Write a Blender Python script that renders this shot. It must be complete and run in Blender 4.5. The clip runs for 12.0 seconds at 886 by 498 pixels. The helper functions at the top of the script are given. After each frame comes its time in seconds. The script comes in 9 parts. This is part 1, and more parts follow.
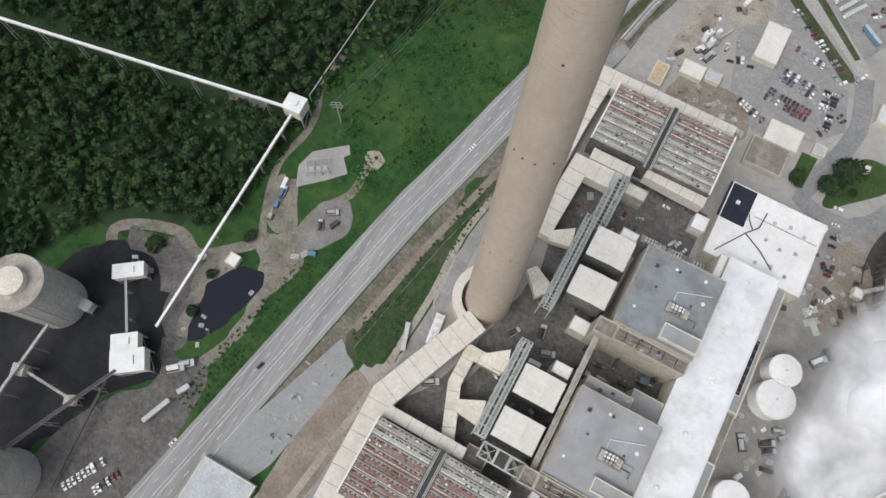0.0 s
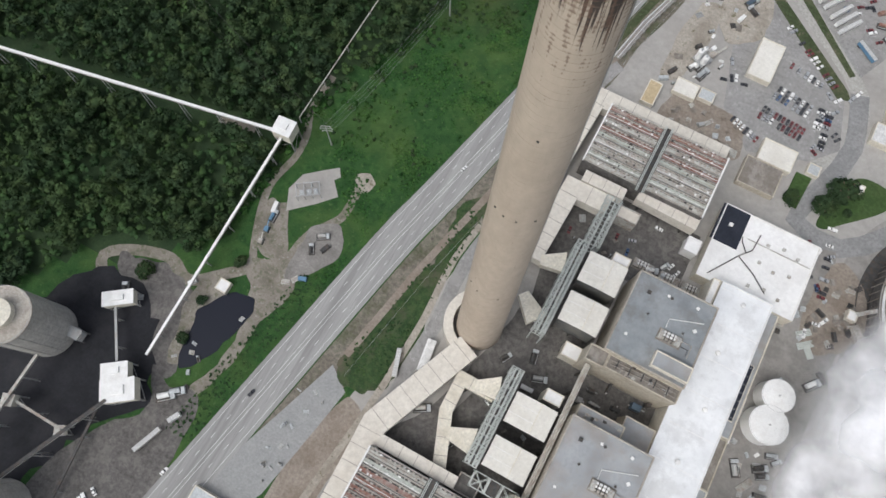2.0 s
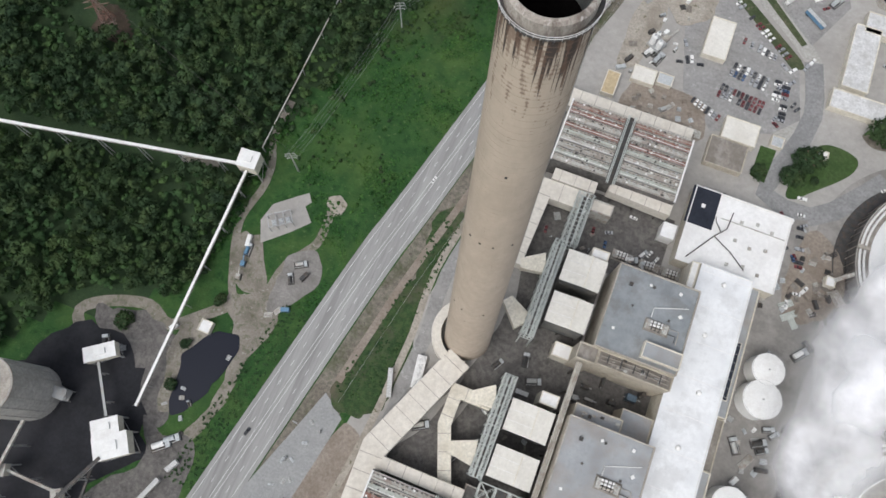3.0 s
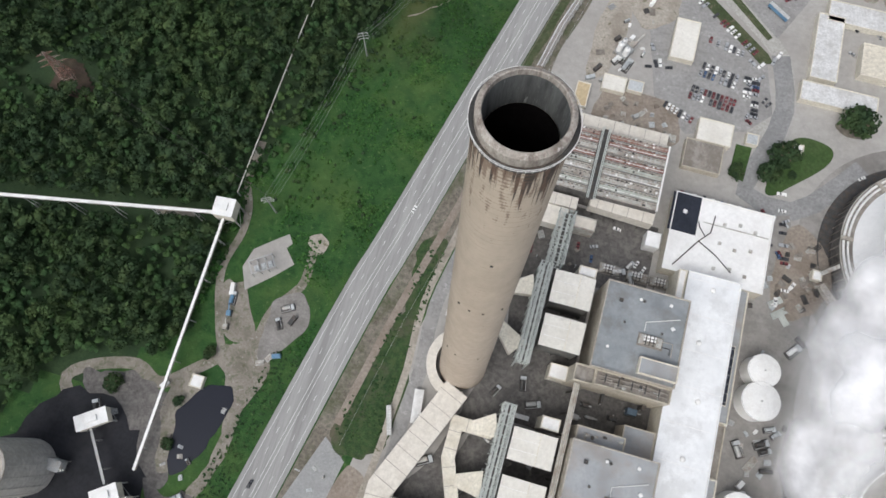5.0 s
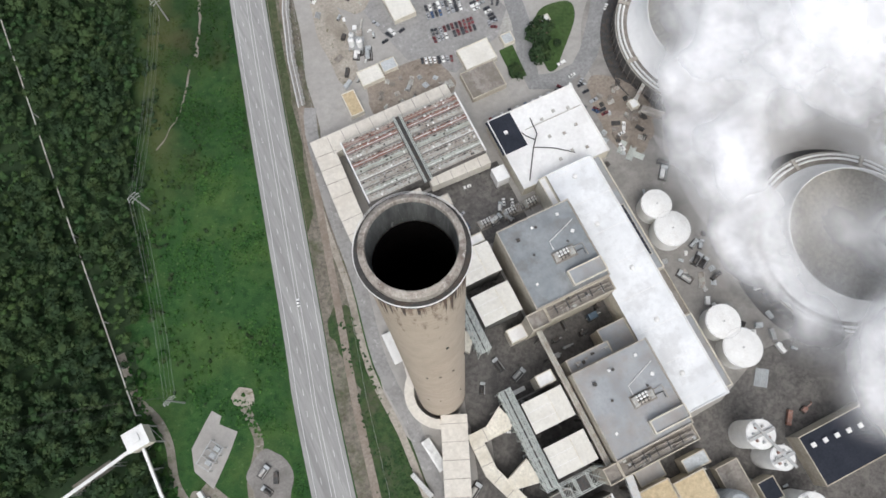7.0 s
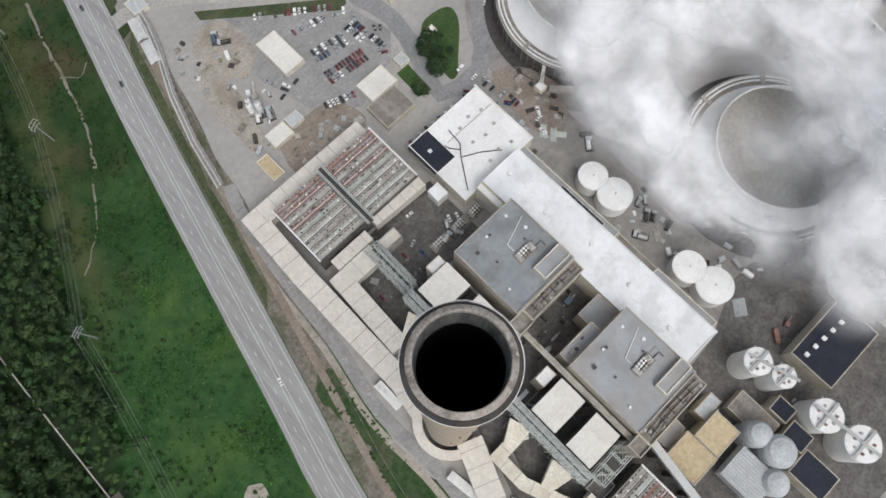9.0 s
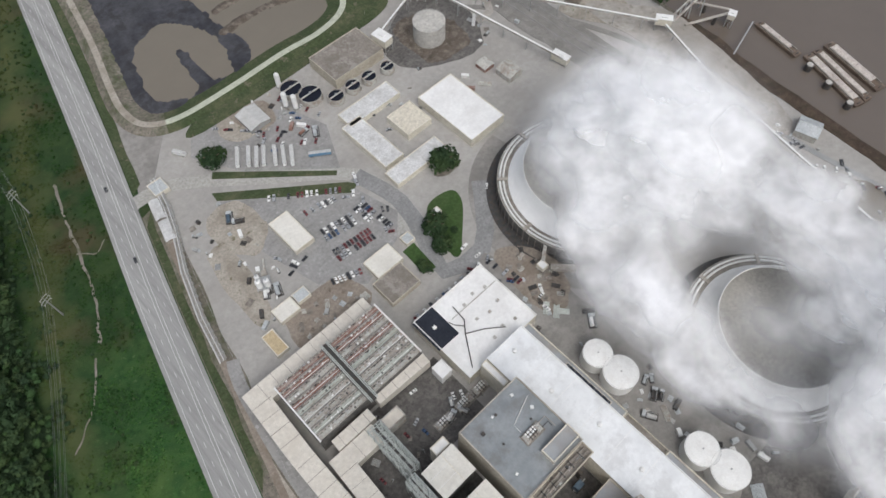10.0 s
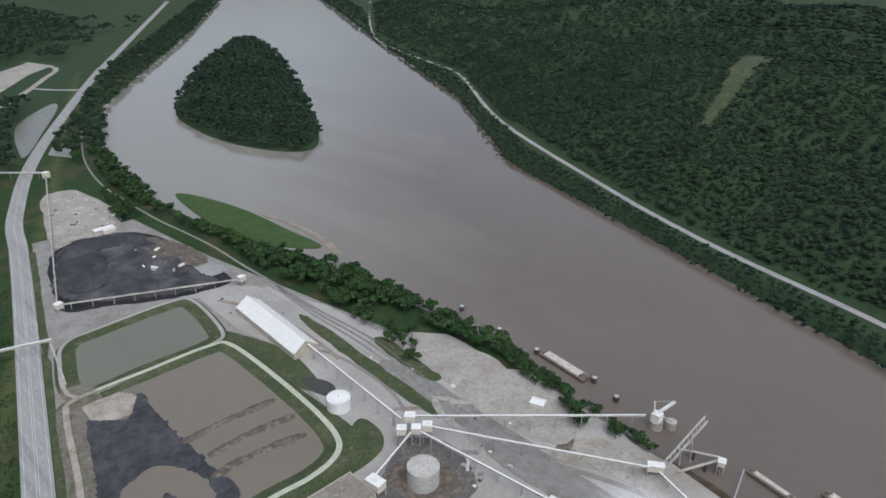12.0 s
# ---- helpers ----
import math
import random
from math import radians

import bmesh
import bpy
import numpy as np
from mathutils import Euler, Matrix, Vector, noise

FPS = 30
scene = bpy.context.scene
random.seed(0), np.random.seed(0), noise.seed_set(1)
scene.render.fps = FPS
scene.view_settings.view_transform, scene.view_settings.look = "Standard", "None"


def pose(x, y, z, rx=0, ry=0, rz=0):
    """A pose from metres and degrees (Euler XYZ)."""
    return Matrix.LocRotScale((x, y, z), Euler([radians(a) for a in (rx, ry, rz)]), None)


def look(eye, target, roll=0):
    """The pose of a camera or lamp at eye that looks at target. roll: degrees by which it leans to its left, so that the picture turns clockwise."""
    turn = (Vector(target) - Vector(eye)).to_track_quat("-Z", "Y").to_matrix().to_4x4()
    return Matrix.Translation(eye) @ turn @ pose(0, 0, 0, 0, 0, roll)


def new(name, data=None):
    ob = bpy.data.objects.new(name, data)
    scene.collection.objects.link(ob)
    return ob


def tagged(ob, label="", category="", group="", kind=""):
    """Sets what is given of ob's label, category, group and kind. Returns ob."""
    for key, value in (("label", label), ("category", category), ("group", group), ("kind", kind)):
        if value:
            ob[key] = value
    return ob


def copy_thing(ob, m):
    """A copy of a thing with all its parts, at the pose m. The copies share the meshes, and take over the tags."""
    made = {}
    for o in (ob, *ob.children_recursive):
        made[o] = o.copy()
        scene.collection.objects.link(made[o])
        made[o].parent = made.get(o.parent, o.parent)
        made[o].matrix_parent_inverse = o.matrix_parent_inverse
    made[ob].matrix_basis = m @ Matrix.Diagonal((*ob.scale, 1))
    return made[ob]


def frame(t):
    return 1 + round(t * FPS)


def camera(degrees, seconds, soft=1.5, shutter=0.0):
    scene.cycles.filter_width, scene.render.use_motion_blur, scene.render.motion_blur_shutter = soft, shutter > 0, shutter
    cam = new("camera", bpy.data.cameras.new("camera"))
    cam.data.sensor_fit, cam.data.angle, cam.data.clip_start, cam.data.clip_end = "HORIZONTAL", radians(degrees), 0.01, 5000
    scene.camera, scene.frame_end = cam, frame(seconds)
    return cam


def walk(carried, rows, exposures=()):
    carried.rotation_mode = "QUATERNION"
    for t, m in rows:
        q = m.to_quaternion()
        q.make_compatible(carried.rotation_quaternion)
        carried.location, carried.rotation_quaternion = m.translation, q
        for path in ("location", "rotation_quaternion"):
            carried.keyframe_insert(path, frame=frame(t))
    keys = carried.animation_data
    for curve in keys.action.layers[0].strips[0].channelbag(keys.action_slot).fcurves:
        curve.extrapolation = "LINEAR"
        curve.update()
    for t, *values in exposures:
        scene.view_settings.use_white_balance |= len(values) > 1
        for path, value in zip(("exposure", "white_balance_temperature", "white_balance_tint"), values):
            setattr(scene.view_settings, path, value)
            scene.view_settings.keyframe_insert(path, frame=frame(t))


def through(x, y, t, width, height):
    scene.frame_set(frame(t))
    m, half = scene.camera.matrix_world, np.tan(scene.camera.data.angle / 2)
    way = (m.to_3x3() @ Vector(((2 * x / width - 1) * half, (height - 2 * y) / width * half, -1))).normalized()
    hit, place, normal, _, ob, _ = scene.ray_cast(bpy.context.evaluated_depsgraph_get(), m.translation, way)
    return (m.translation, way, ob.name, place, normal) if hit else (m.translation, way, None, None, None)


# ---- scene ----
cam = camera(66.48, 12.0, soft=1.6)
PATH = [
    (0, (16.47, -90.80, 381.06), (3.001, -64.010, 285.665), 2.16),
    (0.5, (15.99, -86.34, 381.50), (2.575, -59.784, 286.029), 2.00),
    (1, (15.27, -81.58, 381.93), (1.919, -55.272, 286.379), 1.84),
    (1.5, (14.20, -76.63, 382.95), (0.968, -50.564, 287.315), 1.71),
    (2, (12.79, -72.11, 384.30), (-0.342, -46.272, 288.589), 1.57),
    (2.5, (10.59, -66.93, 385.48), (-2.366, -41.520, 289.629), 1.38),
    (3, (8.56, -62.61, 386.15), (-1.470, -36.111, 290.252), 0.84),
    (3.2, (7.22, -60.52, 386.32), (-2.531, -34.082, 290.375), 1.18),
    (4.8, (2.48, -45.54, 388.35), (-5.255, -18.982, 292.253), -0.12),
    (5, (1.53, -43.25, 388.62), (-6.109, -16.776, 292.487), -0.07),
    (5.5, (-0.41, -38.20, 388.83), (-6.265, -11.460, 292.645), -0.33),
    (6, (-2.68, -32.33, 389.33), (-3.819, -5.350, 293.045), -0.88),
    (6.5, (-4.09, -27.46, 389.98), (-1.789, -0.770, 293.638), -1.39),
    (7, (-5.15, -22.66, 389.86), (5.403, 1.621, 293.425), -2.30),
    (7.2, (-5.45, -20.31, 389.58), (9.088, 1.483, 293.078), -2.72),
    (8.8, (-6.20, -5.54, 389.38), (11.673, 13.735, 292.894), -1.43),
    (9, (-7.08, -4.88, 389.36), (11.364, 14.849, 293.072), -1.15),
    (9.5, (-6.52, -2.28, 389.59), (18.070, 23.764, 296.223), -0.63),
    (10, (-4.12, 1.65, 393.67), (29.709, 37.309, 306.583), -0.47),
    (10.5, (-2.49, 4.04, 396.48), (40.250, 48.284, 317.640), 0.21),
    (11, (-2.73, 5.36, 397.07), (48.321, 57.766, 328.902), 0.52),
    (11.5, (-2.16, 7.13, 398.66), (55.792, 66.380, 342.709), 0.63),
    (12, (-2.17, 7.45, 400.93), (61.227, 72.198, 358.636), 0.68),
]
walk(cam, [(t, look(eye, target, roll)) for t, eye, target, roll in PATH],
     exposures=[(0.0, 0.0, 6280, 10), (5.5, 0.1, 6280, 10), (6.5, 0.13, 6280, 10), (7.2, 0.17, 6280, 10), (9.0, -0.05, 6300, 10), (10.5, -0.13, 6300, 10), (11.0, -0.21, 6300, 10), (11.5, -0.1, 6280, 10), (12.0, -0.02, 5950, 10)])

# ---------------------------------------------------------------- daylight: bright overcast
world = bpy.data.worlds.new("overcast_sky")
scene.world = world
world.use_nodes = True
wn, wl = world.node_tree.nodes, world.node_tree.links
wn.clear()
sky = wn.new("ShaderNodeTexSky")
sky.sky_type = "NISHITA"
sky.sun_disc = False
sky.sun_elevation, sky.sun_rotation = radians(58), radians(200)
sky.dust_density = 5.0
soften = wn.new("ShaderNodeHueSaturation")
soften.inputs["Saturation"].default_value = 0.42
backg = wn.new("ShaderNodeBackground")
backg.inputs["Strength"].default_value = 0.15
wout = wn.new("ShaderNodeOutputWorld")
wl.new(sky.outputs[0], soften.inputs["Color"])
wl.new(soften.outputs[0], backg.inputs["Color"])
wl.new(backg.outputs[0], wout.inputs["Surface"])

sun_data = bpy.data.lights.new("sun", "SUN")
sun_data.energy, sun_data.angle, sun_data.color = 0.8, radians(40), (1.0, 0.985, 0.96)
sun = new("sun", sun_data)
sun.matrix_world = look((-60, -150, 260), (0, 0, 0))


# ---------------------------------------------------------------- materials
def surf(name, c1, c2, scale=1.0, rough=0.8, metal=0.0, bump=0.2, bump_scale=None, stain=None, stain_scale=0.15,
         stain_amount=0.5, stretch=(1, 1, 1), spots=None, spot_scale=2.0, island=0.0, spec=0.3, blot=None, blot_scale=0.3, blot_amount=0.6, grit=0.26):
    """Two colours mixed by noise at two sizes, optional stains and spots, grain and relief."""
    m = bpy.data.materials.new(name)
    m.use_nodes = True
    n, l = m.node_tree.nodes, m.node_tree.links
    b = n["Principled BSDF"]
    geo = n.new("ShaderNodeNewGeometry")
    mp = n.new("ShaderNodeMapping")
    mp.inputs["Scale"].default_value = stretch
    l.new(geo.outputs["Position"], mp.inputs["Vector"])

    def noise_tex(s, detail=5.0, rgh=0.6):
        t = n.new("ShaderNodeTexNoise")
        t.inputs["Scale"].default_value, t.inputs["Detail"].default_value, t.inputs["Roughness"].default_value = s, detail, rgh
        l.new(mp.outputs[0], t.inputs["Vector"])
        return t.outputs["Fac"]

    def ramp(fac, lo, hi):
        r = n.new("ShaderNodeMapRange")
        r.inputs["From Min"].default_value, r.inputs["From Max"].default_value = lo, hi
        l.new(fac, r.inputs["Value"])
        return r.outputs[0]

    def mix(fac, a, c):
        x = n.new("ShaderNodeMix")
        x.data_type = "RGBA"
        for sock, v in ((x.inputs[0], fac), (x.inputs[6], a), (x.inputs[7], c)):
            if isinstance(v, (int, float)):
                sock.default_value = v
            elif isinstance(v, tuple):
                sock.default_value = (*v, 1) if len(v) == 3 else v
            else:
                l.new(v, sock)
        return x.outputs[2]

    col = mix(ramp(noise_tex(scale), 0.32, 0.68), c1, c2)
    grain = noise_tex(scale * 9, 3.0, 0.7)
    dark = n.new("ShaderNodeMapRange")
    dark.inputs["From Min"].default_value, dark.inputs["From Max"].default_value = 0.25, 0.75
    dark.inputs["To Min"].default_value, dark.inputs["To Max"].default_value = 1 - grit, 1 + grit
    l.new(grain, dark.inputs["Value"])
    sc = n.new("ShaderNodeVectorMath")
    sc.operation = "SCALE"
    l.new(col, sc.inputs[0])
    l.new(dark.outputs[0], sc.inputs["Scale"])
    col = sc.outputs[0]
    if stain:
        f = n.new("ShaderNodeMath")
        f.operation = "MULTIPLY"
        f.inputs[1].default_value = stain_amount
        l.new(ramp(noise_tex(stain_scale, 6.0, 0.65), 0.48, 0.66), f.inputs[0])
        col = mix(f.outputs[0], col, stain)
    if blot:
        f = n.new("ShaderNodeMath")
        f.operation = "MULTIPLY"
        f.inputs[1].default_value = blot_amount
        l.new(ramp(noise_tex(blot_scale, 7.0, 0.7), 0.5, 0.6), f.inputs[0])
        col = mix(f.outputs[0], col, blot)
    if spots:
        col = mix(ramp(noise_tex(spot_scale, 4.0, 0.75), 0.60, 0.66), col, spots)
    if island:
        isl = n.new("ShaderNodeMapRange")
        isl.inputs["To Min"].default_value, isl.inputs["To Max"].default_value = 1 - island, 1 + island
        l.new(geo.outputs["Random Per Island"], isl.inputs["Value"])
        sc2 = n.new("ShaderNodeVectorMath")
        sc2.operation = "SCALE"
        l.new(col, sc2.inputs[0])
        l.new(isl.outputs[0], sc2.inputs["Scale"])
        col = sc2.outputs[0]
    l.new(col, b.inputs["Base Color"])
    b.inputs["Roughness"].default_value = rough
    b.inputs["Metallic"].default_value = metal
    b.inputs["Specular IOR Level"].default_value = spec
    if bump:
        bp = n.new("ShaderNodeBump")
        bp.inputs["Strength"].default_value = bump
        bp.inputs["Distance"].default_value = 0.3
        l.new(noise_tex(bump_scale or scale * 5, 4.0), bp.inputs["Height"])
        l.new(bp.outputs[0], b.inputs["Normal"])
    return m


M = {}
M["meadow"] = surf("meadow", (0.013, 0.046, 0.012), (0.041, 0.103, 0.025), 0.22, 0.95, bump=1.0, bump_scale=0.9, stain=(0.068, 0.119, 0.031), stain_scale=0.022, stain_amount=0.75, blot=(0.013, 0.044, 0.014), blot_scale=0.11, blot_amount=0.5, spots=(0.073, 0.126, 0.041), spot_scale=0.28, grit=0.5)
M["bank_grass"] = surf("patchy_bank_grass", (0.020, 0.044, 0.016), (0.045, 0.082, 0.028), 0.25, 0.95, bump=0.8, bump_scale=0.9, stain=(0.125, 0.105, 0.078), stain_scale=0.045, stain_amount=0.75, blot=(0.06, 0.085, 0.032), blot_scale=0.3, blot_amount=0.6, grit=0.45)
M["dusty_yard"] = surf("dusty_grey_yard", (0.215, 0.205, 0.19), (0.275, 0.262, 0.244), 0.03, 0.95, bump=0.25, stain=(0.17, 0.158, 0.145), stain_scale=0.035, stain_amount=0.6, blot=(0.31, 0.295, 0.275), blot_scale=0.06, blot_amount=0.4, grit=0.2)
M["spit_grass"] = surf("fresh_spit_grass", (0.036, 0.072, 0.020), (0.054, 0.094, 0.027), 0.05, 0.95, bump=0.8, bump_scale=0.4, stain=(0.068, 0.094, 0.036), stain_scale=0.02, stain_amount=0.6, blot=(0.025, 0.054, 0.016), blot_scale=0.1, grit=0.4)
M["forest_floor"] = surf("forest_floor", (0.020, 0.040, 0.017), (0.032, 0.056, 0.022), 0.09, 0.95, bump=0.6)
M["verge"] = surf("dusty_verge", (0.135, 0.12, 0.095), (0.20, 0.18, 0.15), 0.05, 0.95, bump=0.5, stain=(0.055, 0.075, 0.03), stain_scale=0.06, stain_amount=0.85, spots=(0.09, 0.08, 0.065), spot_scale=0.3, grit=0.45)
M["lawn"] = surf("lawn", (0.044, 0.062, 0.027), (0.070, 0.086, 0.040), 0.06, 0.95, bump=0.5, stain=(0.112, 0.108, 0.066), stain_scale=0.03, stain_amount=0.65, blot=(0.036, 0.052, 0.022), blot_scale=0.15, spots=(0.13, 0.12, 0.085), spot_scale=0.11, grit=0.45)
M["gravel"] = surf("yard_gravel", (0.30, 0.288, 0.268), (0.40, 0.386, 0.362), 0.025, 0.95, bump=0.3, bump_scale=1.2, stain=(0.255, 0.238, 0.215), stain_scale=0.012, stain_amount=0.6, blot=(0.27, 0.252, 0.23), blot_scale=0.05, blot_amount=0.3, grit=0.13)
M["dark_gravel"] = surf("dark_worn_gravel", (0.19, 0.18, 0.166), (0.25, 0.24, 0.223), 0.08, 0.95, bump=0.3, stain=(0.15, 0.14, 0.128), stain_scale=0.1, stain_amount=0.7)
M["bare_soil"] = surf("bare_brown_soil", (0.045, 0.032, 0.024), (0.085, 0.062, 0.045), 0.12, 0.95, bump=0.5, stain=(0.03, 0.034, 0.018), stain_scale=0.1)
M["dirt"] = surf("brown_dirt", (0.215, 0.18, 0.147), (0.285, 0.25, 0.21), 0.06, 0.95, bump=0.4, stain=(0.16, 0.12, 0.09), stain_scale=0.05, grit=0.28)
M["dirt_track"] = surf("worn_dirt_track", (0.19, 0.17, 0.143), (0.27, 0.248, 0.213), 0.1, 0.95, bump=0.35, stain=(0.13, 0.12, 0.09), stain_scale=0.08, stain_amount=0.8, blot=(0.08, 0.09, 0.045), blot_scale=0.2, blot_amount=0.6, spots=(0.31, 0.295, 0.265), spot_scale=0.35, grit=0.22)
M["brown_mud"] = surf("dark_brown_mud", (0.075, 0.062, 0.05), (0.13, 0.108, 0.088), 0.15, 0.95, bump=0.4, stain=(0.24, 0.21, 0.175), stain_scale=0.2, stain_amount=0.6)
M["dark_yard"] = surf("coal_dusted_yard", (0.085, 0.080, 0.075), (0.155, 0.146, 0.137), 0.05, 0.95, bump=0.3, stain=(0.07, 0.067, 0.063), stain_scale=0.05, stain_amount=0.7, blot=(0.22, 0.205, 0.188), blot_scale=0.12, blot_amount=0.4, grit=0.45)
M["asphalt"] = surf("asphalt", (0.24, 0.235, 0.226), (0.30, 0.294, 0.284), 0.05, 0.92, bump=0.15, stain=(0.185, 0.18, 0.172), stain_scale=0.045, stain_amount=0.7, blot=(0.33, 0.32, 0.305), blot_scale=0.09, spots=(0.37, 0.36, 0.35), spot_scale=0.2, grit=0.25)
M["road"] = surf("worn_road", (0.259, 0.257, 0.249), (0.324, 0.321, 0.310), 0.16, 0.92, bump=0.1, stain=(0.202, 0.199, 0.193), stain_scale=0.12, stain_amount=0.65, stretch=(1.0, 0.035, 1), blot=(0.357, 0.352, 0.338), blot_scale=0.45, blot_amount=0.4, spots=(0.216, 0.214, 0.207), spot_scale=0.9, grit=0.2)
M["plant_road"] = surf("grey_plant_road", (0.215, 0.215, 0.212), (0.265, 0.264, 0.26), 0.06, 0.92, bump=0.12, stain=(0.175, 0.175, 0.173), stain_scale=0.05, stain_amount=0.6, spots=(0.26, 0.258, 0.252), spot_scale=0.25)
# base darkened to hold the shade under and between the reactor boxes
M["shade_grey_body"] = surf("shade_darkened_grey_body", (0.10, 0.102, 0.098), (0.16, 0.16, 0.152), 0.12, 0.75, bump=0.15, stain=(0.20, 0.185, 0.16), stain_scale=0.12, stain_amount=0.6)
M["coal"] = surf("coal", (0.017, 0.0175, 0.021), (0.080, 0.077, 0.084), 0.022, 0.75, bump=0.9, bump_scale=0.4, stain=(0.14, 0.136, 0.142), stain_scale=0.03, stain_amount=0.75, blot=(0.07, 0.062, 0.056), blot_scale=0.08, blot_amount=0.6, spots=(0.16, 0.152, 0.145), spot_scale=0.07)
M["coal_ground"] = surf("black_coal_dust", (0.010, 0.0105, 0.013), (0.022, 0.0225, 0.027), 0.06, 0.85, bump=0.5, stain=(0.035, 0.035, 0.038), stain_scale=0.04, stain_amount=0.6)
M["concrete"] = surf("concrete", (0.40, 0.385, 0.35), (0.47, 0.455, 0.42), 0.05, 0.85, bump=0.2, stain=(0.30, 0.285, 0.26), stain_scale=0.08)
M["stack"] = surf("chimney_concrete", (0.45, 0.375, 0.295), (0.50, 0.425, 0.34), 0.035, 0.9, bump=0.12, bump_scale=0.8, stain=(0.40, 0.325, 0.255), stain_scale=0.05, stain_amount=0.5, stretch=(1, 1, 0.5), grit=0.1)
M["shell"] = surf("tower_shell_concrete", (0.80, 0.798, 0.785), (0.85, 0.848, 0.835), 0.04, 0.85, bump=0.06, stain=(0.72, 0.715, 0.70), stain_scale=0.05, stain_amount=0.5, grit=0.06)
M["white_roof"] = surf("white_roof_membrane", (0.72, 0.718, 0.70), (0.79, 0.787, 0.77), 0.05, 0.75, bump=0.08, stain=(0.60, 0.585, 0.56), stain_scale=0.06, stain_amount=0.5, blot=(0.60, 0.59, 0.575), blot_scale=0.09, blot_amount=0.25, grit=0.08)
M["cream"] = surf("cream_panels", (0.60, 0.565, 0.475), (0.66, 0.625, 0.535), 0.08, 0.7, bump=0.1, stain=(0.45, 0.40, 0.31), stain_scale=0.09, stain_amount=0.5)
M["tan"] = surf("tan_siding", (0.43, 0.39, 0.315), (0.48, 0.44, 0.36), 0.08, 0.7, bump=0.1, stain=(0.31, 0.27, 0.21), stain_scale=0.1, stain_amount=0.7)
M["grey_roof"] = surf("grey_roof_felt", (0.285, 0.30, 0.31), (0.35, 0.362, 0.37), 0.04, 0.85, bump=0.1, stain=(0.33, 0.29, 0.25), stain_scale=0.028, stain_amount=0.75, blot=(0.21, 0.195, 0.175), blot_scale=0.045, blot_amount=0.45, grit=0.12)
M["grey_roof_blue"] = surf("blue_grey_roof_felt", (0.215, 0.235, 0.245), (0.285, 0.303, 0.312), 0.04, 0.85, bump=0.1, stain=(0.155, 0.165, 0.175), stain_scale=0.035, stain_amount=0.6, blot=(0.165, 0.15, 0.135), blot_scale=0.05, blot_amount=0.4, grit=0.12)
M["turbine_roof"] = surf("blue_white_roof_membrane", (0.69, 0.705, 0.71), (0.765, 0.778, 0.782), 0.04, 0.7, bump=0.08, stain=(0.55, 0.565, 0.575), stain_scale=0.045, stain_amount=0.5, blot=(0.46, 0.46, 0.455), blot_scale=0.055, blot_amount=0.4, grit=0.09)
M["dark_roof"] = surf("black_roof_felt", (0.016, 0.019, 0.028), (0.026, 0.03, 0.042), 0.08, 0.85, bump=0.1)
M["rust_red"] = surf("rust_red_panels", (0.20, 0.10, 0.08), (0.27, 0.145, 0.11), 0.15, 0.8, bump=0.2, stain=(0.40, 0.36, 0.33), stain_scale=0.1, stain_amount=0.55, blot=(0.33, 0.27, 0.24), blot_scale=0.4, blot_amount=0.5)
M["pale_panel"] = surf("pale_weathered_panels", (0.38, 0.375, 0.34), (0.50, 0.495, 0.455), 0.12, 0.75, bump=0.2, stain=(0.24, 0.205, 0.17), stain_scale=0.13, stain_amount=0.8, blot=(0.28, 0.20, 0.16), blot_scale=0.35, blot_amount=0.5)
M["steel"] = surf("galvanised_steel", (0.36, 0.37, 0.365), (0.46, 0.465, 0.455), 0.3, 0.55, 0.35, bump=0.05, stain=(0.27, 0.22, 0.17), stain_scale=0.3, stain_amount=0.5)
M["steel_green"] = surf("grey_green_steelwork", (0.44, 0.47, 0.44), (0.52, 0.55, 0.51), 0.3, 0.6, 0.1, bump=0.05)
M["dark_steel"] = surf("dark_steel", (0.055, 0.055, 0.055), (0.09, 0.088, 0.084), 0.3, 0.6, 0.3, bump=0.1, stain=(0.13, 0.09, 0.06), stain_scale=0.4)
M["white_paint"] = surf("white_painted_metal", (0.70, 0.70, 0.68), (0.78, 0.78, 0.76), 0.15, 0.5, bump=0.04, stain=(0.58, 0.56, 0.53), stain_scale=0.2, stain_amount=0.4, grit=0.08)
M["paint_line"] = surf("road_paint", (0.55, 0.55, 0.53), (0.66, 0.66, 0.64), 0.2, 0.8, bump=0.0)
M["brown_roof"] = surf("brown_gravel_roof", (0.19, 0.17, 0.147), (0.255, 0.232, 0.203), 0.06, 0.95, bump=0.3, stain=(0.17, 0.15, 0.125), stain_scale=0.08, stain_amount=0.8, blot=(0.36, 0.34, 0.31), blot_scale=0.15, blot_amount=0.5)
M["near_black"] = surf("near_black_interior", (0.004, 0.0035, 0.0035), (0.008, 0.007, 0.007), 0.1, 0.98, bump=0.0, spec=0.0)
M["liner"] = surf("stained_liner_concrete", (0.085, 0.09, 0.088), (0.14, 0.145, 0.14), 0.3, 0.9, bump=0.3, stain=(0.035, 0.035, 0.034), stain_scale=0.35, stain_amount=0.85, stretch=(1, 1, 0.12), spots=(0.24, 0.245, 0.24), spot_scale=1.1)
M["trunk"] = surf("bark", (0.09, 0.065, 0.045), (0.13, 0.10, 0.07), 0.6, 0.95, bump=0.5)
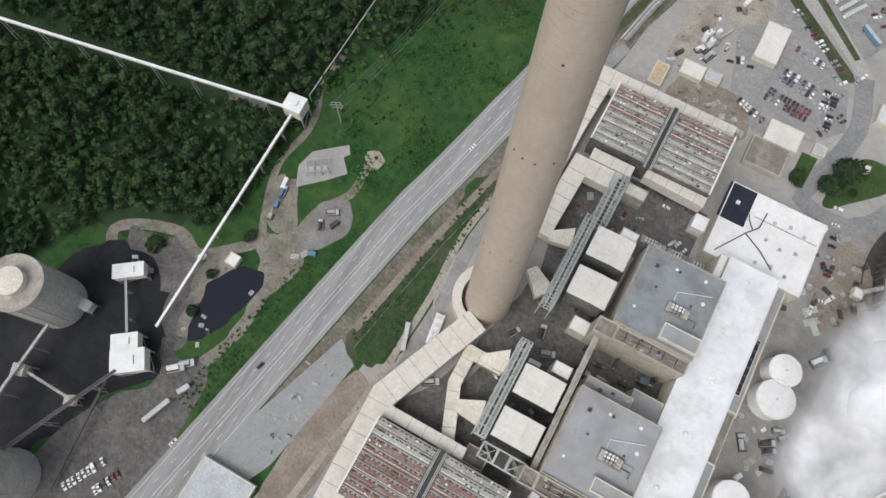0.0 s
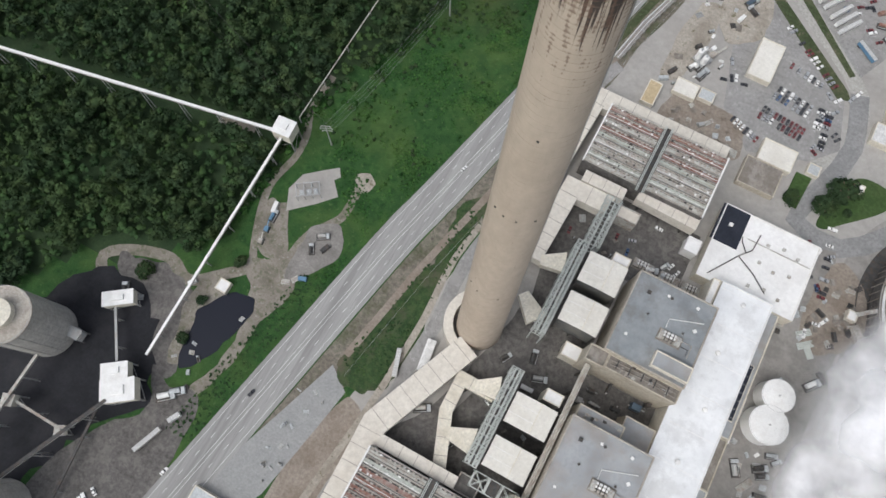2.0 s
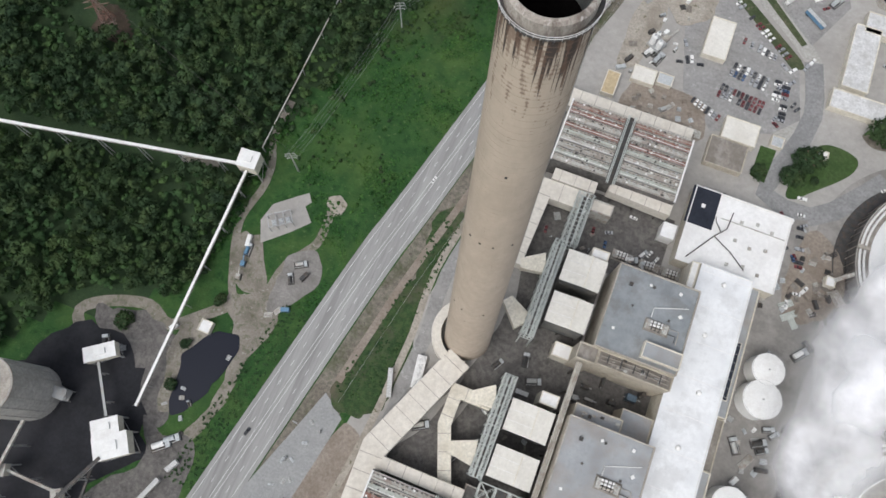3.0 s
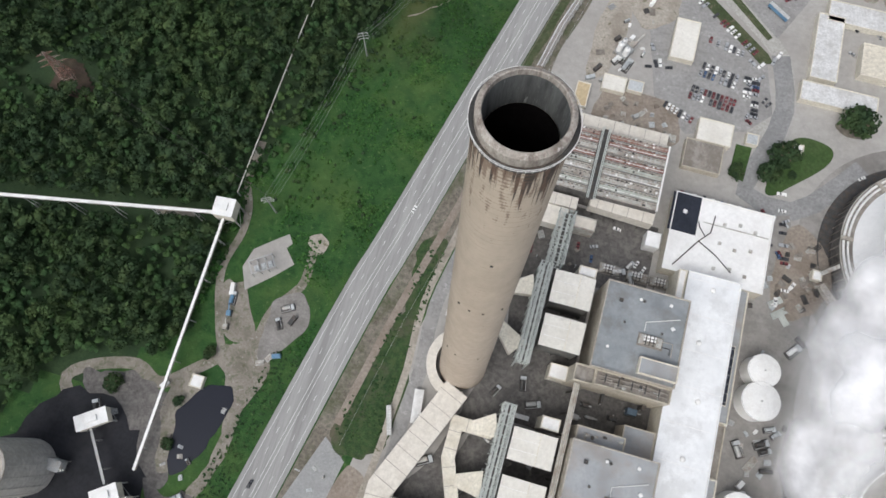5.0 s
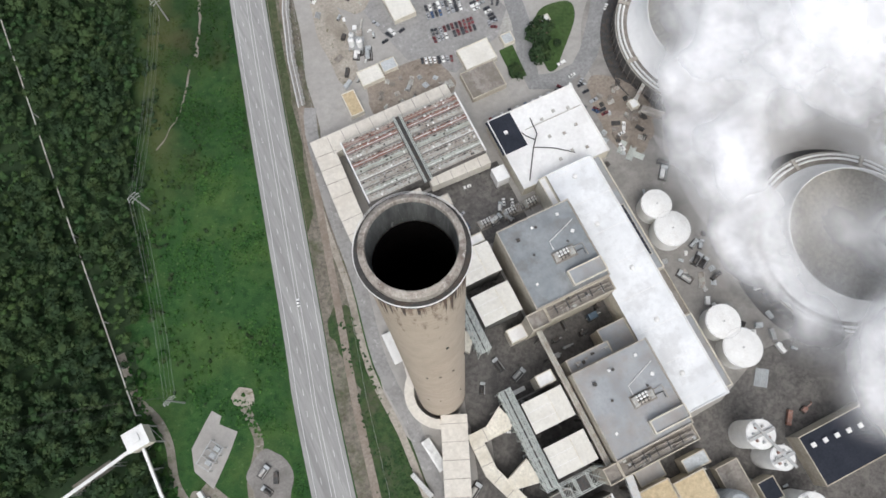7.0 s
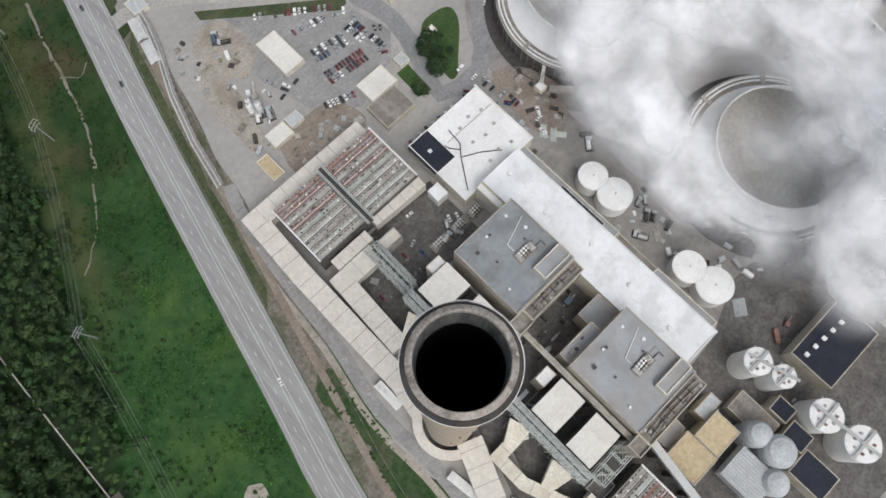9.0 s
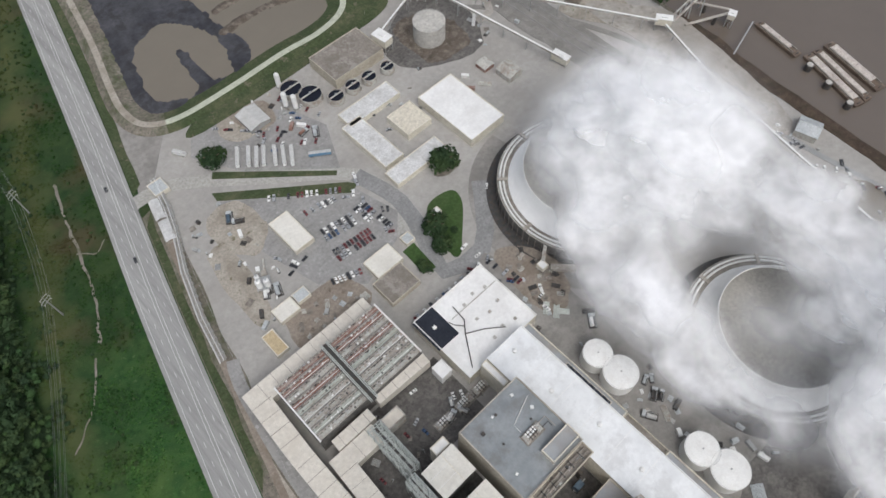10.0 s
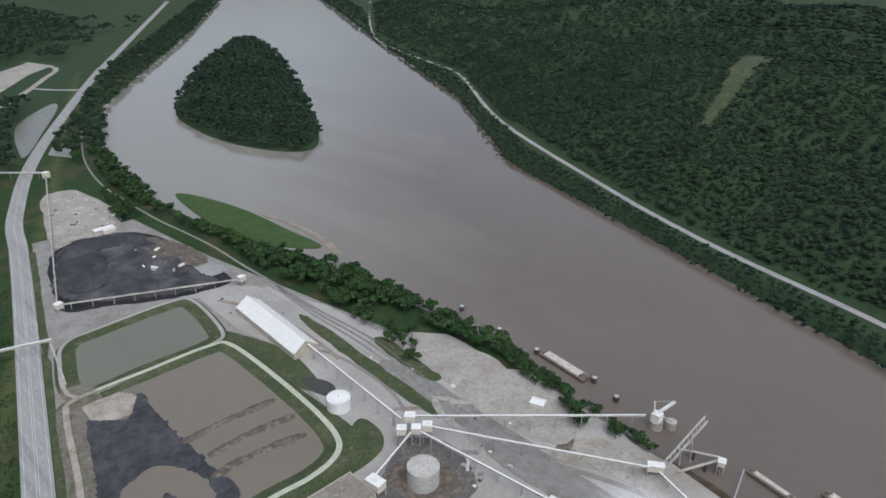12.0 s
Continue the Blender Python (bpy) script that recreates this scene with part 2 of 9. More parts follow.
M["leaf"] = surf("leaves", (0.025, 0.044, 0.024), (0.036, 0.062, 0.028), 0.035, 0.85, bump=0.0, island=0.16, stain=(0.058, 0.092, 0.034), stain_scale=0.02, stain_amount=0.75, blot=(0.068, 0.098, 0.036), blot_scale=0.085, blot_amount=0.5, spec=0.05, grit=0.3)
M["leaf_low"] = surf("undergrowth_leaves", (0.024, 0.050, 0.022), (0.044, 0.082, 0.030), 0.06, 0.85, bump=0.0, island=0.3, stain=(0.058, 0.092, 0.030), stain_scale=0.03, stain_amount=0.6, spec=0.05, grit=0.3)
# bluer and duller than the near leaves: distance haze put into the colour
M["leaf_far_hazed"] = surf("far_leaves_hazed", (0.018, 0.033, 0.022), (0.029, 0.047, 0.029), 0.012, 0.85, bump=0.0, island=0.1, stain=(0.035, 0.055, 0.029), stain_scale=0.006, stain_amount=0.5, blot=(0.016, 0.029, 0.020), blot_scale=0.02, blot_amount=0.5, spec=0.05)
M["shrub"] = surf("shrub_leaves", (0.021, 0.065, 0.018), (0.049, 0.113, 0.029), 0.3, 0.9, bump=0.0, island=0.45, stain=(0.073, 0.123, 0.033), blot=(0.015, 0.049, 0.015), blot_scale=0.11, blot_amount=0.55, stain_scale=0.022, stain_amount=0.6, spec=0.05)
M["blue"] = surf("blue_paint", (0.10, 0.20, 0.30), (0.14, 0.25, 0.36), 0.5, 0.5, bump=0.03)
M["wire"] = surf("weathered_wire", (0.30, 0.31, 0.30), (0.36, 0.37, 0.36), 0.5, 0.6, 0.3, bump=0.0)


def water(name, col, rough=0.12, wave=0.05, scale=0.25, spec=0.5):
    m = surf(name, col, tuple(c * 1.12 for c in col), 0.004, rough, bump=wave, bump_scale=scale, spec=spec, grit=0.03)
    return m


M["river"] = water("muddy_river_water", (0.124, 0.101, 0.081), 0.09, 0.03, 0.3, 0.95)
M["pond"] = water("silty_pond_water", (0.168, 0.148, 0.118), 0.2, 0.04)
M["black_pond"] = water("coal_runoff_water", (0.014, 0.016, 0.024), 0.25, 0.05, spec=0.18)
M["crown"] = surf("stained_crown_concrete", (0.29, 0.26, 0.225), (0.44, 0.405, 0.36), 0.3, 0.9, bump=0.3, stain=(0.11, 0.088, 0.075), stain_scale=0.5, stain_amount=0.75, stretch=(1, 1, 0.35), blot=(0.17, 0.13, 0.11), blot_scale=1.2, blot_amount=0.6, spots=(0.50, 0.47, 0.44), spot_scale=0.9)
M["dirt_pale"] = surf("pale_sandy_dirt", (0.30, 0.268, 0.225), (0.38, 0.35, 0.30), 0.07, 0.95, bump=0.35, stain=(0.21, 0.185, 0.15), stain_scale=0.06, stain_amount=0.8, spots=(0.16, 0.15, 0.10), spot_scale=0.2, grit=0.28)
M["sand"] = surf("pale_sand", (0.30, 0.278, 0.248), (0.375, 0.352, 0.318), 0.03, 0.95, bump=0.3, stain=(0.235, 0.215, 0.188), stain_scale=0.02, stain_amount=0.7, blot=(0.27, 0.245, 0.212), blot_scale=0.08, blot_amount=0.45, spots=(0.20, 0.18, 0.155), spot_scale=0.16, grit=0.2)
M["asphalt_pale"] = surf("broken_pale_asphalt", (0.25, 0.255, 0.25), (0.32, 0.322, 0.315), 0.08, 0.92, bump=0.2, stain=(0.19, 0.19, 0.187), stain_scale=0.08, stain_amount=0.4, blot=(0.36, 0.355, 0.345), blot_scale=0.15, blot_amount=0.3, grit=0.2)
M["coal_fines"] = surf("smooth_coal_fines", (0.020, 0.021, 0.027), (0.076, 0.076, 0.084), 0.022, 0.7, bump=0.3, bump_scale=0.3, stain=(0.085, 0.086, 0.092), stain_scale=0.025, stain_amount=0.55, blot=(0.030, 0.029, 0.030), blot_scale=0.07, blot_amount=0.7, grit=0.4)
M["duct_cream"] = surf("cream_duct_cladding", (0.60, 0.565, 0.495), (0.665, 0.63, 0.56), 0.05, 0.75, bump=0.08, stain=(0.52, 0.475, 0.40), stain_scale=0.05, stain_amount=0.55, blot=(0.47, 0.43, 0.37), blot_scale=0.13, blot_amount=0.35, spots=(0.55, 0.52, 0.46), spot_scale=0.4, grit=0.12)
M["reactor_sheet"] = surf("ivory_roof_sheet", (0.63, 0.61, 0.55), (0.69, 0.672, 0.615), 0.06, 0.7, bump=0.06, stain=(0.55, 0.525, 0.465), stain_scale=0.07, stain_amount=0.5, spots=(0.57, 0.55, 0.50), spot_scale=0.35, grit=0.1)
M["panel_green"] = surf("grey_green_panels", (0.37, 0.40, 0.355), (0.46, 0.48, 0.43), 0.12, 0.75, bump=0.2, stain=(0.28, 0.26, 0.21), stain_scale=0.13, stain_amount=0.7)
M["concrete_pale"] = surf("pale_concrete_paving", (0.33, 0.32, 0.295), (0.38, 0.37, 0.34), 0.06, 0.9, bump=0.1)
M["gravel_green"] = surf("mossy_gravel_track", (0.38, 0.40, 0.315), (0.45, 0.465, 0.375), 0.05, 0.95, bump=0.2)
M["tank_pond"] = water("dark_basin_water", (0.055, 0.058, 0.054), 0.25, 0.05, spec=0.3)
M["pond_grey"] = water("grey_pond_water", (0.148, 0.147, 0.114), 0.2, 0.05)
M["blue_dark"] = surf("dark_blue_paint", (0.06, 0.09, 0.12), (0.09, 0.13, 0.17), 0.5, 0.6, bump=0.05)
M["tan_roof"] = surf("tan_sheet_roof", (0.46, 0.37, 0.23), (0.50, 0.41, 0.265), 0.06, 0.75, bump=0.08, stain=(0.40, 0.31, 0.19), stain_scale=0.08, stain_amount=0.4)
M["pale_grey"] = surf("pale_grey_cladding", (0.40, 0.425, 0.43), (0.48, 0.50, 0.505), 0.1, 0.6, bump=0.08, stain=(0.30, 0.31, 0.31), stain_scale=0.12)
M["pale_stained"] = surf("stained_pale_concrete", (0.34, 0.31, 0.27), (0.45, 0.42, 0.37), 0.1, 0.9, bump=0.2, stain=(0.20, 0.175, 0.15), stain_scale=0.09, stain_amount=0.7)
M["cream_roof"] = surf("cream_roof_membrane", (0.56, 0.52, 0.43), (0.60, 0.56, 0.47), 0.06, 0.8, bump=0.06)
M["white_stained"] = surf("stained_white_roof", (0.50, 0.50, 0.49), (0.62, 0.62, 0.61), 0.08, 0.8, bump=0.1, stain=(0.38, 0.37, 0.35), stain_scale=0.12, stain_amount=0.7)
M["car_glass"] = surf("car_glass", (0.02, 0.022, 0.025), (0.03, 0.032, 0.036), 0.5, 0.12, bump=0.0, spec=0.5, grit=0.0)
M["tyre"] = surf("tyre_rubber", (0.02, 0.02, 0.02), (0.03, 0.03, 0.03), 2.0, 0.9, bump=0.0)
M["car_silver"] = surf("silver_car_paint", (0.38, 0.39, 0.40), (0.42, 0.43, 0.44), 0.5, 0.35, 0.4, bump=0.0)
M["car_dark"] = surf("dark_car_paint", (0.035, 0.037, 0.042), (0.05, 0.052, 0.058), 0.5, 0.3, bump=0.0)
M["car_red"] = surf("red_car_paint", (0.13, 0.03, 0.034), (0.17, 0.042, 0.045), 0.5, 0.35, bump=0.0)
M["car_maroon"] = surf("maroon_car_paint", (0.13, 0.025, 0.03), (0.16, 0.035, 0.04), 0.5, 0.35, bump=0.0)
M["car_blue"] = surf("blue_car_paint", (0.04, 0.08, 0.16), (0.055, 0.10, 0.19), 0.5, 0.35, bump=0.0)
M["trailer_roof"] = surf("grey_trailer_roof", (0.44, 0.44, 0.425), (0.52, 0.52, 0.505), 0.2, 0.6, bump=0.05, stain=(0.36, 0.355, 0.34), stain_scale=0.3)
M["barge_hull"] = surf("rusty_barge_hull", (0.10, 0.075, 0.06), (0.17, 0.13, 0.10), 0.2, 0.8, bump=0.2)
M["barge_cover"] = surf("pale_barge_covers", (0.46, 0.41, 0.375), (0.58, 0.535, 0.49), 0.12, 0.8, bump=0.15, stain=(0.30, 0.25, 0.21), stain_scale=0.15, blot=(0.33, 0.27, 0.23), blot_scale=0.4)


def soot_streaks(m):
    """Dark drips below the chimney's crown and faint casting joints round the shaft."""
    n, l = m.node_tree.nodes, m.node_tree.links
    b = n["Principled BSDF"]
    src = b.inputs["Base Color"].links[0].from_socket
    geo = n.new("ShaderNodeNewGeometry")
    sep = n.new("ShaderNodeSeparateXYZ")
    l.new(geo.outputs["Position"], sep.inputs[0])

    def rng_node(v, a, c, lo=0.0, hi=1.0):
        r = n.new("ShaderNodeMapRange")
        for nm, val in (("From Min", a), ("From Max", c), ("To Min", lo), ("To Max", hi)):
            r.inputs[nm].default_value = val
        l.new(v, r.inputs["Value"])
        return r.outputs[0]

    def op(kind, a, c):
        x = n.new("ShaderNodeMath")
        x.operation = kind
        for i, v in enumerate((a, c)):
            if isinstance(v, (int, float)):
                x.inputs[i].default_value = v
            else:
                l.new(v, x.inputs[i])
        return x.outputs[0]

    def tex(scale, stretch, detail):
        mp = n.new("ShaderNodeMapping")
        mp.inputs["Scale"].default_value = stretch
        l.new(geo.outputs["Position"], mp.inputs["Vector"])
        t = n.new("ShaderNodeTexNoise")
        t.inputs["Scale"].default_value, t.inputs["Detail"].default_value = scale, detail
        l.new(mp.outputs[0], t.inputs["Vector"])
        return t.outputs["Fac"]

    def tint(fac, col, base):
        x = n.new("ShaderNodeMix")
        x.data_type = "RGBA"
        l.new(fac, x.inputs[0])
        l.new(base, x.inputs[6])
        x.inputs[7].default_value = (*col, 1)
        return x.outputs[2]

    z = sep.outputs["Z"]
    drip = op("ADD", tex(2.1, (1, 1, 0.012), 2.5), rng_node(z, 284, 305, -0.20, 0.115))
    drip = rng_node(drip, 0.53, 0.58, 0.0, 0.95)
    col = tint(drip, (0.045, 0.034, 0.030), src)
    # blotches broken up by the casting joints
    wide = op("ADD", tex(0.9, (1, 1, 0.16), 5.0), rng_node(z, 262, 303, -0.22, 0.075))
    lift_ = op("FRACT", op("DIVIDE", z, 1.22), 0.0)
    wide = op("SUBTRACT", wide, rng_node(lift_, 0.25, 0.55, 0.0, 0.07))
    col = tint(rng_node(wide, 0.50, 0.57, 0.0, 0.68), (0.16, 0.100, 0.070), col)
    ring = op("FRACT", op("DIVIDE", z, 2.44), 0.0)
    ring = op("MULTIPLY", rng_node(ring, 0.10, 0.0, 0.0, 1.0), rng_node(op("ADD", tex(0.16, (1, 1, 1), 3.0), rng_node(z, 225, 300, -0.12, 0.10)), 0.42, 0.62, 0.03, 0.6))
    col = tint(ring, (0.22, 0.165, 0.125), col)
    l.new(col, b.inputs["Base Color"])


soot_streaks(M["stack"])


def pale_silt(m):
    """Paler, greener silt and painted sky sheen in the upstream shallows, in long streaks."""
    n, l = m.node_tree.nodes, m.node_tree.links
    b = n["Principled BSDF"]
    src = b.inputs["Base Color"].links[0].from_socket
    geo, mp, tex = n.new("ShaderNodeNewGeometry"), n.new("ShaderNodeMapping"), n.new("ShaderNodeTexNoise")
    mp.inputs["Rotation"].default_value = (0, 0, radians(28))
    mp.inputs["Scale"].default_value = (0.006, 0.0016, 1)
    tex.inputs["Scale"].default_value, tex.inputs["Detail"].default_value = 1.0, 6.0
    l.new(geo.outputs["Position"], mp.inputs["Vector"])
    l.new(mp.outputs[0], tex.inputs["Vector"])
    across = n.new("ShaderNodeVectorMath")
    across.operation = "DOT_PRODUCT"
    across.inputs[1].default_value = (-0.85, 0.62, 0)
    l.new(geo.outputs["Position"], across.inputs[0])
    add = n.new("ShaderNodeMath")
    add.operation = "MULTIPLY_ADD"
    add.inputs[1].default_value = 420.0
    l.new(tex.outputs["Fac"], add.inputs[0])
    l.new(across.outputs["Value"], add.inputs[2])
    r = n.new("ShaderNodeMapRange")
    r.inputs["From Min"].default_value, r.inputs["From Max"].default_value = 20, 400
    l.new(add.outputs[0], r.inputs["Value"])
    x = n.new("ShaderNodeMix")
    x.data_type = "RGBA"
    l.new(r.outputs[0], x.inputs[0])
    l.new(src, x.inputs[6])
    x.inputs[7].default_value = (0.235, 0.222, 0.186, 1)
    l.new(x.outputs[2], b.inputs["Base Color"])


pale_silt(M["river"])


def dry_north(m):
    """The meadow turns from lush green to rough olive and brown towards the north."""
    n, l = m.node_tree.nodes, m.node_tree.links
    b = n["Principled BSDF"]
    src = b.inputs["Base Color"].links[0].from_socket
    geo, sep = n.new("ShaderNodeNewGeometry"), n.new("ShaderNodeSeparateXYZ")
    l.new(geo.outputs["Position"], sep.inputs[0])

    def patchy(scale, detail):
        t = n.new("ShaderNodeTexNoise")
        t.inputs["Scale"].default_value, t.inputs["Detail"].default_value = scale, detail
        l.new(geo.outputs["Position"], t.inputs["Vector"])
        return t.outputs["Fac"]

    def to_range(v, a, c, hi):
        r = n.new("ShaderNodeMapRange")
        for nm, val in (("From Min", a), ("From Max", c), ("To Min", 0.0), ("To Max", hi)):
            r.inputs[nm].default_value = val
        l.new(v, r.inputs["Value"])
        return r.outputs[0]

    def toward(fac, colour, base):
        x = n.new("ShaderNodeMix")
        x.data_type = "RGBA"
        l.new(fac, x.inputs[0])
        l.new(base, x.inputs[6])
        x.inputs[7].default_value = (*colour, 1)
        return x.outputs[2]

    far = n.new("ShaderNodeMath")
    far.operation = "MULTIPLY_ADD"
    l.new(patchy(0.03, 4.0), far.inputs[0])
    far.inputs[1].default_value = 260.0
    l.new(sep.outputs["Y"], far.inputs[2])
    north_ = to_range(far.outputs[0], 290, 420, 1.0)
    col = toward(to_range(far.outputs[0], 290, 420, 0.62), (0.014, 0.026, 0.009), src)
    brown = n.new("ShaderNodeMath")
    brown.operation = "MULTIPLY"
    l.new(north_, brown.inputs[0])
    l.new(to_range(patchy(0.02, 6.0), 0.52, 0.66, 0.75), brown.inputs[1])
    col = toward(brown.outputs[0], (0.072, 0.058, 0.030), col)
    # trampled yellowish grass along the footpath
    lane = n.new("ShaderNodeVectorMath")
    lane.operation = "DOT_PRODUCT"
    lane.inputs[1].default_value = (0.94, -0.34, 0)
    l.new(geo.outputs["Position"], lane.inputs[0])
    off = n.new("ShaderNodeMath")
    off.operation = "ADD"
    off.inputs[1].default_value = 162.0
    l.new(lane.outputs["Value"], off.inputs[0])
    wide = n.new("ShaderNodeMath")
    wide.operation = "ABSOLUTE"
    l.new(off.outputs[0], wide.inputs[0])
    ragged_ = n.new("ShaderNodeMath")
    ragged_.operation = "MULTIPLY_ADD"
    ragged_.inputs[1].default_value = 34.0
    l.new(patchy(0.05, 5.0), ragged_.inputs[0])
    l.new(wide.outputs[0], ragged_.inputs[2])
    near = n.new("ShaderNodeMath")
    near.operation = "MULTIPLY"
    l.new(to_range(ragged_.outputs[0], 32, 16, 0.8), near.inputs[0])
    l.new(to_range(sep.outputs["Y"], 150, 230, 1.0), near.inputs[1])
    l.new(toward(near.outputs[0], (0.078, 0.088, 0.033), col), b.inputs["Base Color"])


for lush in ("meadow", "shrub"):
    dry_north(M[lush])


# ---------------------------------------------------------------- building helpers
def link(name, bm, mat, parent=None, label=""):
    me = bpy.data.meshes.new(name)
    bm.to_mesh(me)
    bm.free()
    me.materials.append(mat)
    ob = new(name, me)
    if parent is not None:
        ob.parent = parent
    if label:
        tagged(ob, label)
    return ob


def part(name, bm, mat, parent, label=""):
    """One mesh under a thing or a part; the mesh is in the thing's own coordinates."""
    return link(name, bm, mat, parent, label)


def thing(name, label, category, at=(0, 0, 0), turn=0.0, group=""):
    e = new(name)
    e.empty_display_size = 2.0
    e.matrix_world = pose(*at, 0, 0, turn)
    return tagged(e, label, category, group)


def raw(name, verts, faces, mat, parent=None):
    me = bpy.data.meshes.new(name)
    me.from_pydata([tuple(v) for v in verts], [], [tuple(f) for f in faces])
    me.update()
    me.materials.append(mat)
    ob = new(name, me)
    if parent is not None:
        ob.parent = parent
    return ob


def box(bm, x0, x1, y0, y1, z0, z1):
    v = [bm.verts.new(p) for p in ((x0, y0, z0), (x1, y0, z0), (x1, y1, z0), (x0, y1, z0), (x0, y0, z1), (x1, y0, z1), (x1, y1, z1), (x0, y1, z1))]
    for f in ((3, 2, 1, 0), (4, 5, 6, 7), (0, 1, 5, 4), (1, 2, 6, 5), (2, 3, 7, 6), (3, 0, 4, 7)):
        bm.faces.new([v[i] for i in f])
    return bm


def B(*dims):
    return box(bmesh.new(), *dims)


def beam(bm, p, q, w, h=None):
    """A square bar from p to q."""
    p, q = Vector(p), Vector(q)
    d = (q - p).normalized()
    side = d.cross(Vector((0, 0, 1)))
    side = side.normalized() if side.length > 1e-4 else Vector((1, 0, 0))
    up = side.cross(d)
    a, c = side * (w / 2), up * ((h or w) / 2)
    v = [bm.verts.new(o + s) for o in (p, q) for s in (-a - c, a - c, a + c, -a + c)]
    for f in ((3, 2, 1, 0), (4, 5, 6, 7), (0, 1, 5, 4), (1, 2, 6, 5), (2, 3, 7, 6), (3, 0, 4, 7)):
        bm.faces.new([v[i] for i in f])
    return bm


def lathe(bm, profile, n=48, cx=0.0, cy=0.0, close=False):
    """A profile of (r, z) turned round a vertical axis."""
    rings = []
    for r, z in profile:
        rings.append([bm.verts.new((cx + r * math.cos(2 * math.pi * k / n), cy + r * math.sin(2 * math.pi * k / n), z)) for k in range(n)] if r > 1e-6 else [bm.verts.new((cx, cy, z))])
    pairs = list(zip(rings, rings[1:])) + ([(rings[-1], rings[0])] if close else [])
    for a, b in pairs:
        for k in range(n):
            j = (k + 1) % n
            if len(a) > 1 and len(b) > 1:
                bm.faces.new((a[k], a[j], b[j], b[k]))
            elif len(a) > 1:
                bm.faces.new((a[k], a[j], b[0]))
            elif len(b) > 1:
                bm.faces.new((a[0], b[j], b[k]))
    bmesh.ops.recalc_face_normals(bm, faces=bm.faces)
    return bm


def pipe(bm, pts, r, n=8):
    """A round pipe through points."""
    pts = [Vector(p) for p in pts]
    rings = []
    for i, p in enumerate(pts):
        d = (pts[min(i + 1, len(pts) - 1)] - pts[max(i - 1, 0)]).normalized()
        s = d.cross(Vector((0, 0, 1)))
        s = s.normalized() if s.length > 1e-3 else Vector((1, 0, 0))
        u = s.cross(d)
        rings.append([bm.verts.new(p + (s * math.cos(2 * math.pi * k / n) + u * math.sin(2 * math.pi * k / n)) * r) for k in range(n)])
    for a, b in zip(rings, rings[1:]):
        for k in range(n):
            bm.faces.new((a[k], a[(k + 1) % n], b[(k + 1) % n], b[k]))
    bm.faces.new(rings[0][::-1])
    bm.faces.new(rings[-1])
    return bm


def prism(bm, pts, z0, z1):
    """A flat outline pulled up from z0 to z1."""
    lo, hi = [bm.verts.new((x, y, z0)) for x, y in pts], [bm.verts.new((x, y, z1)) for x, y in pts]
    bm.faces.new(lo[::-1])
    bm.faces.new(hi)
    for i in range(len(pts)):
        j = (i + 1) % len(pts)
        bm.faces.new((lo[i], lo[j], hi[j], hi[i]))
    bmesh.ops.recalc_face_normals(bm, faces=bm.faces)
    return bm


def along(line, y):
    """x on a line of (x, y) rows in rising y, run on straight past its ends."""
    ys = [p[1] for p in line]
    k = min(max(int(np.searchsorted(ys, y)), 1), len(line) - 1)
    (xa, ya), (xb, yb) = line[k - 1], line[k]
    return xa + (xb - xa) * (y - ya) / (yb - ya)


def rounded(pts, steps=6):
    """A closed outline made smooth through its points."""
    out, n = [], len(pts)
    for i in range(n):
        p0, p1, p2, p3 = (np.array(pts[(i + k) % n], float) for k in (-1, 0, 1, 2))
        for s in range(steps):
            t = s / steps
            out.append(tuple(0.5 * (2 * p1 + (p2 - p0) * t + (2 * p0 - 5 * p1 + 4 * p2 - p3) * t * t + (3 * p1 - p0 - 3 * p2 + p3) * t ** 3)))
    return out


def ragged(pts, size, steps=10, seed=0):
    """An outline with uneven, natural edges."""
    out = []
    for x, y in rounded(pts, steps):
        v = Vector((x * 0.13 + seed, y * 0.13, seed * 1.7))
        out.append((x + size * noise.noise(v), y + size * noise.noise(v + Vector((9, 4, 2)))))
    return out


def inside(x, y, pts):
    hit = False
    for (xa, ya), (xb, yb) in zip(pts, pts[1:] + pts[:1]):
        if (ya > y) != (yb > y) and x < xa + (xb - xa) * (y - ya) / (yb - ya):
            hit = not hit
    return hit


LEVELS = set()


def own_level(z):
    """A height that no other ground sheet has."""
    while any(abs(z - u) < 0.0045 for u in LEVELS):
        z += 0.005
    LEVELS.add(z)
    return z


def patch(name, pts, z, mat, label, category="", drop=0.6):
    """A thin sheet of ground cover, its edge running down into the ground."""
    z = own_level(z)
    bm = bmesh.new()
    prism(bm, pts, z - drop, z)
    bmesh.ops.triangulate(bm, faces=[f for f in bm.faces if len(f.verts) > 4])
    ob = link(name, bm, mat)
    return tagged(ob, label, category or name, kind="structure")


def strip(name, line, half, z, mat, label, category, kind="structure", drop=0.4):
    """A road-like strip along a line of (x, y) rows, half metres to either side."""
    z = own_level(z)
    p = np.array(line, float)
    d = np.gradient(p, axis=0)
    d /= np.linalg.norm(d, axis=1)[:, None]
    nrm = np.c_[d[:, 1], -d[:, 0]]
    vs, fs = [], []
    for i in range(len(p)):
        a, b = p[i] - nrm[i] * half, p[i] + nrm[i] * half
        vs += [(*a, z - drop), (*a, z), (*b, z), (*b, z - drop)]
        if i:
            o = 4 * (i - 1)
            fs += [(o + k, o + k + 1, o + k + 5, o + k + 4) for k in range(3)]
    return tagged(raw(name, vs, fs, mat), label, category, kind=kind)


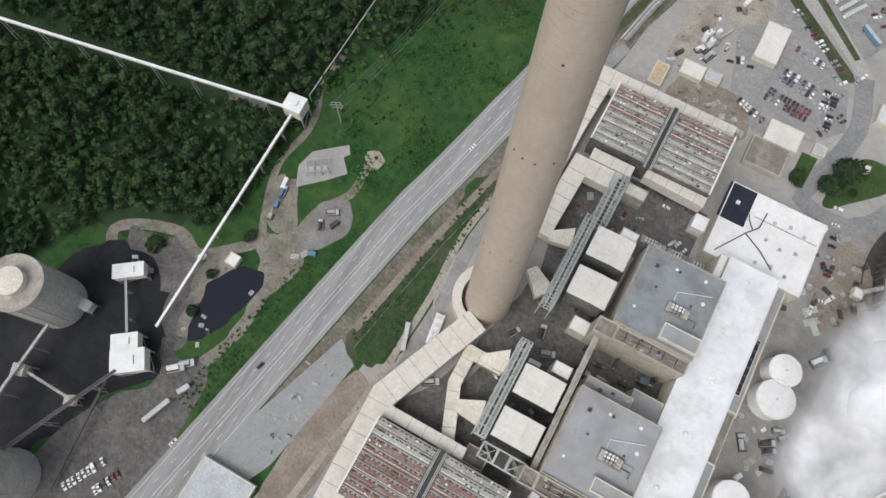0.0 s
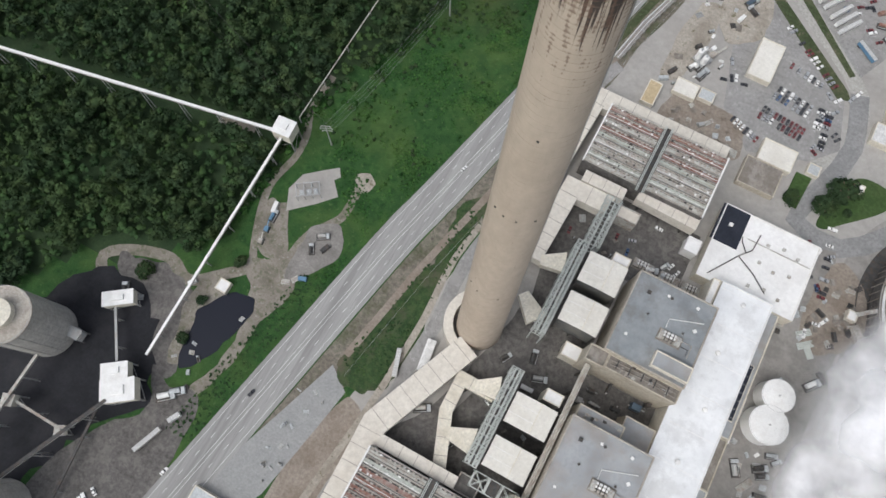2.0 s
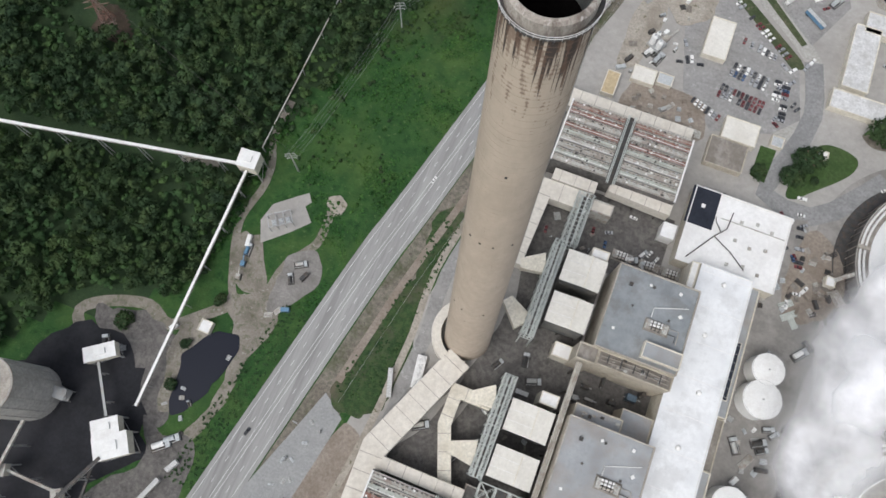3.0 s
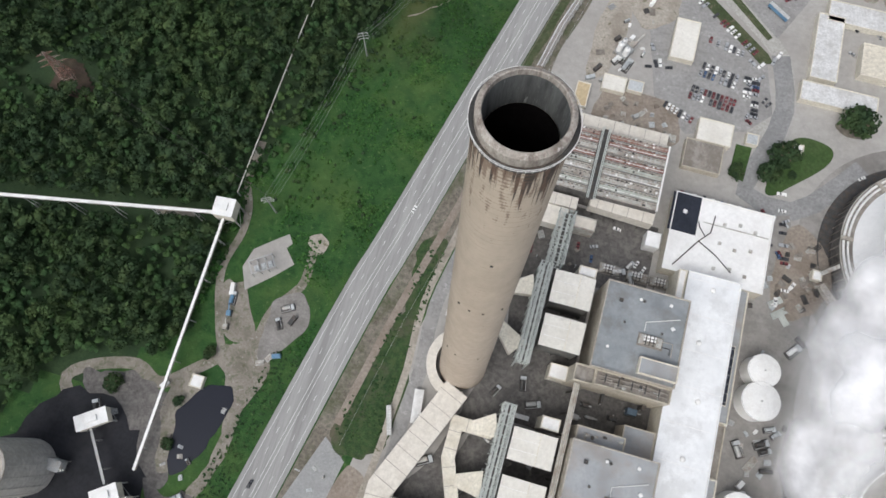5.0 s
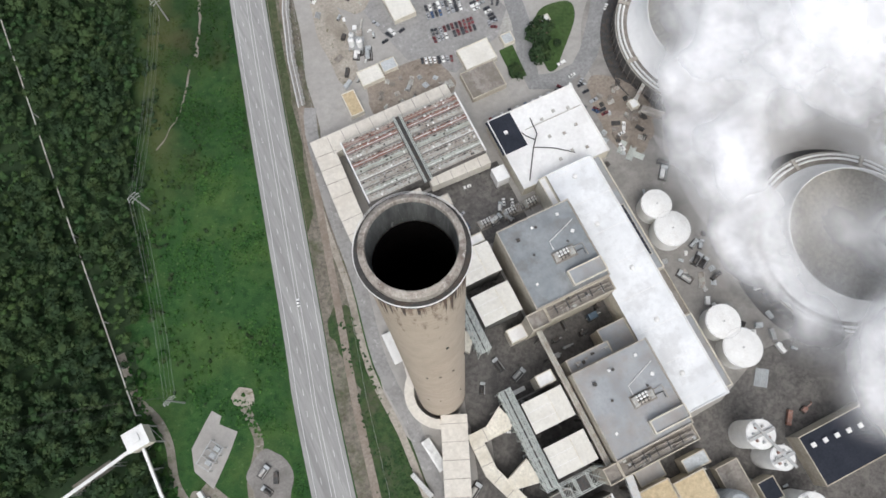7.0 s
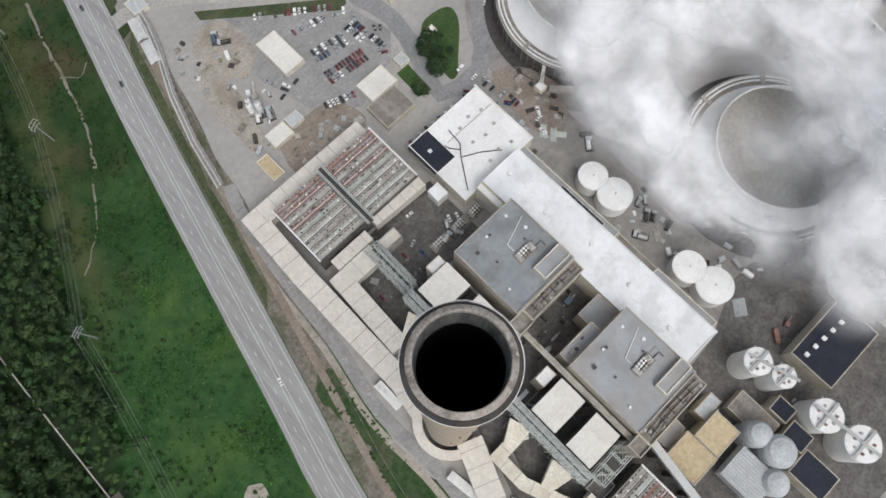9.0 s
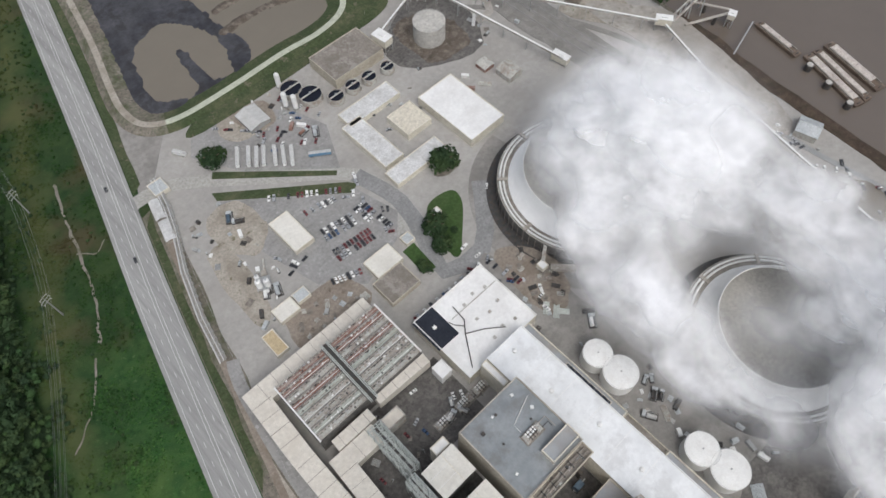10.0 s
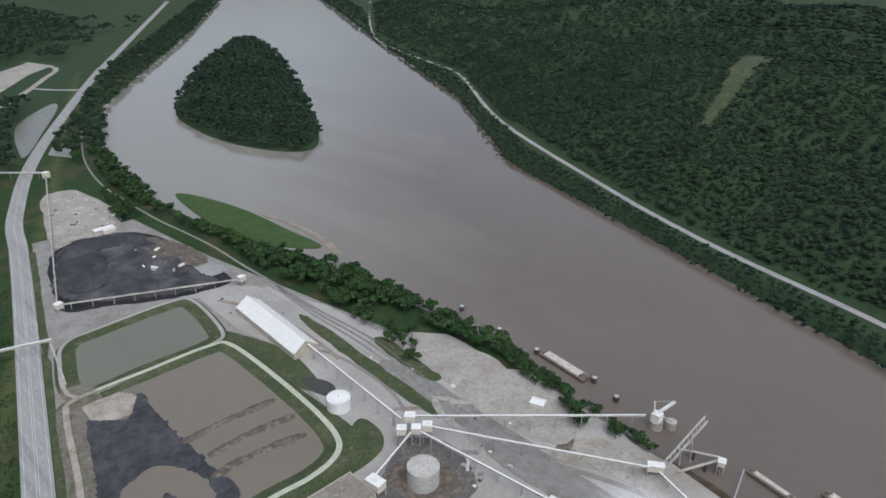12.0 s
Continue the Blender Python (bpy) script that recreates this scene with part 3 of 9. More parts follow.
def dense(line, step=12.0):
    """More points on a line, rounded at its bends."""
    out = []
    for i in range(len(line) - 1):
        p0, p1, p2, p3 = (np.array(line[min(max(i + k, 0), len(line) - 1)], float) for k in (-1, 0, 1, 2))
        n = max(2, int(np.linalg.norm(p2 - p1) / step))
        for s in range(n):
            t = s / n
            out.append(tuple(0.5 * (2 * p1 + (p2 - p0) * t + (2 * p0 - 5 * p1 + 4 * p2 - p3) * t * t + (3 * p1 - p0 - 3 * p2 + p3) * t ** 3)))
    return out + [tuple(line[-1])]


# ---------------------------------------------------------------- the lie of the land
BANK_S = [(438, -700), (440, -120), (443, 44), (446, 126), (458, 208), (467, 313), (486, 404), (476, 517), (470, 641), (462, 741), (425, 850), (405, 960), (396, 1142), (428, 1425), (570, 1820), (771, 2130), (1291, 2896), (2215, 4372), (2600, 4990)]
BANK_N = [(500, -700), (650, -150), (734, 101), (800, 292), (870, 503), (977, 827), (1310, 1298), (1704, 2052), (2738, 3980), (3300, 4990)]
FAR_ROAD = [(560, -700), (720, -150), (818, 126), (888, 376), (990, 628), (1204, 1059), (1542, 1528), (1655, 1862), (1915, 2418), (2933, 3716), (3900, 4950)]
ROAD = [(-205, -700), (-146, -400), (-97, -135), (-68.5, 18), (-57, 66), (-15, 248), (8.5, 340), (31.5, 430), (87, 665), (111, 767), (144, 910), (167, 1013), (204, 1170), (330, 1500), (672, 2195), (870, 2560), (1876, 4400)]
FOREST_EDGE = [(-330, -700), (-300, -260), (-240, -92), (-222, -72), (-172, -46), (-159, -30), (-157, -8), (-158, 60), (-150, 92), (-135, 122), (-124, 160), (-114, 198), (-96, 238), (-84, 297), (-70, 350), (-40, 430), (5, 570), (48, 720), (95, 1000), (150, 1250)]


def lift(x, y):
    """Height of the land."""
    xs, xn, xr = along(BANK_S, y), along(BANK_N, y), along(FAR_ROAD, y)
    if x < xs:
        z = -10 * max(0.0, 1 - (xs - x) / 16.0) ** 1.5
        west = along(FOREST_EDGE, y) - 40 - x
        if west > 0:
            z += 0.07 * west * (1 + 0.5 * noise.noise(Vector((x * 0.006, y * 0.006, 0))))
        if y > 1250:
            back = along(ROAD, y) - float(np.interp(y, (1250, 1500, 1800, 2600), (60, 90, 330, 340))) - x
            if back > 0:
                z += min(160, 0.30 * back) * (0.8 + 0.4 * noise.noise(Vector((x * 0.002, y * 0.002, 3))))
        return z
    if x > xn:
        z = -10 + min(12.0, 0.5 * (x - xn))
        rise = x - xr - 15
        if rise > 0:
            n1 = noise.noise(Vector((x * 0.0022, y * 0.0022, 1.0)))
            n2 = noise.noise(Vector((x * 0.007, y * 0.007, 5.0)))
            z += (165 * (1 - math.exp(-rise / 330.0))) * (0.85 + 0.42 * n1) + 14 * n2 * min(1, rise / 120)
        return z
    return -10.0


def axis(cuts):
    out = []
    for a, b, step in cuts:
        out += list(np.arange(a, b, step))
    return out + [cuts[-1][1]]


gx = axis([(-4200, -1200, 250), (-1200, -420, 60), (-420, 540, 10), (540, 1300, 20), (1300, 2600, 40), (2600, 4800, 110)])
gy = axis([(-3800, -900, 250), (-900, -320, 50), (-320, 800, 14), (800, 1600, 24), (1600, 2800, 48), (2800, 4990, 110)])
gv = [(x, y, lift(x, y)) for y in gy for x in gx]
gf = [(j * len(gx) + i, j * len(gx) + i + 1, (j + 1) * len(gx) + i + 1, (j + 1) * len(gx) + i) for j in range(len(gy) - 1) for i in range(len(gx) - 1)]
ground = tagged(raw("ground", gv, gf, M["meadow"]), "green overgrown meadow and valley floor beside the river", "ground", kind="structure")
ground.data.materials.append(M["forest_floor"])
ground.data.materials.append(M["lawn"])
ground.data.materials.append(M["verge"])
for poly in ground.data.polygons:
    poly.use_smooth = True
    px_, py_, _ = poly.center
    if (py_ > -260 and px_ < along(FOREST_EDGE, py_) - 4 and py_ < 1250) or px_ > along(BANK_N, py_) - 5 or (py_ > 1250 and px_ < along(ROAD, py_) - 60):
        poly.material_index = 1
    if py_ < 330 and 0 < along(BANK_S, py_) - px_ < 24:
        poly.material_index = 3
    t = (px_ - 1220) / 520.0
    if 0 < t < 1.05 and abs(py_ - (560 + t * 112)) < 14 + 30 * t:
        poly.material_index = 2

rs = [(along(BANK_S, y) - 14, y) for y in np.arange(-700, 4990, 30)]
rn = [(along(BANK_N, y) + 12, y) for y in np.arange(-700, 4990, 30)]
rv = [(*p, -6) for p in rs] + [(*p, -6) for p in rn]
rf = [(i, len(rs) + i, len(rs) + i + 1, i + 1) for i in range(len(rs) - 1)]
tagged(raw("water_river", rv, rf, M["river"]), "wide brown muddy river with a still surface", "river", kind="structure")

strip("road_highway", dense(ROAD), 11.6, 0.25, M["road"], "worn pale grey four-lane highway through green meadow", "highway")
# lane paint on the highway
rp = np.array(dense(ROAD, 6.0))
rp = rp[(rp[:, 1] > -330) & (rp[:, 1] < 1500)]
rd = np.gradient(rp, axis=0)
rd /= np.linalg.norm(rd, axis=1)[:, None]
rn2 = np.c_[rd[:, 1], -rd[:, 0]]
run = np.r_[0, np.cumsum(np.linalg.norm(np.diff(rp, axis=0), axis=1))]


def at_run(s, off):
    c = np.array([np.interp(s, run, rp[:, 0]), np.interp(s, run, rp[:, 1])])
    n_ = np.array([np.interp(s, run, rn2[:, 0]), np.interp(s, run, rn2[:, 1])])
    return c + n_ * off


def paint(name, off, dashed, label):
    vs, fs = [], []
    step, size = (12.2, 3.6) if dashed else (20.0, 20.0)
    s = 0.0
    while s + size < run[-1]:
        a, b = at_run(s, off - 0.12), at_run(s, off + 0.12)
        c, d = at_run(s + size, off + 0.12), at_run(s + size, off - 0.12)
        k = len(vs)
        vs += [(*p, 0.27) for p in (a, b, c, d)]
        fs.append((k, k + 1, k + 2, k + 3))
        s += step
    tagged(raw(name, vs, fs, M["paint_line"]), label, "road marking", kind="structure")


for off, dashed in ((-9.1, 0), (-1.0, 0), (1.0, 0), (9.1, 0), (-5.0, 1), (5.0, 1)):
    paint("trim_lane_line", off, dashed, "dashed white lane paint on the highway" if dashed else "solid white edge paint on the highway")

strip("road_far", dense(FAR_ROAD, 40), 5.5, 3.2, M["road"], "pale riverside road below wooded hills", "road", drop=3.0)


def offset_line(d, ya, yb, step=10):
    return [(along(ROAD, y) + d, y) for y in np.arange(ya, yb, step)]


# the plant's yard, from the roadside fence to the bank
# gravel and dirt from the highway to the river trees, north of the works
north = [(along(ROAD, y) + 17 + 3 * noise.noise(Vector((5, y * 0.04, 0))), y) for y in range(340, 1030, 14)]
north += [(326, 1020), (336, 930), (350, 820), (372, 700), (390, 600), (410, 500), (410, 440), (300, 340)]
patch("ground_north_yard", north, 0.04, M["dusty_yard"], "dusty brown-grey gravel ground round the ponds and coal", "gravel yard")
yard = [(along(ROAD, y) + (31 if y > 90 else 40) + 3 * noise.noise(Vector((0, y * 0.03, 0))), y) for y in range(-420, 360, 12)]
yard += [(70, 380), (95, 372), (170, 372), (215, 380), (256, 392), (272, 420), (285, 500), (300, 560), (285, 625), (286, 720), (262, 745), (300, 760), (352, 700), (388, 600), (395, 520)]
yard += [(along(BANK_S, y) - (34 if y > 360 else 15) + 5 * noise.noise(Vector((3, y * 0.03, 0))), y) for y in range(460, -420, -15)]
patch("pavement_yard", yard, 0.06, M["gravel"], "pale grey compacted gravel yard of the power station", "gravel yard")

LOOP = ragged([(-138, -28), (-128, -24), (-119, -20), (-107, -25), (-105, -40), (-110, -52), (-112, -68), (-113, -86), (-120, -110), (-129, -124), (-135, -118), (-125, -104), (-119, -86), (-119, -66), (-124, -52), (-128, -42), (-134, -36)], 2.0, 6)


# ---------------------------------------------------------------- the chimney
CX, CY, CH = 0.5, 0.3, 308.0


def stack_r(z):
    return 7.05 + 6.15 * ((CH - z) / CH) ** 1.1


chimney = thing("chimney", "very tall tapered tan concrete chimney with soot-streaked crown", "chimney", (CX, CY, 0))
part("shaft", lathe(bmesh.new(), [(stack_r(z), z) for z in np.linspace(-1, 305.2, 60)], 72), M["stack"], chimney)
part("crown", lathe(bmesh.new(), [(7.1, 304.6), (6.92, 305.0), (6.9, 307.2), (6.1, 307.25), (6.0, 306.5), (6.0, 300)], 72), M["crown"], chimney, "pale stained concrete crown")
seg = 30
for k in range(seg):
    bm = bmesh.new()
    ring = []
    for i in range(4):
        a = 2 * math.pi * (k + 0.012 + 0.976 * i / 3) / seg
        c, s = math.cos(a), math.sin(a)
        ring.append([bm.verts.new((r * c, r * s, z)) for r, z in ((6.02, 307.2), (6.94, 307.2), (6.94, 307.36 + 0.03 * (k % 3)), (6.55, 307.78), (6.16, 308.02), (6.02, 307.95))])
    for p, q in zip(ring, ring[1:]):
        for i in range(6):
            bm.faces.new((p[i], p[(i + 1) % 6], q[(i + 1) % 6], q[i]))
    bm.faces.new(ring[0][::-1])
    bm.faces.new(ring[-1])
    bmesh.ops.recalc_face_normals(bm, faces=bm.faces)
    part("rim_block", bm, M["crown"], chimney)
part("liner", lathe(bmesh.new(), [(5.99, 306.8), (5.95, 302), (5.95, 299)], 72), M["liner"], chimney, "stained inner wall of the flue")
part("flue", lathe(bmesh.new(), [(5.78, 299.3), (5.75, 298), (5.75, 160), (0, 160)], 48), M["near_black"], chimney, "black flue below the liner")
deck = part("walkway", lathe(bmesh.new(), [(6.86, 304.9), (7.75, 304.9), (7.75, 305.05), (6.86, 305.05)], 72, close=True), M["dark_steel"], chimney, "rusty steel walkway ring under the crown")
rail = bmesh.new()
for zz in (305.5, 306.0):
    lathe(rail, [(7.7, zz), (7.77, zz), (7.77, zz + 0.06), (7.7, zz + 0.06)], 72, close=True)
for k in range(48):
    a = 2 * math.pi * k / 48
    beam(rail, (7.73 * math.cos(a), 7.73 * math.sin(a), 305), (7.73 * math.cos(a), 7.73 * math.sin(a), 306.0), 0.06)
part("railing", rail, M["white_paint"], deck)
for k in range(32):
    a = 2 * math.pi * k / 32
    c, s = math.cos(a), math.sin(a)
    part("bracket", beam(bmesh.new(), (7.65 * c, 7.65 * s, 304.9), (7.05 * c, 7.05 * s, 303.6), 0.2), M["dark_steel"], deck)
for z, angs in ((256, (277,)), (208.5, (236, 259, 284, 319)), (120, (225, 250, 300))):
    for a in angs:
        a = radians(a)
        r = stack_r(z)
        bm = bmesh.new()
        box(bm, -0.3, 0.3, -0.25, 0.25, 0, 0.5)
        bmesh.ops.transform(bm, matrix=Matrix.Translation((r * math.cos(a), r * math.sin(a), z)) @ Matrix.Rotation(a + math.pi / 2, 4, "Z"), verts=bm.verts)
        part("aviation_light_box", bm, M["dark_steel"], chimney, "small dark light box on the shaft")
lad = bmesh.new()
a = radians(20)
for z in np.arange(10, 298, 8):
    r0, r1 = stack_r(z) + 0.35, stack_r(z + 8) + 0.35
    for o in (-0.3, 0.3):
        beam(lad, (r0 * math.cos(a) - o * math.sin(a), r0 * math.sin(a) + o * math.cos(a), z), (r1 * math.cos(a) - o * math.sin(a), r1 * math.sin(a) + o * math.cos(a), z + 8), 0.1)
part("ladder", lad, M["steel"], chimney)
# the low flue wall that curls round the foot of the chimney
collar = thing("flue_wall", "white curved flue duct wrapping round the foot of the chimney", "duct", (CX, CY, 0))
cb = bmesh.new()
ring_o, ring_i, n = 20.5, 15.2, 26
prev = None
for k in range(n + 1):
    a = radians(120 + 165 * k / n)
    c, s = math.cos(a), math.sin(a)
    cur = [cb.verts.new(p) for p in ((ring_i * c, ring_i * s, 0), (ring_o * c, ring_o * s, 0), (ring_o * c, ring_o * s, 11), (ring_i * c, ring_i * s, 11))]
    if prev:
        for i in range(4):
            cb.faces.new((prev[i], prev[(i + 1) % 4], cur[(i + 1) % 4], cur[i]))
    else:
        cb.faces.new(cur)
    prev = cur
cb.faces.new(prev[::-1])
bmesh.ops.recalc_face_normals(cb, faces=cb.faces)
part("duct_body", cb, M["duct_cream"], collar)


# ---------------------------------------------------------------- boxes, halls and roofs
def hall(name, label, category, x0, x1, y0, y1, h, wall, roof, z0=0.0, parapet=0.9, rim=0.5, rim_mat=None, group="", inset=True):
    """A flat-roofed building: walls, a roof set down behind a parapet and the parapet's coping."""
    cx, cy = (x0 + x1) / 2, (y0 + y1) / 2
    a, b = (x1 - x0) / 2, (y1 - y0) / 2
    e = thing(name, label, category, (cx, cy, z0), 0, group)
    w = 0.5
    for nm, d in (("wall", (-a, a, -b, -b + w, 0, h)), ("wall", (-a, a, b - w, b, 0, h)), ("wall", (-a, -a + w, -b + w, b - w, 0, h)), ("wall", (a - w, a, -b + w, b - w, 0, h))):
        part(nm, B(*d), wall, e)
    part("roof", B(-a + w, a - w, -b + w, b - w, h - parapet - 0.4, h - parapet), roof, e)
    if rim:
        rm = rim_mat or wall
        for d in ((-a - 0.1, a + 0.1, -b - 0.1, -b + rim, h, h + 0.22), (-a - 0.1, a + 0.1, b - rim, b + 0.1, h, h + 0.22), (-a - 0.1, -a + rim, -b + rim, b - rim, h, h + 0.22), (a - rim, a + 0.1, -b + rim, b - rim, h, h + 0.22)):
            part("coping", B(*d), rm, e)
    return e


def gable(name, label, category, x0, x1, y0, y1, h, rise, wall, roof, along_y=True, group="", z0=0.0, turn=0.0, over=0.4, ribs=0):
    """A pitched-roof shed; the ridge runs along y or x."""
    cx, cy = (x0 + x1) / 2, (y0 + y1) / 2
    a, b = (x1 - x0) / 2, (y1 - y0) / 2
    e = thing(name, label, category, (cx, cy, z0), turn + (0 if along_y else 90), group)
    if not along_y:
        a, b = b, a
    bm = bmesh.new()
    pr = [(-a, 0), (a, 0), (a, h), (0, h + rise), (-a, h)]
    f0, f1 = [bm.verts.new((x, -b, z)) for x, z in pr], [bm.verts.new((x, b, z)) for x, z in pr]
    bm.faces.new(f0)
    bm.faces.new(f1[::-1])
    for i in (0, 1, 4):
        j = (i + 1) % 5
        bm.faces.new((f0[j], f0[i], f1[i], f1[j]))
    bmesh.ops.recalc_face_normals(bm, faces=bm.faces)
    part("wall", bm, wall, e)
    k = rise / a
    for s in (-1, 1):
        bm = bmesh.new()
        q = [(0, h + rise + 0.05), (s * (a + over), h - k * over + 0.05), (s * (a + over), h - k * over + 0.3), (0, h + rise + 0.3)]
        g0, g1 = [bm.verts.new((x, -b - over, z)) for x, z in q], [bm.verts.new((x, b + over, z)) for x, z in q]
        bm.faces.new(g0)
        bm.faces.new(g1[::-1])
        for i in range(4):
            bm.faces.new((g0[(i + 1) % 4], g0[i], g1[i], g1[(i + 1) % 4]))
        bmesh.ops.recalc_face_normals(bm, faces=bm.faces)
        rf_ = part("roof_slope", bm, roof, e)
        if ribs:
            bm = bmesh.new()
            for t in np.arange(-b + ribs, b, ribs):
                beam(bm, (0, t, h + rise + 0.36), (s * (a + over), t, h - k * over + 0.36), 0.16)
            part("roof_rib", bm, roof, rf_)
    part("ridge_cap", B(-0.4, 0.4, -b - over, b + over, h + rise + 0.2, h + rise + 0.45), roof, e)
    return e


boilers = []
for y0, y1 in ((14.5, 62.0), (-70.5, -23.0)):
    b_ = hall("boiler_house", "tall tan boiler house with flat grey felt roof", "boiler house", 63.5, 107.5, y0, y1, 38, M["tan"], M["grey_roof_blue" if y0 > 0 else "grey_roof"], rim_mat=M["pale_stained"], group="boiler houses")
    boilers.append(b_)
turbine = hall("turbine_hall", "long turbine hall with stained white flat roof", "turbine hall", 108.2, 137.8, -67.5, 84, 22, M["cream"], M["turbine_roof"], parapet=0.4, rim_mat=M["turbine_roof"])
annex = hall("office_annex", "low office annex with white membrane roof", "annex", 95.5, 153.5, 84.6, 133.5, 12, M["cream"], M["white_roof"], parapet=0.4, rim_mat=M["white_roof"])


# ---------------------------------------------------------------- foliage
def np_mesh(name, verts, quads, mat):
    me = bpy.data.meshes.new(name)
    verts, quads = np.asarray(verts, np.float32), np.asarray(quads, np.int32)
    me.vertices.add(len(verts))
    me.vertices.foreach_set("co", verts.ravel())
    me.loops.add(quads.size)
    me.loops.foreach_set("vertex_index", quads.ravel())
    me.polygons.add(len(quads))
    me.polygons.foreach_set("loop_start", np.arange(0, quads.size, 4, dtype=np.int32))
    me.polygons.foreach_set("loop_total", np.full(len(quads), 4, np.int32))
    me.update(calc_edges=True)
    me.materials.append(mat)
    return new(name, me)


def crown_shape(rng, leaves, lobes=9, size=0.2, core=True, squash=0.85, far=False):
    """A crown of radius 1: leaf sprays on the outside of several lobes, round a dark heart."""
    vs, qs = [], []
    c = rng.normal(size=(lobes, 3))
    c /= np.linalg.norm(c, axis=1)[:, None]
    c *= rng.uniform(0.35, 0.62, (lobes, 1))
    c[:, 2] = np.abs(c[:, 2]) * 0.8 - 0.1
    rad = rng.uniform(0.3, 0.48, lobes)
    for k in range(leaves):
        i = rng.integers(lobes)
        d = rng.normal(size=3)
        d[2] = abs(d[2]) * 1.1 - 0.25
        d /= np.linalg.norm(d)
        p = c[i] + d * rad[i] * rng.uniform(0.74, 1.16)
        nrm = d + rng.normal(size=3) * 0.55
        nrm /= np.linalg.norm(nrm)
        u = np.cross(nrm, rng.normal(size=3))
        u /= np.linalg.norm(u)
        w = np.cross(nrm, u)
        s = size * rng.uniform(0.6, 1.3)
        o = len(vs)
        vs += [p - u * s - w * s * 0.5, p + u * s * 0.6 - w * s * 0.8, p + u * s + w * s * 0.6, p - u * s * 0.5 + w * s * 0.9 - nrm * s * 0.35]
        qs.append((o, o + 1, o + 2, o + 3))
    if core:
        # one lumpy heart that follows the lobes
        o, seg, rows = len(vs), 6 if far else 8, (-0.3, 0.4, 1.0) if far else (-0.45, 0.12, 0.66, 1.15)
        for el in rows:
            for s in range(seg):
                an = 2 * math.pi * s / seg + el
                d = np.array([math.cos(an) * math.cos(el), math.sin(an) * math.cos(el), math.sin(el)])
                cd = c @ d
                reach = cd + np.sqrt(np.maximum(rad ** 2 - (c ** 2).sum(1) + cd ** 2, 0.0025))
                vs.append(d * max(0.35, reach.max()) * (0.9 if far else 0.74))
        for b in range(len(rows) - 1):
            for s in range(seg):
                qs.append((o + b * seg + s, o + b * seg + (s + 1) % seg, o + (b + 1) * seg + (s + 1) % seg, o + (b + 1) * seg + s))
        t0 = o + (len(rows) - 1) * seg
        qs += [(t0, t0 + 1, t0 + 2, t0 + 3), (t0, t0 + 3, t0 + 4, t0 + 5)] if far else [(t0, t0 + 1, t0 + 2, t0 + 3), (t0, t0 + 3, t0 + 4, t0 + 7), (t0 + 4, t0 + 5, t0 + 6, t0 + 7)]
    v = np.array(vs)
    v[:, 2] *= squash
    return v, np.array(qs)


def trunk_shape():
    v = [(0.05 * math.cos(a), 0.05 * math.sin(a), z) for z in (-2.2, 0.2) for a in (0, 1.57, 3.14, 4.71)]
    return np.array(v), np.array([(0, 1, 5, 4), (1, 2, 6, 5), (2, 3, 7, 6), (3, 0, 4, 7)])


def wood(name, spots, shapes, mat, label, category, rng, trunks=True, flat=1.0):
    """Many trees in one object. spots: rows of x, y, ground height, crown radius, crown's middle above ground."""
    V, Q, base = [], [], 0
    tv, tq = trunk_shape()
    for x, y, z, r, up in spots:
        v, q = shapes[rng.integers(len(shapes))]
        a = rng.uniform(0, 2 * math.pi)
        ca, sa = math.cos(a), math.sin(a)
        rx, rz = r * rng.uniform(0.88, 1.12), r * rng.uniform(0.85, 1.25) * flat
        rot = np.array([[ca * rx, sa * rx, 0], [-sa * r, ca * r, 0], [0, 0, rz]])
        sets = [(v @ rot + (x, y, z + up), q)]
        if trunks:
            sets.append((tv * (r, r, up / 2.2) + (x, y, z + up), tq))
        for vv, qq in sets:
            V.append(vv)
            Q.append(qq + base)
            base += len(vv)
    ob = np_mesh(name, np.concatenate(V), np.concatenate(Q), mat)
    return tagged(ob, label, category, kind="stuff")


rng = np.random.default_rng(11)
SHAPES = [crown_shape(rng, 84, 11, 0.17) for _ in range(16)]
SMALL = [crown_shape(rng, 7, 6, 0.3, far=True) for _ in range(12)]
BUSH = [crown_shape(rng, 9, 4, 0.42, core=False) for _ in range(9)]


def scatter(x0, x1, y0, y1, step, keep):
    out = []
    for x in np.arange(x0, x1, step):
        for y in np.arange(y0, y1, step):
            px_, py_ = x + rng.uniform(-0.45, 0.45) * step, y + rng.uniform(-0.45, 0.45) * step
            if keep(px_, py_):
                out.append((px_, py_))
    return out


CLEAR_W = [(-226, -62), (-205, -49), (-178, -42), (-163, -46), (-157, -30), (-150, 60), (-130, 60), (-110, -40), (-60, -60), (-90, -260), (-260, -260), (-250, -110), (-222, -80)]


def near_conveyor(x, y):
    """Clear strip under the conveyor that crosses the wood."""
    yc = 44 + (x + 160) * 0.182
    return -420 < x < -150 and -3.5 < y - yc < 9


def in_west_wood(x, y, gaps=-0.42):
    e = along(FOREST_EDGE, y) + 7 * noise.noise(Vector((0, y * 0.05, 2)))
    if x > e or inside(x, y, CLEAR_W) or near_conveyor(x, y):
        return False
    # the cut along the pipeline, grown over in places
    if abs(x + 158) < 2.0 and 60 < y < 360 and noise.noise(Vector((3, y * 0.02, 8))) > -0.12:
        return False
    if math.hypot((x + 291) / 24, (y - 106) / 13) < 1:
        return False
    return noise.noise(Vector((x * 0.03, y * 0.03, 7))) > gaps


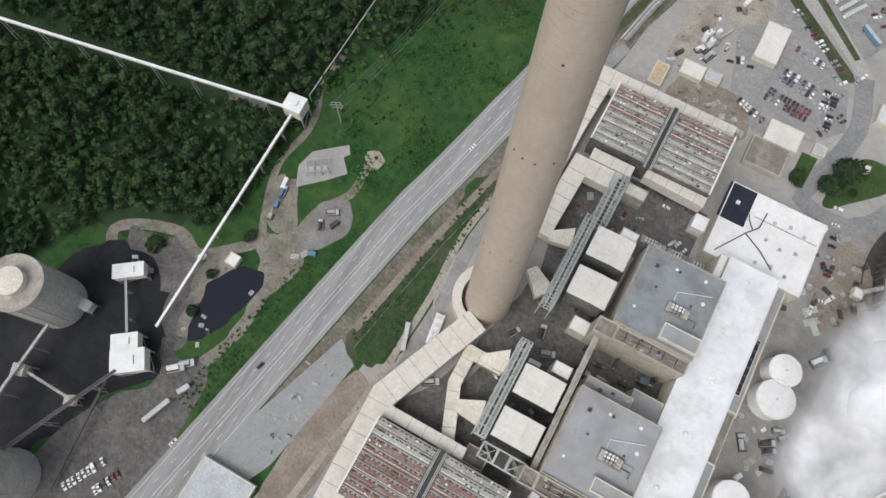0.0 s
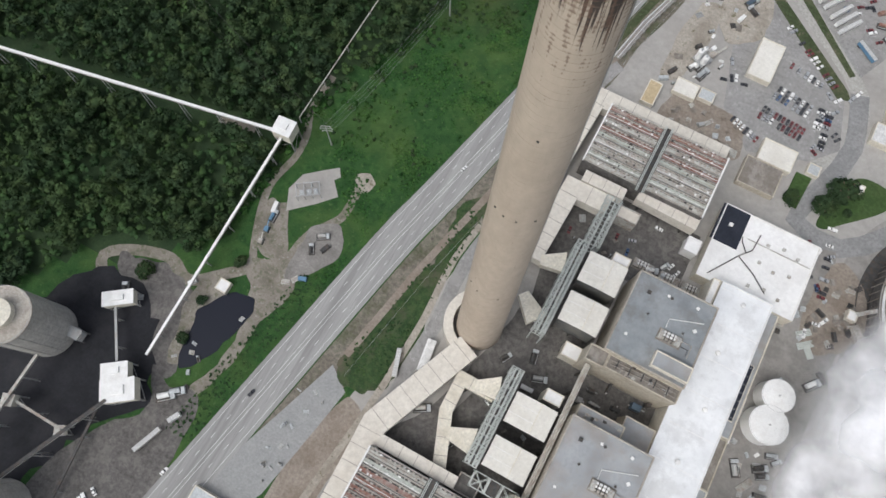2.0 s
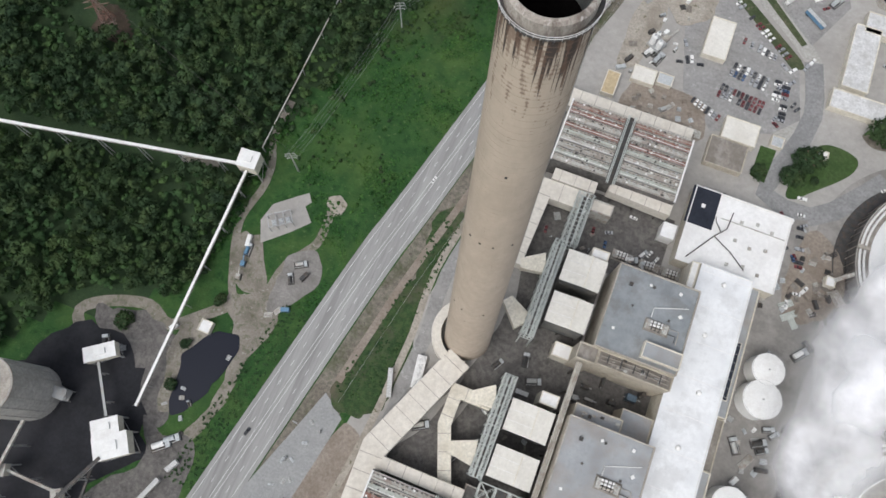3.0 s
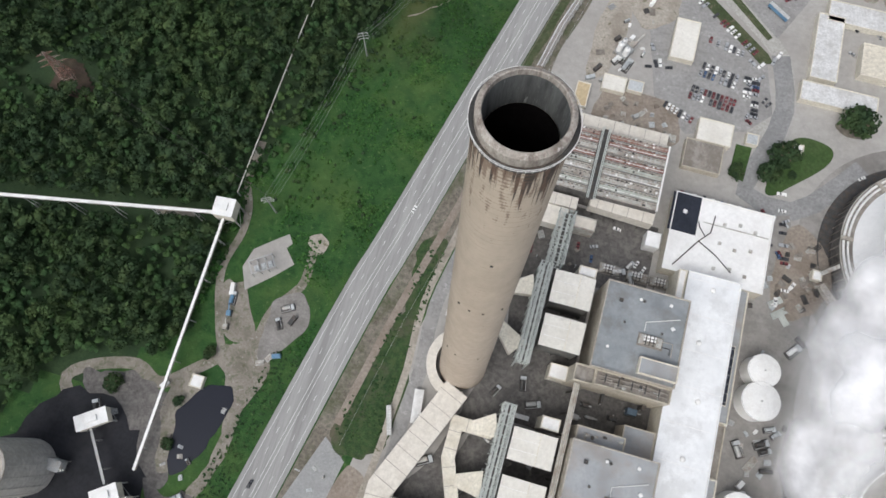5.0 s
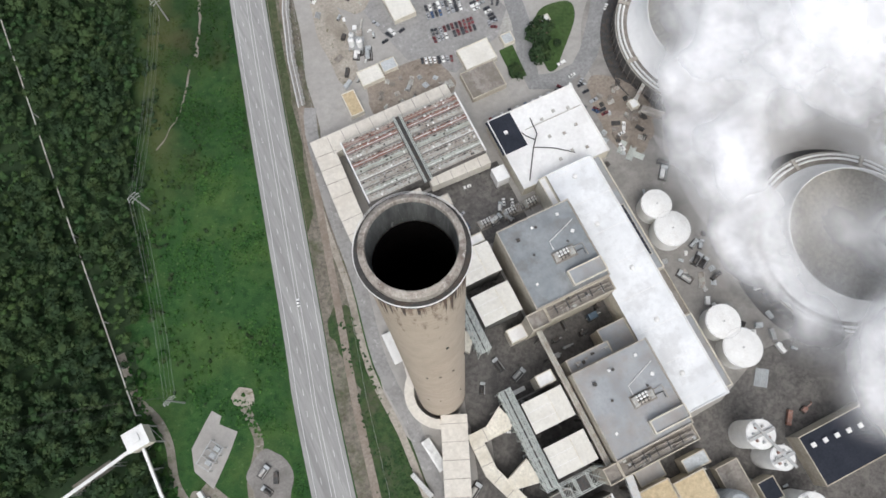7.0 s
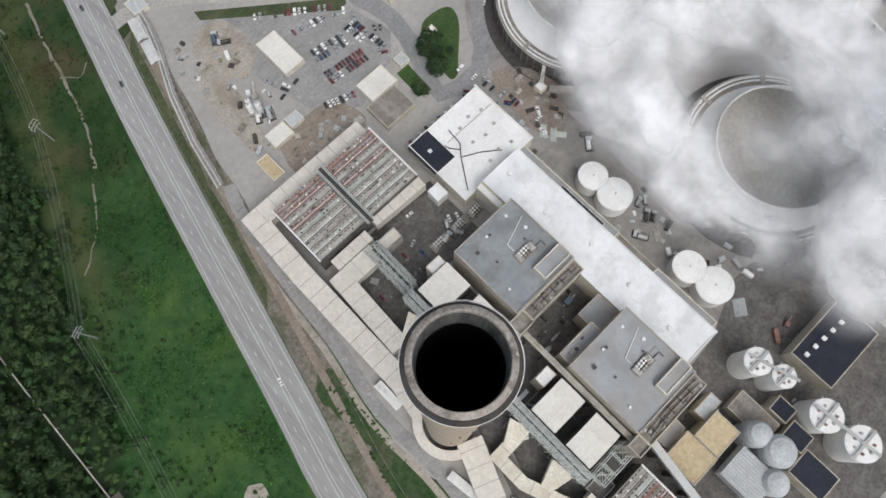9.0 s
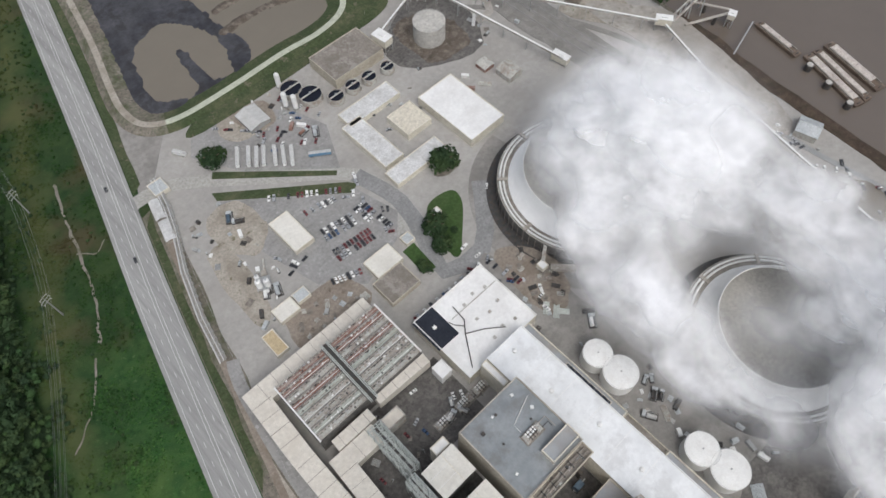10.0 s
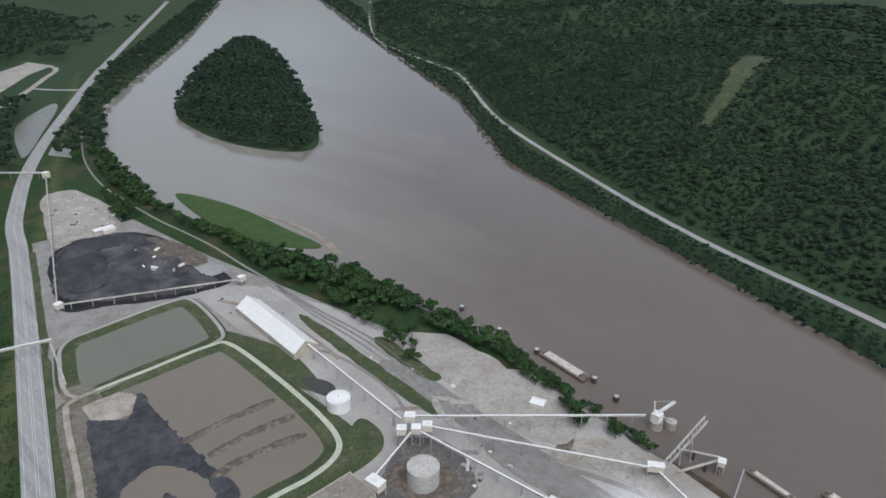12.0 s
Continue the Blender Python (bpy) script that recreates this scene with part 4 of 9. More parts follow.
spots, under = [], []
for x, y in scatter(-430, 40, -150, 560, 6.3, lambda x, y: in_west_wood(x, y, -0.3)):
    if y > -780 - x * 1.4 and y < 330 + (x + 430) * 0.9:
        r = 2.4 + 4.2 * rng.random() ** 1.7 + 2.6 * max(0, noise.noise(Vector((x * 0.035, y * 0.035, 3))))
        spots.append((x, y, lift(x, y), r, r * rng.uniform(1.3, 2.3)))
wood("woodland", spots, SHAPES, M["leaf"], "dense dark green broadleaf woodland seen from above", "woodland", rng)
for x, y in scatter(-430, 40, -150, 560, 6.0, lambda x, y: in_west_wood(x, y, -2.0)):
    if y > -780 - x * 1.4 and y < 330 + (x + 430) * 0.9:
        r = rng.uniform(3.0, 4.6)
        under.append((x, y, lift(x, y), r, rng.uniform(3.5, 6.0)))
wood("undergrowth", under, SMALL, M["leaf_low"], "green undergrowth between the woodland trees", "undergrowth", rng, trunks=False)
FAR_KEEP = [(285, 1480), (312, 1478), (500, 1870), (650, 2200), (700, 2480), (610, 2640), (480, 2500), (390, 2170), (350, 1950), (440, 1920), (335, 1740)]
spots = [(x, y, lift(x, y), r, r * 1.7) for x, y in scatter(-330, 120, 500, 1250, 11, lambda x, y: x < along(FOREST_EDGE, y)) for r in (rng.uniform(4.5, 7.5),)]
spots += [(x, y, lift(x, y), r, r * 1.7) for x, y in scatter(-100, 1500, 1250, 3600, 26, lambda x, y: x < along(ROAD, y) - 32 and x > along(ROAD, y) - 900 and not inside(x, y, FAR_KEEP) and not (y > 1960 and x > along(ROAD, y) - 330 and noise.noise(Vector((x * 0.008, y * 0.008, 2))) < 0.15)) for r in (rng.uniform(11, 16),)]
wood("woodland_hillside", spots, SMALL, M["leaf_far_hazed"], "distant wooded hillside beyond the highway", "woodland", rng, trunks=False)


# river banks
def bank_strip(ya, yb, d0, d1, step, line, sign, keep=None):
    out = []
    for y in np.arange(ya, yb, step):
        for d in np.arange(d0, d1, step):
            yy, dd = y + rng.uniform(-0.4, 0.4) * step, d + rng.uniform(-0.4, 0.4) * step
            x = along(line, yy) + sign * dd
            if keep is None or keep(x, yy):
                out.append((x, yy))
    return out


def trees_at(pts, lo, hi):
    return [(x, y, lift(x, y), r, r * rng.uniform(1.2, 1.7)) for x, y in pts for r in (rng.uniform(lo, hi),)]


RAIL_N = [(449, 1620), (379, 1394), (350, 1236), (347, 1124), (352, 996), (361, 919), (368, 846), (369, 762), (372, 690), (374, 640)]


def off_rail(x, y):
    return (y < 640 or abs(x - along(RAIL_N[::-1], y)) > 7.5) and not (700 < y < 1100 and x > along(BANK_S, y) - 24)


spots = trees_at(bank_strip(400, 640, 4, 42, 7.6, BANK_S, -1, lambda x, y: noise.noise(Vector((x * .03, y * .03, 1))) > -0.35), 3.8, 8.8)
spots += trees_at(bank_strip(300, 400, 2, 30, 6, BANK_S, -1, lambda x, y: x > float(np.interp(y, (300, 355, 420), (450, 440, 434)))), 3.4, 6.0)
spots += trees_at(bank_strip(560, 1420, 4, 112, 8.4, BANK_S, -1, lambda x, y: noise.noise(Vector((x * .035, y * .035, 1))) > -0.16 and x > (float(np.interp(y, (560, 640, 700, 820, 930, 1020), (402, 394, 381, 378, 371, 358))) if y < 1020 else along(ROAD, y) + 130 - min(70, max(0, y - 1200) * 0.3)) and off_rail(x, y)), 4.0, 9.6)
spots += trees_at([(x + rng.uniform(-9, 9), y + rng.uniform(-9, 9)) for x, y in ((398, 560), (401, 535), (404, 508), (409, 488), (396, 590)) for _ in range(7)], 3.6, 8.0)
spots += trees_at([(x + rng.uniform(-6, 6), y + rng.uniform(-6, 6)) for x, y in ((436, 282), (428, 270), (440, 292), (441, 238), (443, 222)) for _ in range(7)], 3.4, 6.4)
spots += trees_at([(x + rng.uniform(-7, 7), y + rng.uniform(-9, 9)) for x, y in ((385, 445), (396, 486), (400, 470)) for _ in range(6)], 3.4, 6.8)
spots += trees_at(bank_strip(205, 285, 8, 22, 7, BANK_S, -1, lambda x, y: y > 262 or y < 250), 3.5, 5.5)
wood("woodland_near_bank", spots, SHAPES, M["leaf_low"], "belt of green trees along the river bank", "trees", rng)
spots = trees_at(bank_strip(1420, 4300, 4, 150, 21, BANK_S, -1, lambda x, y: x > along(ROAD, y) + 30), 9, 13)
spots += trees_at(bank_strip(-150, 900, 3, 62, 9, BANK_N, 1, lambda x, y: x < along(BANK_N, y) + 0.62 * (along(FAR_ROAD, y) - along(BANK_N, y))), 4.0, 6.2)
spots += trees_at(bank_strip(900, 2600, 3, 150, 14, BANK_N, 1, lambda x, y: x < along(BANK_N, y) + 0.68 * (along(FAR_ROAD, y) - along(BANK_N, y))), 6, 8.5)
spots += trees_at(bank_strip(2600, 4400, 3, 150, 26, BANK_N, 1, lambda x, y: x < along(BANK_N, y) + 0.7 * (along(FAR_ROAD, y) - along(BANK_N, y))), 9, 13)
wood("woodland_far_bank", spots, SMALL, M["leaf_far_hazed"], "belt of trees along the far river bank", "trees", rng, trunks=False)

ISLAND = rounded([(700, 1700), (640, 1440), (665, 1250), (752, 1165), (900, 1380), (1170, 1900), (1400, 2480), (1370, 2600), (1180, 2380), (1000, 2150)], 5)
patch("ground_island", ISLAND, -4.6, M["forest_floor"], "low wooded island in the river", "island", drop=4)
spots = [(x, y, -4.6, r, r * 1.3) for x, y in scatter(620, 1420, 1150, 2620, 15, lambda x, y: inside(x, y, ISLAND)) for r in (rng.uniform(7.5, 13) * (1.0 if y < 1900 else 1.3),)]
wood("woodland_island", spots, SMALL, M["leaf_far_hazed"], "dense green trees covering the river island", "trees", rng, trunks=False)
SPIT = rounded([(425, 1095), (454, 1054), (477, 949), (484, 832), (488, 758), (465, 764), (430, 818), (414, 880), (410, 962)], 5)
patch("ground_spit", SPIT, -5.3, M["spit_grass"], "low bright green grassy spit in the river", "spit", drop=3)
SPIT2 = rounded([(489, 924), (505, 853), (507, 776), (497, 720), (486, 722), (497, 782), (496, 852), (486, 907)], 4)
patch("ground_mudbank", SPIT2, -5.6, M["dirt"], "thin brown mud bank beside the grassy spit", "mud bank", drop=3)


# hills beyond the river
def on_hill(x, y):
    if x < along(FAR_ROAD, y) + 20:
        return False
    # the mown clearing up the hillside
    t = (x - 1220) / 520.0
    if 0 < t < 1 and abs(y - (560 + t * 112)) < 9 + 26 * t:
        return False
    return True


spots = []
for lo, hi, step, r0, r1 in ((0, 300, 11.0, 5.2, 10), (300, 640, 14.5, 6.5, 12), (640, 1100, 22, 10, 17), (1100, 2000, 38, 18, 28)):
    for y in np.arange(-260, 3400, step):
        for d in np.arange(lo, hi, step):
            yy, x = y + rng.uniform(-0.45, 0.45) * step, along(FAR_ROAD, y) + 16 + d + rng.uniform(-0.45, 0.45) * step
            if yy > 1500 and rng.random() < 0.45 or yy < 60 + (x - 800) * -0.2:
                continue
            if on_hill(x, yy):
                r = (r0 + (r1 - r0) * rng.random() ** 1.3) * (1.6 if yy > 1500 else 1.28)
                spots.append((x, yy, lift(x, yy), r * 0.74, r * 0.5))
wood("woodland_hills", spots, SMALL, M["leaf_far_hazed"], "dark green forest covering the hills across the river", "woodland", rng, trunks=False, flat=0.62)

# scrub in the meadow and on the verges
PATHS = [[(-14, 392), (-20, 367), (-37, 295), (-52, 262)], [(-58, 255), (-70, 237), (-80, 224), (-95, 212)], [(-30, 330), (-20, 322), (-12, 326)]]
for line, w in zip(PATHS, (0.9, 0.7, 0.7)):
    ln = dense(line, 6)
    bm = bmesh.new()
    prism(bm, ragged([(x + w, y) for x, y in ln] + [(x - w, y) for x, y in ln[::-1]], 2.0, 2, line[0][0]), -0.5, own_level(0.1))
    bmesh.ops.triangulate(bm, faces=[f for f in bm.faces if len(f.verts) > 4])
    tagged(link("ground_footpath", bm, M["dirt_track"]), "pale worn dirt path through the meadow", "path", kind="structure")


PADS = [(-142, 20), (-138, 36), (-120, 50), (-109, 31), (-97, 16), (-89, -3), (-98, -17), (-107, -30), (-118, -30), (-136, 4)]


def in_meadow(x, y):
    return not inside(x, y, PADS) and along(FOREST_EDGE, y) - 4 < x < along(ROAD, y) - 14 and not inside(x, y, CLEAR_W) and not (y < 110 and inside(x, y, LOOP))


spots = []
for x, y in scatter(-175, 60, -20, 480, 2.1, in_meadow):
    n1, n2 = noise.noise(Vector((x * .035, y * .035, 4))), noise.noise(Vector((x * .11, y * .11, 9)))
    if n1 * 0.7 + n2 * 0.6 > -0.02:
        r = rng.uniform(0.7, 1.5) * (1 + max(0, n1) * 0.8)
        spots.append((x, y, lift(x, y), r, r * 0.22))
BANK = [(-42, 66), (-27, 64), (-30, 30), (-31, 0), (-33, -56), (-60, -54), (-48, 0), (-41, 34)]
low = [(x, y, 0, r, r * 0.3) for x, y in scatter(-75, -15, -75, 110, 2.8, lambda x, y: inside(x, y, BANK) and noise.noise(Vector((x * .09, y * .09, 2))) > -0.1) for r in (rng.uniform(0.7, 1.6),)]
low += [(x, y, 0, r, r * 0.4) for x, y in scatter(-130, -85, -130, -20, 2.8, lambda x, y: along(ROAD, y) - 30 < x < along(ROAD, y) - 13) for r in (rng.uniform(0.7, 1.6),)]
wood("bank_scrub", low, BUSH, M["leaf_low"], "low green weeds on the roadside bank", "scrub", rng, trunks=False, flat=0.35)
wood("meadow_scrub", spots, BUSH, M["shrub"], "low green scrub and weeds in the meadow", "scrub", rng, trunks=False, flat=0.35)
tall, low = [], []
for x, y in scatter(-190, 130, -25, 900, 3.6, in_meadow):
    # bushes crowd towards the wood's edge and thin out in the open grass
    deep = x - along(FOREST_EDGE, y)
    n1 = noise.noise(Vector((x * .045, y * .045, 14))) + 0.5 * noise.noise(Vector((x * .16, y * .16, 3)))
    edge = max(0, 1 - deep / 26.0)
    if n1 > 0.20 - 0.50 * edge - (0.2 if y > 330 else 0) and rng.random() < 0.75:
        r = rng.uniform(1.0, 2.2) * (1 + 0.7 * edge)
        (tall if rng.random() < 0.25 + 0.5 * edge else low).append((x, y, lift(x, y), r, r * 0.45))
wood("meadow_bushes", tall, SMALL, M["leaf"], "dark green bushes scattered in the meadow", "bushes", rng, trunks=False)
wood("meadow_thicket", low, SMALL, M["shrub"], "rounded leafy green bushes in the meadow grass", "bushes", rng, trunks=False, flat=0.8)


# single trees inside the plant
def tree(x, y, r, h, label, seed):
    e = thing("tree", label, "tree", (x, y, 0))
    g = np.random.default_rng(seed)
    v, q = crown_shape(g, 1100, 16, 0.085, squash=0.9)
    ob = np_mesh("crown", v * (r, r, r * 0.95) + (0, 0, h - r * 0.75), q, M["leaf"])
    ob.parent = e
    bm = bmesh.new()
    lathe(bm, [(r * 0.11, 0), (r * 0.075, h * 0.35), (r * 0.03, h * 0.75)], 10)
    for k in range(5):
        a = k * 1.26 + seed
        beam(bm, (0, 0, h * 0.35), (0.5 * r * math.cos(a), 0.5 * r * math.sin(a), h * 0.75), r * 0.045)
    part("trunk", bm, M["trunk"], e)


for i, (x, y, r, h, lb) in enumerate(((80, 329, 11.4, 14, "broad round dark green tree beside the trailer lot"), (197, 213, 13, 16, "large spreading dark green tree beside a workshop"), (157, 178, 11, 13, "round green tree on a lawn island"), (149, 163, 9, 11, "round green tree at the lawn's tip"), (131, 160, 6.5, 8, "small dark green tree beside the annex lane"), (-186, -63, 7, 7, "bushy green tree beside the coal yard"), (-140, -33, 5, 6, "bushy green tree beside the conveyor"), (-147, -62, 4, 5, "small bushy tree beside the black pond"), (-144, -86, 4.5, 5, "small bushy tree on the pond's edge"), (164, 168, 3.2, 4, "small yellow-green shrub on a lawn"))):
    tree(x, y, r, h, lb, i + 3)


# ---------------------------------------------------------------- ground covers
patch("ground_dirt_tracks", LOOP, 0.08, M["dirt_track"], "pale sandy dirt tracks beside the conveyor", "dirt track")
for line, half in (([(-157, 100), (-156.5, 73), (-150, 56), (-148.5, 40), (-152, 20), (-149.5, 5), (-143, -12), (-135.5, -27), (-125, -33)], 2.3), ([(-138.8, 11.2), (-130.5, -4), (-122.5, -16), (-121.5, -26)], 3.6), ([(-117, -26), (-117, -13), (-114.5, 1), (-105.3, 15), (-102.3, 23), (-103.3, 42)], 2.6), ([(-127, -26), (-146, -44), (-162, -56), (-178.5, -50), (-202, -57), (-214, -67), (-207, -77), (-196, -79)], 3.4), ([(-176, -52), (-167, -71), (-158, -89), (-140, -106)], 3.6)):
    strip("ground_dirt_tracks", dense(line, 4), half, 0.085, M["dirt_track"], "narrow worn dirt track with wheel ruts", "dirt track")
patch("ground_sand_spot", ragged([(-108, 46), (-103, 52), (-96, 50), (-96, 43), (-102, 39)], 2.5, 6, 12), 0.12, M["dirt_pale"], "pale bare sandy patch in the meadow", "sand")
patch("ground_equipment_strip", ragged([(-148, 6), (-142, 9), (-123.5, -17), (-129, -23), (-138.5, -17)], 1.2, 6, 13), 0.11, M["dirt_track"], "muddy strip with parked machines", "dirt")
patch("pavement_substation", [(-140.7, 20.6), (-138, 32.6), (-127.4, 41.7), (-120.6, 47.2), (-116.7, 42), (-119.4, 38.5), (-111.6, 30.2), (-120.5, 20.4), (-134.4, 7.5)], 0.2, M["gravel"], "grey gravel pad of a small substation", "gravel pad")
patch("pavement_equipment", ragged([(-115.2, -4.3), (-115.4, 5.6), (-104.8, 14.2), (-98.1, 12.9), (-91.5, -2.9), (-98.8, -15.1), (-106.8, -27.2), (-114.4, -27.5)], 1.5, 5, 5), 0.17, M["dark_gravel"], "grey gravel pad for equipment", "gravel pad")
patch("ground_crusher_yard", ragged([(-206, -62), (-190, -58), (-178, -54), (-162, -58), (-152, -64), (-148, -80), (-138, -104), (-150, -112), (-168, -92), (-190, -80)], 3, 6, 44), 0.095, M["dark_yard"], "coal-darkened dirt round the crusher house", "yard")
patch("ground_pond_margin", ragged([(-152, -50), (-143, -46), (-137, -56), (-143, -76), (-138, -98), (-146, -100), (-152, -80), (-156, -62)], 2, 6, 45), 0.09, M["dirt_track"], "bare sandy margin of the black pond", "dirt")
patch("ground_coal_yard", ragged([(-222, -82), (-198, -70), (-172, -78), (-158, -92), (-150, -112), (-140, -126), (-158, -150), (-172, -182), (-192, -214), (-280, -214), (-280, -120), (-236, -108)], 7, 4, 6), 0.14, M["coal_ground"], "black coal-covered ground round the silos", "coal yard")
patch("pavement_truck_lot", ragged([(-151, -106), (-136, -112), (-122, -108), (-113, -124), (-112, -190), (-116, -240), (-170, -240), (-172, -182), (-158, -150), (-141, -128)], 2, 6, 7), 0.12, M["dark_yard"], "dark dusty lot with parked vehicles beside the coal yard", "parking lot")
patch("water_black_pond", ragged([(-146, -68), (-136, -51), (-121, -47), (-119, -64), (-127, -90), (-137, -100), (-143, -84)], 2, 6, 8), 0.3, M["black_pond"], "black coal run-off pond", "pond")
patch("pavement_lot_south", [(-62, -58), (-48, -68), (-52, -92), (-60, -135), (-92, -200), (-110, -180), (-88, -135), (-72, -88)], 0.16, M["asphalt_pale"], "pale grey broken asphalt lot beside the highway", "lot")
patch("ground_dirt_south", ragged([(-46, -70), (-32, -80), (-34, -130), (-44, -170), (-58, -150), (-54, -100)], 1.5, 6, 9), 0.15, M["dirt"], "brown bare dirt beside the flue duct", "dirt")
patch("lawn_chimney", ragged([(-58, -60), (-52, -28), (-36, -6), (-24, -22), (-29, -55), (-44, -64)], 4.0, 8, 10), 0.18, M["bank_grass"], "green grass bank beside the plant lane", "grass")
VERGE = [(along(ROAD, y) + 12.4, y) for y in range(-300, 336, 12)] + [(along(ROAD, y) + 33 + 4 * noise.noise(Vector((2, y * 0.05, 1))), y) for y in range(330, -300, -12)]
patch("ground_verge", VERGE, 0.05, M["verge"], "dusty brown verge with sparse weeds beside the highway", "verge")
patch("lawn_verge_north", [(along(ROAD, y) + 13, y) for y in range(120, 330, 15)] + [(along(ROAD, y) + 18.5 + 2 * noise.noise(Vector((7, y * 0.06, 1))), y) for y in range(325, 118, -15)], 0.09, M["lawn"], "narrow grass strip beside the highway", "grass")
patch("lawn_verge_ponds", [(along(ROAD, y) + 13, y) for y in range(345, 1000, 15)] + [(along(ROAD, y) + 20 + 3 * noise.noise(Vector((7, y * 0.06, 1))), y) for y in range(995, 344, -15)], 0.09, M["lawn"], "narrow grass strip beside the highway", "grass")
patch("lawn_plant_bank", ragged([(-42, 66), (-27, 64), (-30, 30), (-31, 0), (-33, -56), (-60, -54), (-48, 0), (-41, 34)], 4.5, 8, 31), 0.085, M["bank_grass"], "green grass bank between highway and plant lane", "grass")
strip("ground_lane_edge", dense([(-46, -180), (-33, -75), (-31, -40), (-29.5, -10), (-31, 30), (-23, 80), (-19, 130), (-7, 180)]), 2.0, 0.13, M["dirt_pale"], "pale sandy edge of the plant lane", "dirt")
strip("ground_conveyor_track", dense([(x, 48 + (x + 160) * 0.182) for x in range(-420, -150, 30)]), 2.6, 0.5, M["dirt_track"], "bare dirt track under the conveyor through the wood", "track", drop=14)
for tx, ty, tr in ((249, 131, 57), (247, -24, 55)):
    strip("road_tower", [(tx + (tr + 13) * math.cos(radians(a)), ty + (tr + 13) * math.sin(radians(a))) for a in range(95, 270, 5)], 6.5, 0.16, M["dusty_yard"], "dusty grey lane round a cooling tower", "lane")
strip("ground_rail_bed", dense([(along(ROAD, y) + 23, y) for y in range(-50, 330, 20)]), 2.2, 0.14, M["dirt"], "brown gravel bed of a disused siding", "track bed")
strip("road_plant_lane", dense([(-40, -220), (-24, -75), (-24, -40), (-22, -10), (-24, 30), (-16, 80), (-12, 130), (-4, 180), (2, 196)]), 4.0, 0.16, M["asphalt"], "grey plant lane beside the flue ducts", "lane")
strip("road_gate", dense([(along(ROAD, 338) + 8, 338), (48, 333), (100, 291), (146, 250), (153, 212), (150, 196), (134, 196)]), 5.5, 0.17, M["concrete_pale"], "pale concrete access road from the gate", "access road")
strip("road_inner", dense([(146, 250), (154, 212), (146, 178), (138, 150), (168, 145), (190, 165), (206, 185)]), 6.0, 0.18, M["plant_road"], "grey asphalt road round the lawn island", "road")
strip("road_inner", dense([(160, 140), (170, 100), (172, 60), (176, 0), (176, -70), (140, -86), (60, -86)]), 7.0, 0.15, M["dusty_yard"], "dusty grey plant road behind the turbine hall", "road")
patch("ground_turbine_yard", ragged([(148, 128), (164, 132), (184, 120), (188, 70), (184, 10), (188, -50), (178, -64), (148, -66), (148, 0)], 3, 6, 76), 0.12, M["dusty_yard"], "dusty brown-grey yard behind the turbine hall", "yard")
patch("pavement_car_park", [(62, 298), (84, 286), (138, 243), (147, 206), (132, 190), (96, 178), (72, 200), (60, 248)], 0.14, M["asphalt"], "grey asphalt car park of the power station", "car park")
patch("pavement_trailer_lot", [(70, 345), (90, 308), (142, 262), (160, 300), (150, 330), (110, 370), (85, 366)], 0.14, M["asphalt"], "grey asphalt lot with box trailers", "lot")
patch("lawn_gate_north", [(70, 318), (136, 259), (139, 262), (74, 323)], 0.22, M["lawn"], "narrow mown strip beside the access road", "lawn")
patch("lawn_gate_south", [(63, 308), (62, 300), (134, 240), (142, 243), (138, 249)], 0.22, M["lawn"], "narrow mown strip beside the access road", "lawn")
patch("lawn_island", rounded([(150, 156), (158, 186), (168, 196), (186, 193), (184, 180), (164, 160), (155, 152)], 5), 0.24, M["spit_grass"], "green lawn island with trees", "lawn")
patch("lawn_annex", [(128, 180), (138, 180), (136, 156), (127, 158)], 0.22, M["spit_grass"], "small green lawn beside a shed", "lawn")
patch("lawn_workshop", rounded([(186, 211), (202, 217), (206, 207), (194, 204)], 5), 0.24, M["verge"], "brownish lawn under a big tree", "lawn")
patch("ground_precip_dirt", ragged([(44, 196), (84, 196), (92, 178), (86, 166), (40, 168)], 2, 6, 12), 0.14, M["dirt"], "brown disturbed dirt beside the precipitator", "dirt")
patch("ground_gate_dirt", ragged([(30, 262), (44, 268), (46, 236), (38, 204), (26, 206)], 2, 6, 13), 0.14, M["dirt_pale"], "orange-brown bare dirt near the gate", "dirt")
patch("ground_tower_yard", ragged([(170, 136), (188, 128), (196, 104), (186, 84), (168, 78), (162, 100)], 2, 6, 14), 0.13, M["dirt"], "brown dirt laydown area beside the cooling tower", "dirt")
patch("ground_courtyard", [(18, -22), (62, -22), (108, -22), (108, 14), (62, 14), (62, 66), (92, 66), (92, 112), (14, 112), (14, 60), (22, 14)], 0.12, M["dark_yard"], "dark coal-dusted courtyard between the boilers", "courtyard")
patch("ground_chimney_yard", ragged([(-22, -82), (-4, -56), (3, -34), (7, -20), (14, 10), (20, 30), (30, 30), (44, 14), (30, -10), (19, -24), (8, -42), (11, -68), (4, -80)], 1.5, 5, 77), 0.14, M["dark_yard"], "dark dusty ground between chimney and ducts", "courtyard")
patch("ground_courtyard_south", [(-24, -132), (64, -132), (64, -23), (18, -23), (6, -60), (-22, -80)], 0.11, M["dark_yard"], "dark dusty ground under the ducts", "courtyard")
patch("ground_scrubber_yard", [(64, -76), (140, -72), (176, -58), (214, -60), (220, -190), (30, -190), (30, -134), (64, -132)], 0.10, M["dark_yard"], "dark dusty ground of the scrubber yard", "courtyard")

